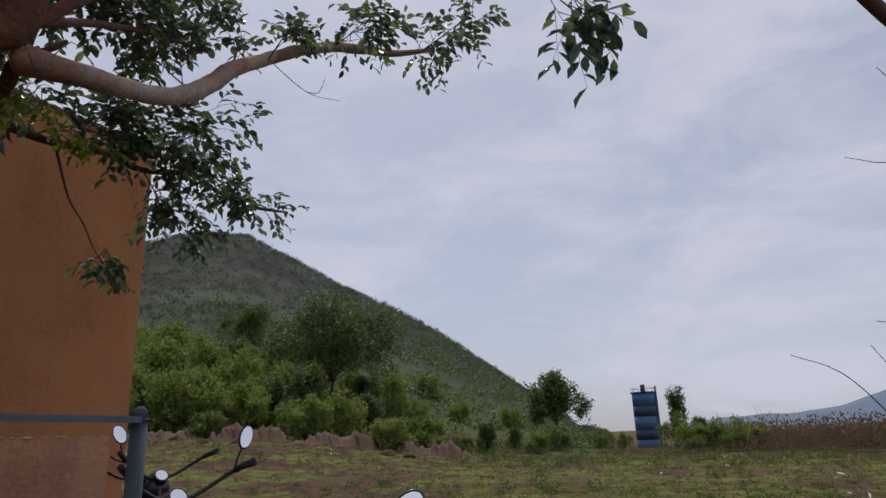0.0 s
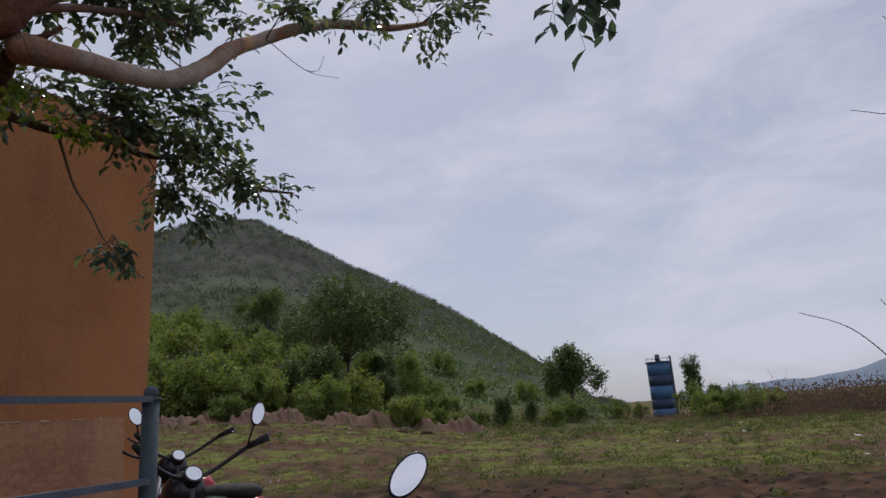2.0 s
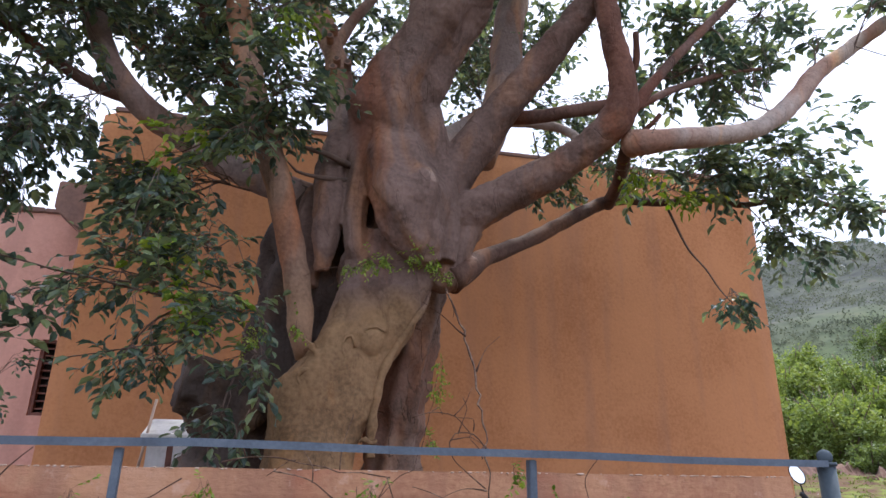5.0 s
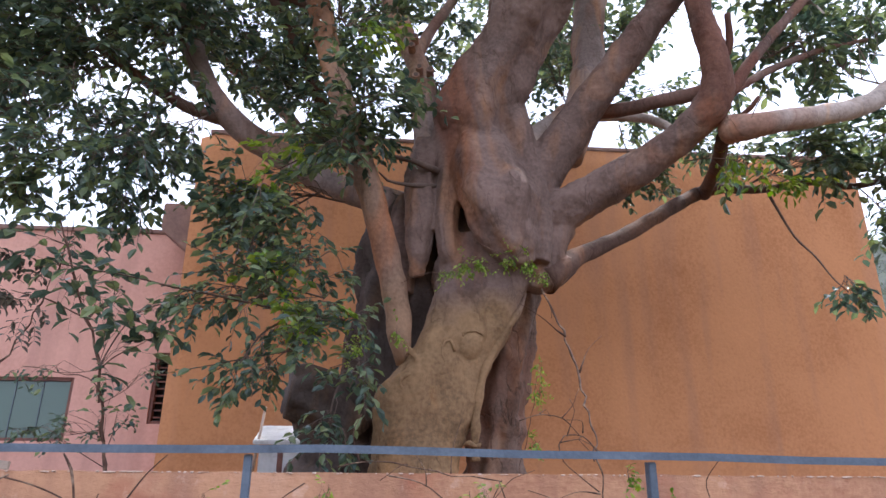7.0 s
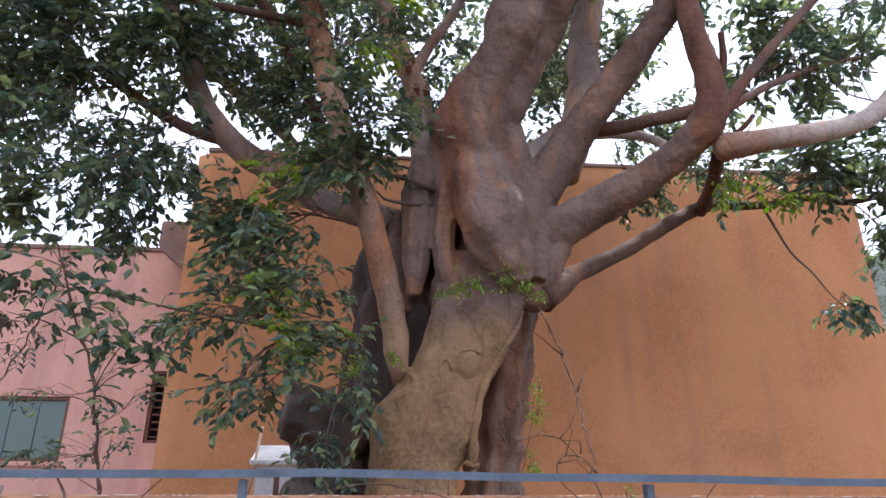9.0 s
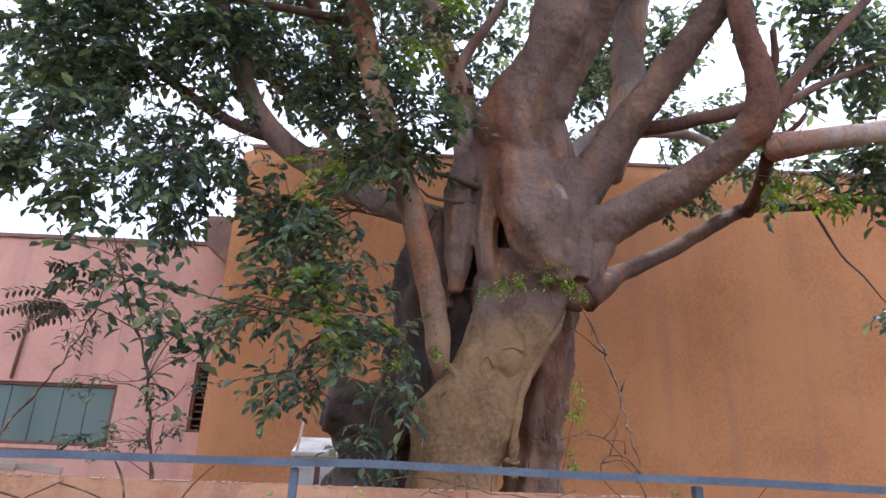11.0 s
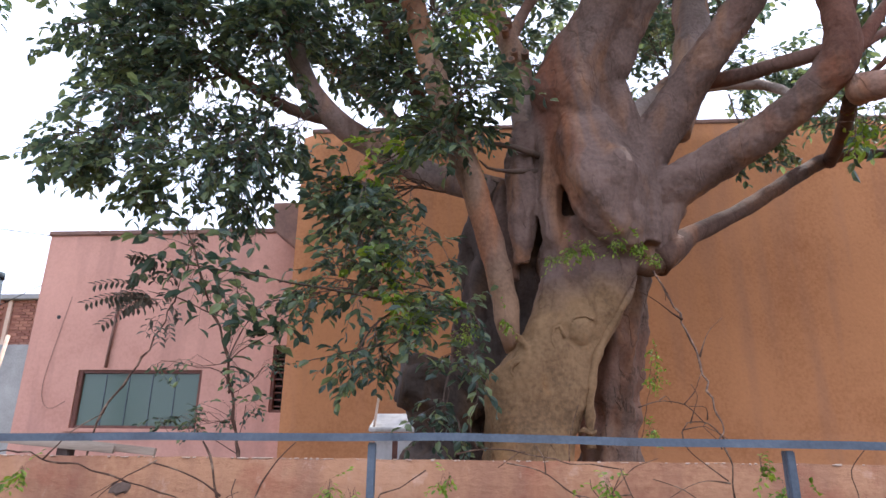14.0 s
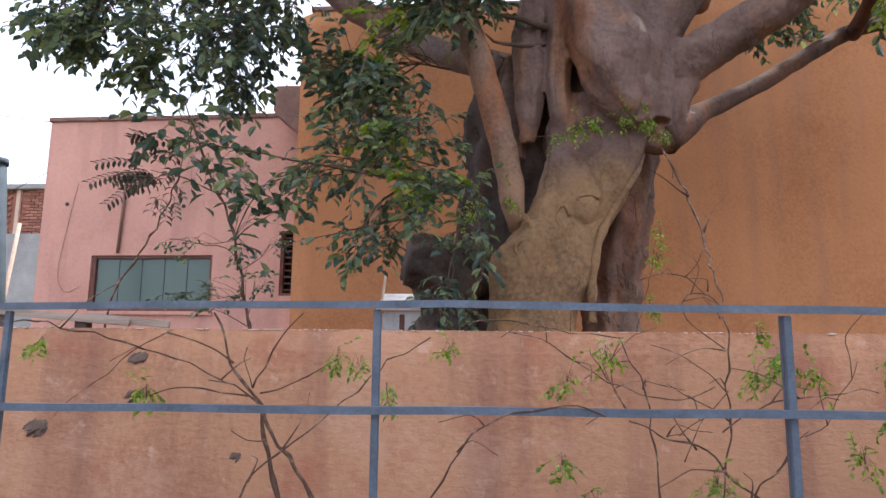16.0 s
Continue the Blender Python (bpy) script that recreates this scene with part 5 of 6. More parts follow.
    for rt, c, r in (((-1.55, 1.6, 2.44), (-1.75, 1.45, 2.33), 0.16), ((-1.47, 1.6, 2.27), (-1.6, 1.45, 2.16), 0.18), ((-1.34, 1.87, 5.13), (-1.14, 1.72, 5.24), 0.16), ((-1.91, 1.8, 3.55), (-2.11, 1.65, 3.37), 0.2), ((-1.62, 1.87, 4.75), (-1.37, 1.72, 4.77), 0.18), ((-1.75, 1.8, 3.81), (-1.89, 1.65, 3.57), 0.16), ((1.21, 1.75, 3.65), (1.62, 1.6, 3.59), 0.22), ((1.83, 2.35, 3.92), (2.36, 2.2, 3.75), 0.22), ((-2.11, 1.6, 2.42), (-1.93, 1.45, 2.46), 0.14)):
        young.bough(rt, c, (r, r * 0.8, r * 0.8), 5, 3, 5, 0.085, 0.005)
    young.parts(root, M_LEAFNEWLIT, M_TWIG, "young_foliage", "twig", "young leaves coloured bright as if backlit")
    # bare twigs that stand out of the elbow limb
    bare = Leaves(77)
    for a, b, c in (((4.0, 1.55, 5.25), (4.4, 1.3, 4.95), (4.75, 1.1, 4.95)), ((4.4, 1.3, 4.95), (4.55, 1.25, 5.0), (4.6, 1.2, 5.2)), ((1.5, 1.2, 3.75), (1.62, 1.2, 3.95), (1.75, 1.2, 3.95))):
        bare.stem([Vector(q[:3]) for q in spline([a, b, c], 0.08)], 0.006, 0.003)
    bare.parts(root, M_LEAF, M_TWIG)
    return root


fig_tree()


# ---- saplings and climbers at the wall ----
def sapling():
    root = thing("sapling", "young pinnate-leaved sapling growing between fence and wall", "sapling")
    for pts in ([(-1.95, 0.55, -0.05, 0.034), (-2.11, 0.55, 0.36, 0.026), (-2.21, 0.55, 0.5, 0.024), (-2.34, 0.55, 0.67, 0.022), (-2.41, 0.55, 0.82, 0.02), (-2.51, 0.55, 0.93, 0.018), (-2.58, 0.55, 1.02, 0.016), (-2.61, 0.55, 1.13, 0.014), (-2.69, 0.55, 1.3, 0.012)],
                [(-2.25, 0.6, -0.05, 0.042), (-2.3, 0.6, 0.35, 0.034), (-2.35, 0.6, 0.49, 0.03), (-2.39, 0.6, 0.65, 0.026), (-2.42, 0.6, 0.81, 0.022)],
                [(-2.41, 0.55, 0.82, 0.014), (-2.55, 0.55, 0.91, 0.011), (-2.69, 0.55, 0.94, 0.008)],
                [(-2.58, 0.55, 1.02, 0.012), (-2.67, 0.55, 1.1, 0.011), (-2.8, 0.55, 1.15, 0.01), (-2.92, 0.55, 1.19, 0.009)],
                [(-2.45, 0.5, 0.87, 0.011), (-2.7, 0.5, 0.88, 0.0093), (-2.89, 0.5, 0.89, 0.0077), (-2.99, 0.5, 0.85, 0.006)],
                [(-2.89, 0.5, 1.19, 0.009), (-2.97, 0.5, 1.15, 0.008), (-3.1, 0.5, 1.08, 0.007), (-3.21, 0.5, 0.97, 0.006), (-3.44, 0.5, 0.82, 0.005), (-3.49, 0.5, 0.74, 0.004)],
                [(-2.43, 0.5, 0.91, 0.012), (-2.41, 0.5, 0.95, 0.0108), (-2.34, 0.5, 1.08, 0.0095), (-2.27, 0.5, 1.2, 0.0083), (-2.2, 0.5, 1.28, 0.007)],
                [(-2.39, 0.5, 0.88, 0.01), (-2.22, 0.5, 0.92, 0.0087), (-2.09, 0.5, 1, 0.0073), (-2, 0.5, 1.05, 0.006)],
                [(-2.51, 0.45, 0.68, 0.007), (-2.34, 0.45, 0.65, 0.009)],
                [(-2.48, 0.5, 1.11, 0.006), (-2.49, 0.5, 1.06, 0.0067), (-2.45, 0.5, 0.95, 0.0073), (-2.43, 0.5, 0.91, 0.008)],
                [(-2.73, 1.3, -0.05, 0.0322), (-2.75, 1.3, 1.02, 0.0372), (-2.79, 1.3, 1.24, 0.0353), (-2.85, 1.3, 1.53, 0.0322), (-2.92, 1.3, 1.81, 0.031), (-3.03, 1.28, 2.11, 0.0279), (-3.15, 1.27, 2.36, 0.0248), (-3.23, 1.25, 2.59, 0.0223), (-3.33, 1.25, 2.8, 0.018)],
                [(-4.029999999999999, 1.45, -0.05, 0.0236), (-3.88, 1.42, 1.0, 0.0205), (-3.78, 1.4, 1.47, 0.0248), (-3.62, 1.38, 1.73, 0.0223), (-3.46, 1.35, 1.97, 0.0192), (-3.34, 1.3, 2.22, 0.0161), (-3.24, 1.26, 2.58, 0.0118)],
                [(-2.92, 1.3, 1.81, 0.0192), (-2.77, 1.25, 1.91, 0.013), (-2.62, 1.2, 1.96, 0.0074)],
                [(-3.03, 1.28, 2.11, 0.0192), (-3.28, 1.3, 2.22, 0.0149), (-3.54, 1.32, 2.3, 0.0087)],
                [(-2.87, 1.3, 1.6, 0.0161), (-2.97, 1.3, 1.75, 0.0105), (-3.37, 1.3, 1.81, 0.0062)]):
        part("stem", tube(kinked([(x, y, z, r * (0.3 if pts[0][1] > 1 else 0.42)) for x, y, z, r in pts], 0.007, len(pts) + int(pts[0][2] * 50)), None, 7, 0.04, 0.1, 9), M_DRYTWIG, root)
    lv = Leaves(5)
    for rt, c, r, k in (((-3.03, 1.28, 2.11), (-3.06, 1.28, 2.29), 0.16, 3), ((-2.92, 1.28, 1.8), (-2.86, 1.28, 1.94), 0.17, 4), ((-3.03, 1.28, 2.11), (-2.84, 1.28, 2.28), 0.16, 4), ((-3.15, 1.28, 2.37), (-3.23, 1.28, 2.29), 0.14, 3), ((-2.92, 1.28, 1.8), (-2.72, 1.28, 2.17), 0.14, 3), ((-3.25, 1.28, 2.6), (-3.42, 1.28, 2.69), 0.2, 4), ((-3.25, 1.28, 2.6), (-3.06, 1.28, 2.58), 0.2, 4)):
        lv.bough(rt, c, (r, r * 0.6, r), k, 2, 4, 0.125, 0.005)
    lv.parts(root, M_LEAF, M_TWIG)
    small = Leaves(15)
    for rt, c, r, k in (((-2.84, 1.28, 1.52), (-2.92, 1.28, 1.75), 0.1, 4), ((-2.92, 1.28, 1.8), (-3.27, 1.28, 1.79), 0.12, 4), ((-2.86, 1.28, 1.6), (-2.66, 1.28, 1.78), 0.12, 4), ((-2.81, 1.28, 1.38), (-2.96, 1.28, 1.45), 0.14, 6), ((-2.83, 1.28, 1.45), (-3.09, 1.28, 1.41), 0.12, 5), ((-2.79, 1.28, 1.24), (-3.32, 1.28, 1.36), 0.12, 4), ((-2.79, 1.28, 1.31), (-2.68, 1.28, 1.52), 0.1, 3)):
        small.bough(rt, c, (r, r * 0.6, r), k, 2, 5, 0.045, 0.003)
    small.parts(root, M_LEAF, M_DRYTWIG, "small_foliage", "fine_twig")
    # dull feathery compound leaves
    fl = Leaves(6)
    for rt, c, r, k in (((-3.27, 1.28, 2.29), (-3.63, 1.28, 2.25), 0.3, 20), ((-3.39, 1.28, 2.21), (-3.45, 1.28, 2.08), 0.16, 8)):
        for _ in range(k):
            o = fl.rand()
            tip = Vector(c) + Vector((o.x * r, o.y * r * 0.6, o.z * r))
            base = Vector(rt).lerp(tip, 0.5)
            pts = [Vector(q[:3]) for q in spline([base, base.lerp(tip, 0.5) + Vector((0, 0, 0.03)), tip], 0.03)]
            fl.stem(pts, 0.002, 0.001)
            for j, q in enumerate(pts[1:]):
                d = (pts[min(j + 2, len(pts) - 1)] - pts[j]).normalized()
                sd = d.cross(Vector((0, 0.5, 1))).normalized()
                for sgn in (1, -1):
                    fl.leaf(q, sd * sgn + d * 0.5 + Vector((0, 0, -0.25)), Vector((0, -0.4, 1)) + fl.rand() * 0.3, 0.06, 0.026)
    fl.parts(root, M_DULLLEAF, M_TWIG, "feathery_foliage", "leaf_stalk")
    return root


sapling()


def climber(name, label, stems, tufts, seed, leaf=M_LEAFNEWLIT, size=0.05, stem_mat=M_DRYTWIG):
    root = thing(name, label, "climber", group="climbers on the fence")
    for i, pts in enumerate(stems):
        thin = [(x, y, z, r * 0.48) for x, y, z, r in pts]
        part("stem", tube(kinked(thin, 0.008, seed + i), None, 6, 0.03, 0.12, 11, 0, seed), stem_mat, root)
        if len(pts) > 3:
            for k in range(3):
                a = pts[1 + k % (len(pts) - 1)]
                gg = random.Random(seed * 9 + i * 3 + k)
                tip = (a[0] + gg.uniform(-0.35, 0.35), a[1] + gg.uniform(-0.05, 0.05), a[2] + gg.uniform(-0.1, 0.3), 0.0015)
                mid = ((a[0] + tip[0]) / 2 + gg.uniform(-0.05, 0.05), a[1], (a[2] + tip[2]) / 2 + 0.04, 0.0025)
                part("side_shoot", tube(kinked([(a[0], a[1], a[2], a[3] * 0.5), mid, tip], 0.006, seed + i + k), None, 5, 0.03), stem_mat, root)
    lv = Leaves(seed)
    for c, r, k in tufts:
        lv.bough(c, c, (r, r * 0.5, r), max(3, int(k * 1.4)), 2, 5, size * (0.85 if k % 2 else 1.1), 0.002)
    lv.parts(root, leaf, stem_mat)
    return root


climber("vine", "thin leafy vine hanging from the trunk over the fence",
        [[(-0.01, 1.83, 2.56, .015), (0.04, 1.7, 2.35, .016), (0.07, 1.5, 2.1, .016), (0.08, 1.3, 1.84, .015), (0.06, 1.1, 1.62, .013), (0.04, 0.88, 1.43, .01), (-0.02, 0.7, 1.28, .01)],
         [(0.02, 0.8, 1.3, .008), (-0.06, 0.8, 1.41, .008), (-0.16, 0.8, 1.41, .008), (-0.19, 0.8, 1.37, .007), (-0.16, 0.8, 1.29, .007), (-0.08, 0.78, 1.21, .007), (-0.02, 0.72, 1.13, .007)],
         [(-0.43, 0.8, 1.49, .005), (-0.31, 0.8, 1.53, .006), (-0.17, 0.8, 1.5, .006), (-0.06, 0.8, 1.41, .006)],
         [(-0.02, 0.7, 1.28, 0.009), (-0.01, 0.7, 1.11, 0.0094), (-0.01, 0.7, 0.94, 0.0098), (-0.01, 0.7, 0.76, 0.0102), (-0.04, 0.7, 0.59, 0.0106), (-0.08, 0.7, 0.36, 0.011), (-0.1, 0.7, -0.05, 0.014)],
         [(-0.13, 0.4, 0.74, 0.008), (-0.05, 0.4, 0.82, 0.0074), (0.08, 0.4, 0.88, 0.0068), (0.21, 0.4, 0.9, 0.0062), (0.34, 0.4, 0.93, 0.0056), (0.56, 0.4, 0.94, 0.005)],
         [(-0.35, 0.3, 0.62, 0.005), (-0.32, 0.3, 0.7, 0.005), (-0.27, 0.3, 0.8, 0.005), (-0.15, 0.3, 0.93, 0.005)],
         [(0.18, 0.3, 0.74, 0.005), (0.28, 0.3, 0.79, 0.0047), (0.33, 0.3, 0.91, 0.0045), (0.4, 0.3, 1, 0.0043), (0.41, 0.3, 1.08, 0.004)]],
        [((0.2, 0.5, 1.04), 0.1, 6), ((0.3, 0.5, 1.0), 0.07, 4), ((0.11, 0.6, 1.18), 0.04, 3), ((0.1, 0.6, 0.97), 0.05, 4), ((0.6, 0.3, 1.02), 0.07, 5), ((0.73, 0.3, 0.72), 0.1, 6), ((0.53, 0.3, 0.8), 0.08, 5), ((0.74, 0.3, 0.47), 0.11, 7), ((0.42, 0.3, 0.63), 0.08, 5), ((0.66, 0.3, 0.88), 0.06, 4)], 21, M_LEAFNEWLIT, 0.036)
climber("trunk_vine", "bright green vine round the fig trunk",
        [[(-0.9, 1.75, 2.45, .004), (-0.76, 1.7, 2.6, .004), (-0.47, 1.7, 2.69, .005), (-0.23, 1.66, 2.68, .005), (-0.01, 1.72, 2.56, .005)], [(-0.15, 2.3, 1.2, .006), (-0.02, 2.35, 1.6, .006), (0.06, 2.4, 2.0, .005)]],
        [((-0.75, 1.68, 2.58), 0.07, 5), ((-0.5, 1.66, 2.69), 0.07, 6), ((-0.3, 1.62, 2.69), 0.07, 6), ((-0.05, 1.66, 2.58), 0.07, 5), ((0.05, 2.3, 1.8), 0.1, 6), ((0.0, 2.35, 1.4), 0.1, 6), ((0.08, 2.3, 2.0), 0.06, 4), ((-1.35, 1.4, 2.0), 0.14, 9), ((-1.1, 1.7, 2.15), 0.06, 4), ((-0.62, 1.66, 2.65), 0.05, 6), ((-0.15, 1.62, 2.66), 0.05, 6)], 22, M_LEAFNEWLIT, 0.03)
climber("dry_climber", "bare arching stems tangled over the steel railing",
        [[(-1.41, 0.8, 1.24, 0.007), (-1.29, 0.8, 1.27, 0.0067), (-1.02, 0.8, 1.25, 0.0065), (-0.78, 0.8, 1.21, 0.0063), (-0.52, 0.8, 1.19, 0.006)],
         [(-1.12, 0.6, 1.19, 0.007), (-0.93, 0.6, 1.14, 0.0068), (-0.77, 0.6, 1.05, 0.0067), (-0.63, 0.6, 0.96, 0.0065), (-0.48, 0.6, 0.9, 0.0063), (-0.29, 0.6, 0.88, 0.0062), (-0.1, 0.6, 0.93, 0.006)],
         [(-0.55, 0.6, 1.18, 0.006), (-0.51, 0.6, 1.06, 0.007), (-0.46, 0.6, 0.92, 0.008), (-0.43, 0.6, 0.8, 0.009), (-0.4, 0.55, 0.4, 0.01), (-0.38, 0.5, -0.05, 0.012)],
         [(-0.54, 0.65, 1.18, 0.005), (-0.61, 0.65, 1.06, 0.005), (-0.58, 0.65, 0.92, 0.005), (-0.53, 0.65, 0.8, 0.005)],
         [(-1.6, 0.1, -0.05, 0.012), (-1.55, 0.05, 0.3, 0.011), (-1.35, -0.06, 0.7, 0.008), (-1.23, -0.06, 0.8, 0.0076), (-1.14, -0.06, 0.85, 0.0072), (-0.94, -0.06, 0.88, 0.0068), (-0.85, -0.06, 0.88, 0.0064), (-0.75, -0.06, 0.86, 0.006)],
         [(-0.57, 0.4, 0.79, 0.008), (-0.4, 0.4, 0.72, 0.0088), (-0.26, 0.4, 0.66, 0.0096), (-0.14, 0.4, 0.56, 0.0104), (-0.02, 0.4, 0.47, 0.0112), (0.05, 0.4, 0.43, 0.012)],
         [(0.16, 0.4, 0.67, 0.006), (0.09, 0.4, 0.57, 0.008), (-0.03, 0.4, 0.43, 0.01), (-0.1, 0.4, 0.2, 0.011), (-0.12, 0.4, -0.05, 0.012)],
         [(-2.55, 0.3, -0.05, 0.012), (-2.5, 0.3, 0.2, 0.011), (-2.36, 0.3, 0.49, 0.01), (-2.21, 0.3, 0.63, 0.0092), (-2.03, 0.3, 0.77, 0.0084), (-1.85, 0.3, 0.91, 0.0076), (-1.69, 0.3, 1.06, 0.0068), (-1.5, 0.3, 1.16, 0.006)],
         [(-3.9, 0.25, 1.28, .006), (-3.3, 0.2, 1.2, .008), (-2.9, 0.25, 1.1, .008), (-2.55, 0.4, 0.95, .008)]],
        [((-0.84, 0.5, 0.96), 0.06, 4), ((-0.65, 0.5, 1.08), 0.06, 4), ((-0.18, 0.4, 0.51), 0.09, 7), ((-0.88, 0.4, 0.57), 0.06, 4), ((-0.72, 0.4, 0.4), 0.1, 5), ((-2.0, 0.5, 1.05), 0.05, 4), ((-3.6, 0.5, 1.1), 0.06, 4), ((-3.0, 0.5, 0.84), 0.07, 6), ((-1.86, 0.4, 1.02), 0.05, 3), ((-1.7, 0.3, 0.88), 0.06, 4), ((-1.4, 0.3, 1.1), 0.05, 3)], 23, M_LEAFNEWLIT, 0.034)


# ---- meter box and log barrier ----
def meter_box():
    root = thing("meter_box", "weathered white metal meter box on a stand", "meter box")
    x0, x1, y0, y1 = -2.30, -1.77, 3.4, 3.7
    part("cabinet", box((x0, y0, 0.55), (x1, y1, 1.46), 0.015), M_WHITE, root)
    lid = box((x0 - 0.05, y0 - 0.06, 1.462), (x1 + 0.05, y1 + 0.05, 1.5), 0.008)
    for v in lid.verts:
        v.co.z += 0.16 * (v.co.y - y0 + 0.06) / 0.41
    part("lid", lid, M_WHITE, root, "sloping white lid")
    part("gap", box((x0 + 0.17, y0 - 0.006, 0.6), (x0 + 0.22, y0 + 0.003, 1.43), 0.001), M_RUST, root, "rusty dark seam")
    d = part("door", box((x0 + 0.225, y0 - 0.018, 0.6), (x1 - 0.03, y0 - 0.003, 1.42), 0.012), M_WHITE, root)
    part("latch", box((x0 + 0.25, y0 - 0.03, 1.0), (x0 + 0.28, y0 - 0.019, 1.08), 0.004), M_STEEL, d)
    for x in (x0 + 0.03, x1 - 0.07):
        part("leg", box((x, y0 + 0.05, -0.02), (x + 0.04, y1 - 0.05, 0.548), 0.004), M_STEEL, root)
    smooth(part("rod", rod((x0 - 0.04, y0 - 0.03, 1.2), (x0 + 0.03, y0 - 0.02, 1.8), 0.012), M_CHIP, root, "pale bent rod"))


meter_box()


def log_barrier():
    root = thing("log_barrier", "weathered grey boards on short dark posts along the wall top", "barrier")
    for a, b in (((-5.6, 1.02, 1.42), (-3.43, 1.02, 1.25)), ((-3.74, 1.05, 1.29), (-3.19, 1.05, 1.24))):
        a, b = Vector(a), Vector(b)
        turn = (b - a).to_track_quat("X", "Z").to_matrix().to_4x4()
        mid, half = (a + b) / 2, (b - a).length / 2
        part("board", box((mid.x - half, mid.y - 0.012, mid.z - 0.022), (mid.x + half, mid.y + 0.012, mid.z + 0.022), 0.004, None, turn), M_PLANK, root)
    for x, z in ((-4.29, 1.36), (-3.76, 1.28)):
        part("stub_post", box((x - 0.04, 1.034, 1.2), (x + 0.04, 1.1, z), 0.006), M_DARKWOOD, root)


log_barrier()


# ---- motorcycles ----
def motorcycle(m, paint, label, sides=(-1, 1), oval=0.64, tilt=24, long=1.0):
    """Heads along +y in its own space, front wheel hub at y 0.62; base on the ground."""
    root = thing("motorcycle", label, "motorcycle", m, "parked motorcycles")
    for y in (0.62, -0.66):
        bm = bmesh.new()
        n, k = 36, 10
        rings = []
        for i in range(n):
            a = 2 * math.pi * i / n
            c = Vector((0, y + 0.25 * math.cos(a), 0.30 + 0.25 * math.sin(a)))
            o = Vector((0, math.cos(a), math.sin(a)))
            rings.append([bm.verts.new(c + o * 0.045 * math.cos(b) + Vector((0.045 * math.sin(b), 0, 0))) for b in [2 * math.pi * j / k for j in range(k)]])
        for i in range(n):
            for j in range(k):
                bm.faces.new((rings[i][j], rings[(i + 1) % n][j], rings[(i + 1) % n][(j + 1) % k], rings[i][(j + 1) % k])).smooth = True
        wheel = part("wheel", rod((-0.06, y, 0.30), (0.06, y, 0.30), 0.05, sides=18), M_CHROME, root)
        part("tyre", bm, M_RUBBER, wheel, "black ribbed tyre")
        for i in range(9):
            a = 2 * math.pi * i / 9
            part("spoke", rod((0.0, y + 0.04 * math.cos(a), 0.30 + 0.04 * math.sin(a)), (0.0, y + 0.215 * math.cos(a + 0.2), 0.30 + 0.215 * math.sin(a + 0.2)), 0.006, sides=6), M_CHROME, wheel)
        fb = tube([(0, y - 0.31, 0.36, .03), (0, y - 0.2, 0.56, .04), (0, y, 0.635, .042), (0, y + 0.22, 0.55, .035), (0, y + 0.3, 0.42, .02)], None, 10, 0.05)
        for v in fb.verts:
            v.co.x *= 1.9
        part("mudguard", fb, paint, root)
    for x in (-0.09, 0.09):
        smooth(part("fork", rod((x, 0.62, 0.30), (x, 0.46, 0.78), 0.02), M_CHROME, root))
    part("tank", tube([(0, 0.34, 0.68, .05), (0, 0.28, 0.69, .09), (0, 0.1, 0.69, .12), (0, -0.08, 0.68, .10), (0, -0.16, 0.67, .06)], None, 18, 0.04), paint, root, "glossy rounded fuel tank")
    seat = tube([(0, -0.12, 0.66, .06), (0, -0.3, 0.66, .09), (0, -0.6, 0.68, .1), (0, -0.82, 0.7, .08), (0, -0.86, 0.7, .04)], None, 16, 0.05)
    for v in seat.verts:
        v.co.z = 0.66 + (v.co.z - 0.66) * 0.6
    part("seat", seat, M_RUBBER, root, "black padded seat")
    part("engine", box((-0.14, -0.2, 0.3), (0.14, 0.22, 0.62), 0.05), M_CHROME, root)
    smooth(part("exhaust", rod((0.15, 0.1, 0.3), (0.17, -0.8, 0.36), 0.035, sides=14, r2=0.05), M_CHROME, root))
    part("frame", tube([(0, 0.4, 0.9, .02), (0, 0.3, 0.55, .02), (0, 0.1, 0.24, .02), (0, -0.3, 0.26, .02), (0, -0.66, 0.3, .02)], None, 8, 0.06), M_BLACK, root)
    cowl = tube([(0, 0.37, 0.82, .07), (0, 0.45, 0.82, .115), (0, 0.53, 0.80, .11), (0, 0.57, 0.79, .085)], None, 18, 0.03)
    part("headlamp_cowl", cowl, M_BLACK, root, "black headlamp cowl")
    smooth(part("headlamp", ball((0, 0.565, 0.79), 0.08, None, (1, 0.4, 1)), M_CHROME, root))
    dial = part("instrument", rod((0, 0.40, 0.88), (0, 0.35, 0.92), 0.055, sides=20), M_BLACK, root)
    part("dial_glass", rod((0, 0.3495, 0.9205), (0, 0.3485, 0.9213), 0.045, sides=20), M_MIRROR, dial, "shiny round dial glass")
    for s in (-1, 1):
        part("handlebar", tube([(0, 0.38, 0.88, .012), (s * 0.12, 0.38, 0.92, .012), (s * 0.22, 0.35, 0.98, .012), (s * 0.3, 0.29, 1.04, .012), (s * 0.36, 0.22, 1.08, .012)], None, 8, 0.04), M_BLACK, root)
        smooth(part("grip", rod((s * 0.3, 0.29, 1.04), (s * 0.38, 0.2, 1.095), 0.018), M_RUBBER, root, "black rubber grip"))
        part("lever", tube([(s * 0.26, 0.33, 1.02, .008), (s * 0.34, 0.32, 1.04, .007), (s * 0.42, 0.25, 1.07, .007)], None, 6, 0.04), M_BLACK, root)
        if s not in sides:
            continue
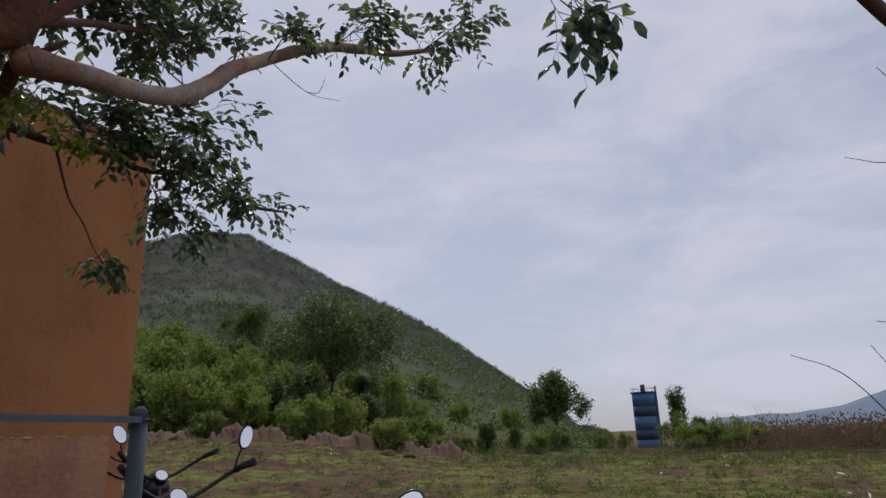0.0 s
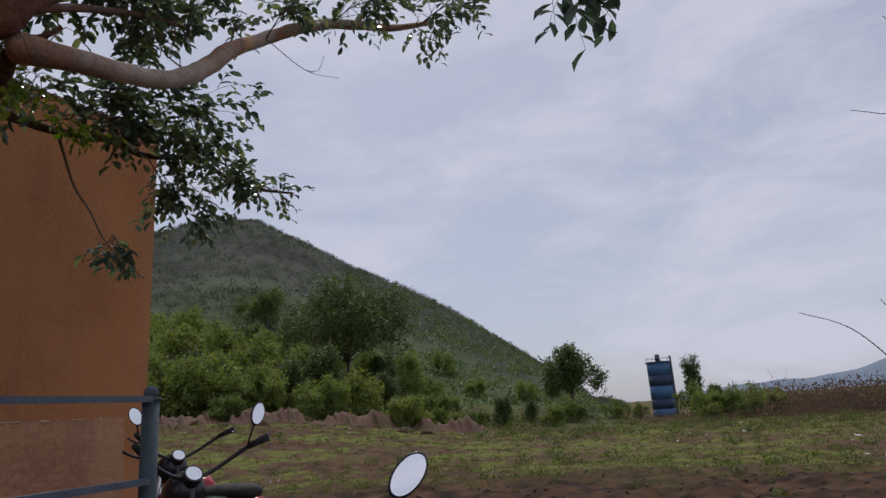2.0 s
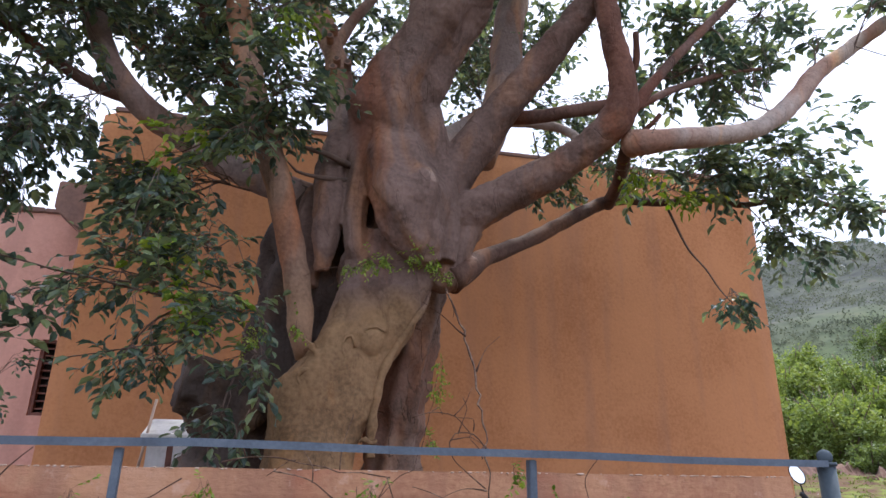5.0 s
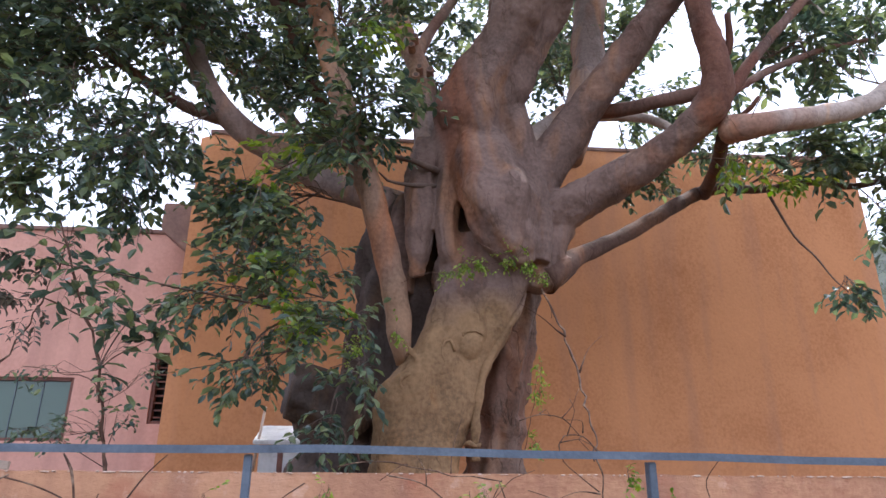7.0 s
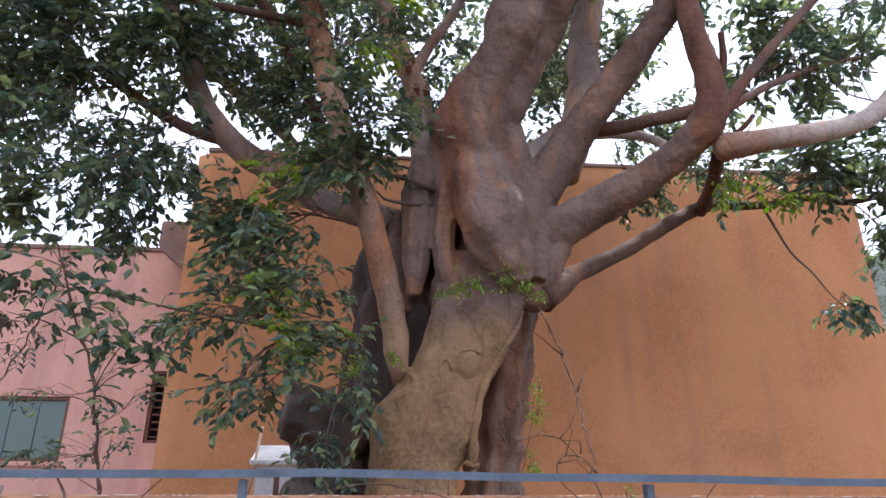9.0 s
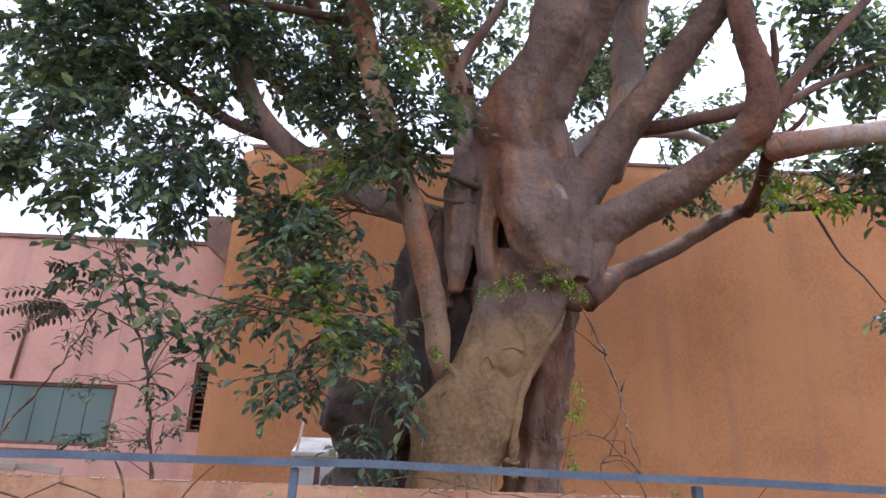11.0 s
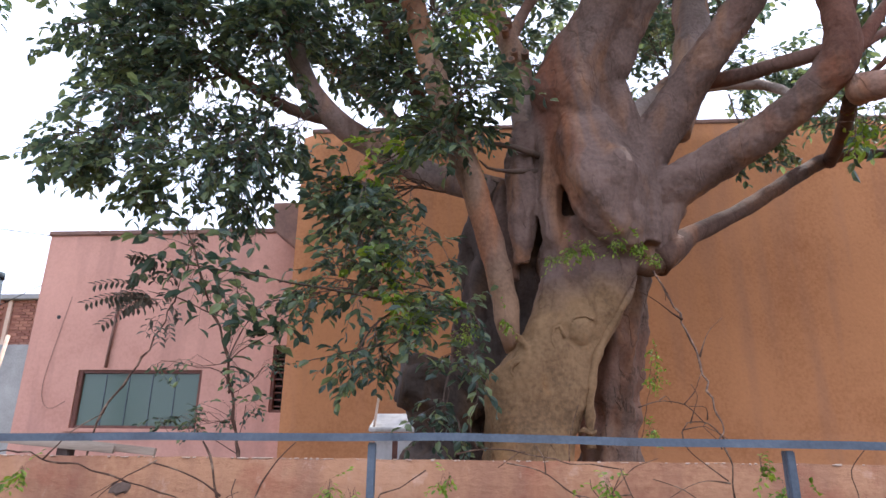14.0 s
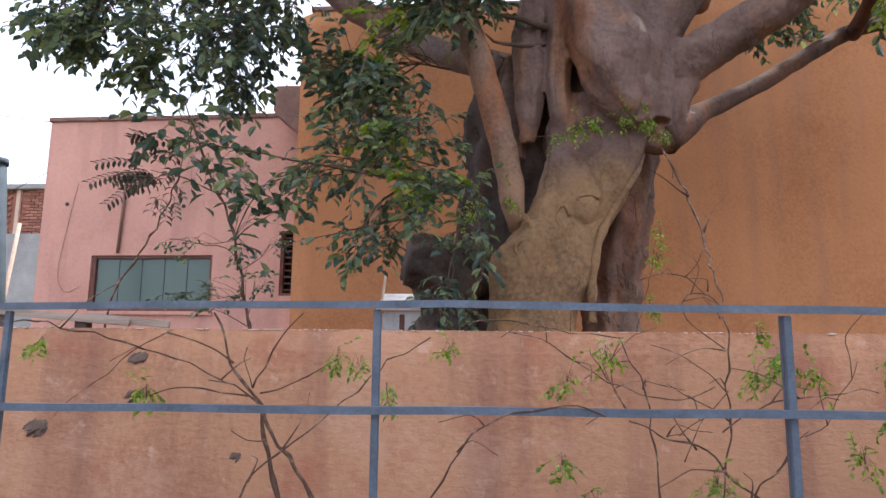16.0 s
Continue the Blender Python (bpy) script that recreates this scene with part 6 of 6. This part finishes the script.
        mx = 0.335 if s > 0 and tilt < 30 else 0.375
        part("mirror_stalk", tube([(s * 0.29, 0.28, 1.03, .007), (s * (mx - 0.035), 0.27, 1.1, .006), (s * (mx - 0.015), 0.25, 1.17, .006)], None, 6, 0.03), M_BLACK, root)
        turn = Matrix.Rotation(radians(-8), 4, "X") @ Matrix.Rotation(radians(s * 14 - 6), 4, "Z") @ Matrix.Rotation(radians(s * tilt), 4, "Y")
        mb = ball((0, 0, 0), 0.062, None, (oval + 0.09, 0.34, 1.19 * long), 20, 12)
        for v in list(mb.verts):
            v.co.y = max(v.co.y, -0.006)
        bmesh.ops.transform(mb, matrix=Matrix.Translation((s * mx, 0.245, 1.225)) @ turn, verts=mb.verts)
        shell = smooth(part("mirror_shell", mb, M_BLACK, root, "black oval mirror shell"))
        gl = bmesh.new()
        bmesh.ops.create_cone(gl, cap_ends=True, segments=28, radius1=0.06, radius2=0.06, depth=0.002, matrix=Matrix.Rotation(radians(90), 4, "X"))
        bmesh.ops.scale(gl, vec=(oval, 1, 1.09 * long), verts=gl.verts)
        bmesh.ops.transform(gl, matrix=Matrix.Translation((s * mx, 0.245, 1.225)) @ turn @ Matrix.Translation((0, -0.0085, 0)), verts=gl.verts)
        part("mirror_glass", gl, M_MIRROR, shell, "bright mirror glass")
    smooth(part("tail_lamp", ball((0, -0.9, 0.62), 0.045, None, (1.4, 0.6, 0.8)), M_RED, root, "red tail lamp"))
    part("side_stand", rod((-0.08, 0.0, 0.3), (-0.22, -0.05, 0.0), 0.012), M_BLACK, root)
    return root


motorcycle(pose(1.815, -0.192, -0.053, 0, 0, -18), M_BLACK, "black motorcycle parked past the end of the railing", (1,))
motorcycle(pose(2.782, 1.068, 0.010, 0, 0, -18), M_RED, "red motorcycle parked beside the compound wall", (-1,))
motorcycle(pose(0.396, -1.860, 0, 0, 0, -60) @ Matrix.Scale(0.77, 4), M_BLACK, "small dark moped parked close by with raised mirror", (1,), 0.74, 42, 1.2)


# ---- field: silo, trees, bushes, scrub ----
def at_polar(r, az, dz=0.0):
    x, y = HOME.x + r * math.cos(radians(az)), HOME.y + r * math.sin(radians(az))
    return x, y, terrain(x, y) + dz


def silo():
    x, y, z = at_polar(75, 9.75, -0.3)
    root = thing("silo", "tall cylindrical tank banded in light and dark blue", "silo", pose(x, y, z, 0, 0, 95) @ Matrix.Diagonal((0.9, 0.9, 0.99, 1)))
    bands = [(0, 1.1, M_BLUE), (1.1, 2.1, M_NAVY), (2.1, 3.5, M_BLUE), (3.5, 4.6, M_NAVY), (4.6, 6.0, M_BLUE)]
    for a, b, m in bands:
        smooth(part("band", rod((0, 0, a), (0, 0, b), 1.35, sides=40), m, root))
    smooth(part("rim", rod((0, 0, 6.0), (0, 0, 6.1), 1.48, sides=40), M_NAVY, root))
    smooth(part("hatch", rod((0, 0, 6.1), (0, 0, 6.9), 0.26, sides=20), M_NAVYSTEEL, root))
    for i in range(10):
        a = i * math.pi / 5
        part("railing_post", rod((1.4 * math.cos(a), 1.4 * math.sin(a), 6.1), (1.4 * math.cos(a), 1.4 * math.sin(a), 6.5), 0.02, sides=6), M_STEEL, root)
    ring = tube([(1.4 * math.cos(i * math.pi / 8), 1.4 * math.sin(i * math.pi / 8), 6.5, .018) for i in range(17)], None, 6, 0.3)
    part("guard_ring", ring, M_STEEL, root)
    part("ladder", box((-1.55, -0.2, 0), (-1.36, 0.2, 6.7), 0.02), M_STEEL, root)


silo()


def bush(name, label, category, m, seed, height, width, leaf, size, density, group, trunk=0.0, stems=6):
    root = thing(name, label, category, m, group)
    lv = Leaves(seed)
    g = lv.rng
    tb = bmesh.new()
    if trunk:
        tube([(0, 0, -0.3, trunk), (0.1, 0, height * 0.25, trunk * 0.8), (0, 0.1, height * 0.55, trunk * 0.5), (0.1, 0, height * 0.8, trunk * 0.2)], tb, 9, 0.3, 0.2, 1.5)
    for i in range(stems):
        a = 2 * math.pi * i / stems + g.uniform(-0.3, 0.3)
        rr = width * 0.5 * g.uniform(0.15, 1.15)
        h = height * g.uniform(0.5, 1.05)
        base = height * 0.35 if trunk else 0
        tip = Vector((rr * math.cos(a), rr * math.sin(a), h))
        tube([(0, 0, base - 0.2, 0.06), (tip.x * 0.5, tip.y * 0.5, base + (h - base) * 0.6, 0.04), (*tip, 0.02)], tb, 5, 0.4)
        for _ in range(density):
            o = lv.rand() * (g.random() ** 0.4)
            c = Vector((tip.x * 0.75 + o.x * width * 0.16, tip.y * 0.75 + o.y * width * 0.16, base + (h - base) * 0.72 + o.z * height * 0.2))
            if not trunk and g.random() < 0.4:
                c.z = g.uniform(0.05, 0.6) * h
                c.x, c.y = c.x * 1.15, c.y * 1.15
            if c.z < 0.1:
                c.z = g.uniform(0.1, height * 0.3)
            for _ in range(14):
                s = size * g.uniform(0.6, 1.3)
                lv.flake(c + lv.rand() * size * 2.0 * g.random(), lv.rand() + Vector((0, 0, 0.3)), Vector((0, 0, 1)) + lv.rand() * 0.8, s, s * 0.6)
    part("trunk" if trunk else "stem", tb, M_TWIG, root)
    lv.parts(root, leaf, M_TWIG, "crown" if trunk else "foliage")
    return root


proto = [bush("bush", "dense green shrub at the foot of the hill", "bush", pose(*at_polar(50, 44, -0.2)), 100, 5.0, 5.6, M_SHRUB, 0.2, 75, "hillside bushes", 0, 9),
         bush("bush", "dense green shrub at the foot of the hill", "bush", pose(*at_polar(47, 38, -0.2)), 101, 3.6, 4.2, M_SHRUB, 0.19, 60, "hillside bushes", 0, 7),
         bush("bush", "dense green shrub at the foot of the hill", "bush", pose(*at_polar(45, 31, -0.2)), 102, 2.4, 3.2, M_SHRUB, 0.18, 45, "hillside bushes", 0, 6),
         bush("bush", "dark green shrub on the bank", "bush", pose(*at_polar(52, 40.8, -0.2)), 103, 5.2, 3.8, M_DARKSHRUB, 0.2, 70, "hillside bushes", 0, 8)]
g = random.Random(9)
for r, az, k, s in ((52, 50.0, 0, 1.2), (50, 47.2, 0, 1.1), (56, 45.5, 0, 1.3), (49, 42.6, 1, 1.2), (58, 42.0, 0, 1.4), (54, 38.0, 3, 1.3), (49, 35.6, 1, 1.2), (62, 39.8, 0, 1.5), (66, 33.0, 3, 1.2), (64, 45.0, 0, 1.55), (49, 28.2, 2, 1.1), (55, 33.0, 3, 0.85),
                    (60, 29.5, 1, 0.9), (52, 22.9, 3, 0.55), (58, 20.6, 3, 0.5), (54, 18.6, 2, 0.9), (60, 17.2, 1, 0.75), (70, 29.0, 1, 0.9), (80, 25.0, 1, 0.9), (85, 21.0, 1, 0.9), (68, 51.0, 0, 1.6), (49, 52.8, 1, 1.2), (76, 41.0, 3, 1.4), (45, 46.0, 2, 0.8), (46, 27.0, 2, 0.7),
                    (70, 13.6, 1, 0.7), (72, 11.8, 1, 0.6), (70, 7.2, 1, 1.0), (68, 5.8, 3, 0.7), (72, 4.4, 2, 1.0), (50, 56.0, 0, 1.2), (51, 60.0, 0, 1.1), (66, 3.0, 1, 0.9), (64, 1.6, 2, 1.1), (62, -8.4, 2, 1.1), (50, -11.0, 1, 0.8), (46, -13.0, 1, 1.15), (44, -15.2, 1, 1.5), (45, -17.6, 0, 1.3), (60, 4.8, 1, 0.85), (58, 3.2, 1, 0.72), (60, 1.8, 2, 0.9), (59, 6.2, 2, 1.1), (47, 31.6, 2, 0.9), (51, 25.0, 2, 0.7), (50, 39.6, 1, 0.9), (57, 48.6, 3, 1.2),
                    (70, 47.5, 0, 1.5), (74, 44.0, 3, 1.3), (72, 38.0, 0, 1.3), (80, 50.0, 0, 1.6), (62, 31.0, 0, 0.9), (74, 34.5, 0, 1.1), (84, 31.0, 1, 1.2), (90, 37.0, 3, 1.2), (95, 28.0, 1, 1.1), (100, 43.0, 0, 1.4)):
    copy_thing(proto[k], pose(*at_polar(r, az, -0.25), 0, 0, g.uniform(0, 360)) @ Matrix.Scale(s * g.uniform(0.92, 1.08), 4))
bush("tree", "broad dark green tree above the scrub", "tree", pose(*at_polar(66, 36.0, -0.3)), 110, 12.0, 12.5, M_DARKSHRUB, 0.27, 90, "field trees", 0.25, 24)
bush("tree", "dark rounded tree at the far edge of the field", "tree", pose(*at_polar(75, 17.0, -0.5)), 111, 8.3, 7.0, M_DARKSHRUB, 0.3, 60, "field trees", 0.22, 16)
bush("tree", "small dark pointed tree beside the blue tank", "tree", pose(*at_polar(80, 7.4, -0.5)), 112, 6.9, 2.6, M_DARKSHRUB, 0.2, 50, "field trees", 0.14, 9)


def scatter(name, label, category, material, rows, seed, clump=0.0, flake=0.35):
    """Small plants in one mesh: rows of (count, radius range, azimuth range, size, blades, upright)."""
    lv = Leaves(seed)
    g = lv.rng
    for count, (r0, r1), (a0, a1), size, blades, upright in rows:
        for _ in range(count):
            r, az = r0 + (r1 - r0) * math.sqrt(g.random()), g.uniform(a0, a1)
            x, y, z = at_polar(r, az)
            if x < 2.4 and 0.5 < y < 14.5:
                continue
            k = size * g.uniform(0.5, 1.5)
            for _ in range(blades):
                if clump:
                    o = lv.rand() * clump * k * g.random() ** 0.5
                    o.z = abs(o.z) * 0.9
                    f = k * flake * g.uniform(0.6, 1.3)
                    lv.flake(Vector((x, y, z)) + o, lv.rand() + Vector((0, 0, upright)), Vector((0, 0, 1)) + lv.rand() * 0.9, f, f * 0.6)
                else:
                    d = Vector((g.gauss(0, 1), g.gauss(0, 1), upright * g.uniform(0.5, 1.5)))
                    o = Vector((g.gauss(0, 0.45), g.gauss(0, 0.45), 0)) * k
                    lv.flake(Vector((x, y, z - 0.02)) + o, d, lv.rand(), k * g.uniform(0.6, 1.2), k * (0.014 if upright > 1.9 else 0.1 if upright > 1 else 0.3))
    me = bpy.data.meshes.new(name)
    me.from_pydata(lv.v, [], lv.f)
    me.materials.append(material)
    return tagged(new(name, me), label, category, kind="stuff")


scatter("grass", "patchy green and straw-coloured field grass", "grass", M_GRASS, [(6500, (8, 26), (-16, 62), 0.08, 6, 1.2), (6000, (20, 50), (-16, 60), 0.11, 6, 0.9)], 31)
scatter("weeds", "low leafy green weeds dotted over the field", "weeds", M_WEED, [(240, (7.5, 26), (-16, 58), 0.17, 40, 0.5), (230, (18, 46), (-16, 55), 0.3, 44, 0.5), (260, (34, 58), (-16, 25), 0.36, 40, 0.6), (500, (46, 66), (18, 58), 0.5, 34, 0.6)], 32, 1.0, 0.32)
scatter("dry_weeds", "brown withered weeds among the field grass", "weeds", M_DRY, [(700, (8.5, 20), (-16, 58), 0.1, 24, 0.5), (700, (18, 48), (-16, 56), 0.2, 26, 0.5)], 37, 1.0, 0.22)
scatter("dry_scrub", "brown dry scrub along the far edge of the field", "scrub", M_DRY, [(420, (46, 66), (-18, 13), 0.8, 60, 0.8), (200, (36, 54), (-10, 52), 0.45, 26, 0.7), (200, (52, 66), (-18, 3), 2.1, 170, 1.0)], 33, 1.0, 0.085)
scatter("dry_stalks", "thin bare stalks standing out of the scrub", "stalks", M_STALK, [(260, (48, 64), (-18, 4), 1.2, 10, 2.0), (45, (48, 62), (-18, 2), 2.5, 8, 2.6), (200, (44, 58), (4, 30), 0.7, 8, 2.0)], 38)
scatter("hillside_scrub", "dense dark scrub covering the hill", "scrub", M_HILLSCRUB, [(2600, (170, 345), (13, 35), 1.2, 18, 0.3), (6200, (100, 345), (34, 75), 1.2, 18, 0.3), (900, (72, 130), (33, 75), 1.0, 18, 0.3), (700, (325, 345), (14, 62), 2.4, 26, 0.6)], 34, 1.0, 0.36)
scatter("slope_scrub", "lighter green scrub low on the hillside", "scrub", M_DARKSHRUB, [(650, (60, 108), (15, 62), 0.8, 20, 0.3), (1900, (80, 260), (15, 36), 1.1, 18, 0.3)], 36, 1.0, 0.42)
scatter("litter", "white scraps of litter strewn on the field", "litter", M_LITTER, [(90, (8, 22), (-16, 50), 0.13, 1, 0.2), (150, (18, 48), (-16, 50), 0.24, 1, 0.2)], 35)


def clods():
    """Dry lumps of soil on the bare ground close by."""
    bm = bmesh.new()
    g = random.Random(16)
    for _ in range(380):
        r, az = 7.6 + 8 * g.random() ** 1.3, g.uniform(-18, 34)
        x, y, z = at_polar(r, az)
        if x < 2.4 and y > 0.4:
            continue
        s = g.uniform(0.012, 0.04)
        vs = bmesh.ops.create_icosphere(bm, subdivisions=1, radius=s, matrix=pose(x, y, z, g.uniform(0, 90), 0, g.uniform(0, 360)) @ Matrix.Diagonal((1.4, 1, 0.7, 1)))["verts"]
        for v in vs:
            v.co += Vector((g.gauss(0, 1), g.gauss(0, 1), g.gauss(0, 1))) * 0.16 * s
    return tagged(link_mesh("clods", bm, M_CLOD), "dark brown lumps of dry soil on the field", "soil", kind="stuff")


clods()


def earth_bank():
    bm = bmesh.new()
    prev = None
    for i in range(150):
        az = 23.5 + i * 0.21
        r = 44 + 1.6 * noise.noise(Vector((az * 0.35, 0, 0)))
        h = max(0.06, 0.5 + 1.3 * noise.noise(Vector((az * 0.4, 7, 0))) + 0.5 * noise.noise(Vector((az * 2.1, 3, 0)))) * sstep(23.5, 25, az) * sstep(55, 53, az)
        row = []
        for k, (dr, f) in enumerate(((-1.3, -0.15), (-0.8, 0.25), (-0.3, 0.8), (0.1, 1.0), (1.2, 1.02), (3.5, -0.1))):
            x, y, z = at_polar(r + dr + 0.25 * noise.noise(Vector((az * 3, k * 2.0, 1))), az)
            row.append(bm.verts.new((x, y, z + h * f + (0.12 * noise.noise(Vector((az * 4, k * 3.0, 5))) if 0 < k < 5 else 0))))
        if prev:
            for k in range(5):
                bm.faces.new((prev[k], row[k], row[k + 1], prev[k + 1]))
        prev = row
    bmesh.ops.recalc_face_normals(bm, faces=bm.faces)
    return tagged(link_mesh("earth_bank", bm, M_ROCK), "eroded reddish earth bank at the field edge", "bank", kind="structure")


earth_bank()


def rocks():
    bm = bmesh.new()
    g = random.Random(6)
    for _ in range(46):
        r, az = g.uniform(40, 52), g.uniform(26, 54)
        x, y, z = at_polar(r, az)
        s = g.uniform(0.1, 0.42)
        vs = bmesh.ops.create_icosphere(bm, subdivisions=2, radius=s, matrix=pose(x, y, z, g.uniform(0, 90), 0, g.uniform(0, 360)) @ Matrix.Diagonal((1.5, 1, 0.5, 1)))["verts"]
        for v in vs:
            v.co += Vector((1, 1, 0.6)) * 0.35 * s * noise.noise(v.co * 1.7)
    return tagged(link_mesh("rubble", bm, M_ROCK), "reddish rubble and boulders along the bank", "rocks", kind="stuff")


rocks()


def dry_shrub():
    root = thing("dry_shrub", "bare thorny shrub with long thin stems", "shrub")
    base = Vector((3.3, -3.75, -0.05))
    rows = [[(3.2, -3.58, 0.85), (3.2, -3.42, 1.15), (3.2, -3.24, 1.38), (3.2, -3.02, 1.49)], [(3.25, -3.9, 1.9), (3.2, -3.77, 2.4), (3.2, -3.6, 2.5), (3.2, -3.47, 2.56)],
            [(3.25, -3.95, 2.3), (3.2, -3.84, 2.79), (3.2, -3.72, 3.06)], [(3.2, -3.75, 1.3), (3.2, -3.63, 1.56), (3.2, -3.45, 1.63)], [(3.2, -3.62, 0.9), (3.2, -3.56, 1.17), (3.2, -3.49, 1.34), (3.2, -3.4, 1.51)],
            [(3.2, -3.65, 0.8), (3.2, -3.52, 0.96), (3.2, -3.23, 0.98), (3.2, -3.08, 1.0)], [(3.2, -3.85, 2.2), (3.2, -3.76, 2.48), (3.2, -3.64, 2.32)], [(3.2, -3.6, 0.5), (3.2, -3.4, 0.72), (3.2, -3.1, 0.7)]]
    for pts in rows:
        full = [(*base, .007)] + [(*p, .0045 - .003 * i / (len(pts) - 1)) for i, p in enumerate(pts)]
        part("stem", tube(full, None, 6, 0.05, 0.2, 14), M_TWIG, root)
    return root


dry_shrub()
lean = link_mesh("leaning_pole", tube([(0.66, -2.8, 3.42, .03), (1.8, -3.42, 2.8, .03), (2.36, -4.02, 2.08, .034), (3.4, -5.05, -0.05, .05)], None, 12, 0.1, 0.08, 4), M_TWIG)
tagged(lean, "dark leaning wooden pole seen overhead", "pole")


def motions():
    """Nothing moves but the camera."""


motions()
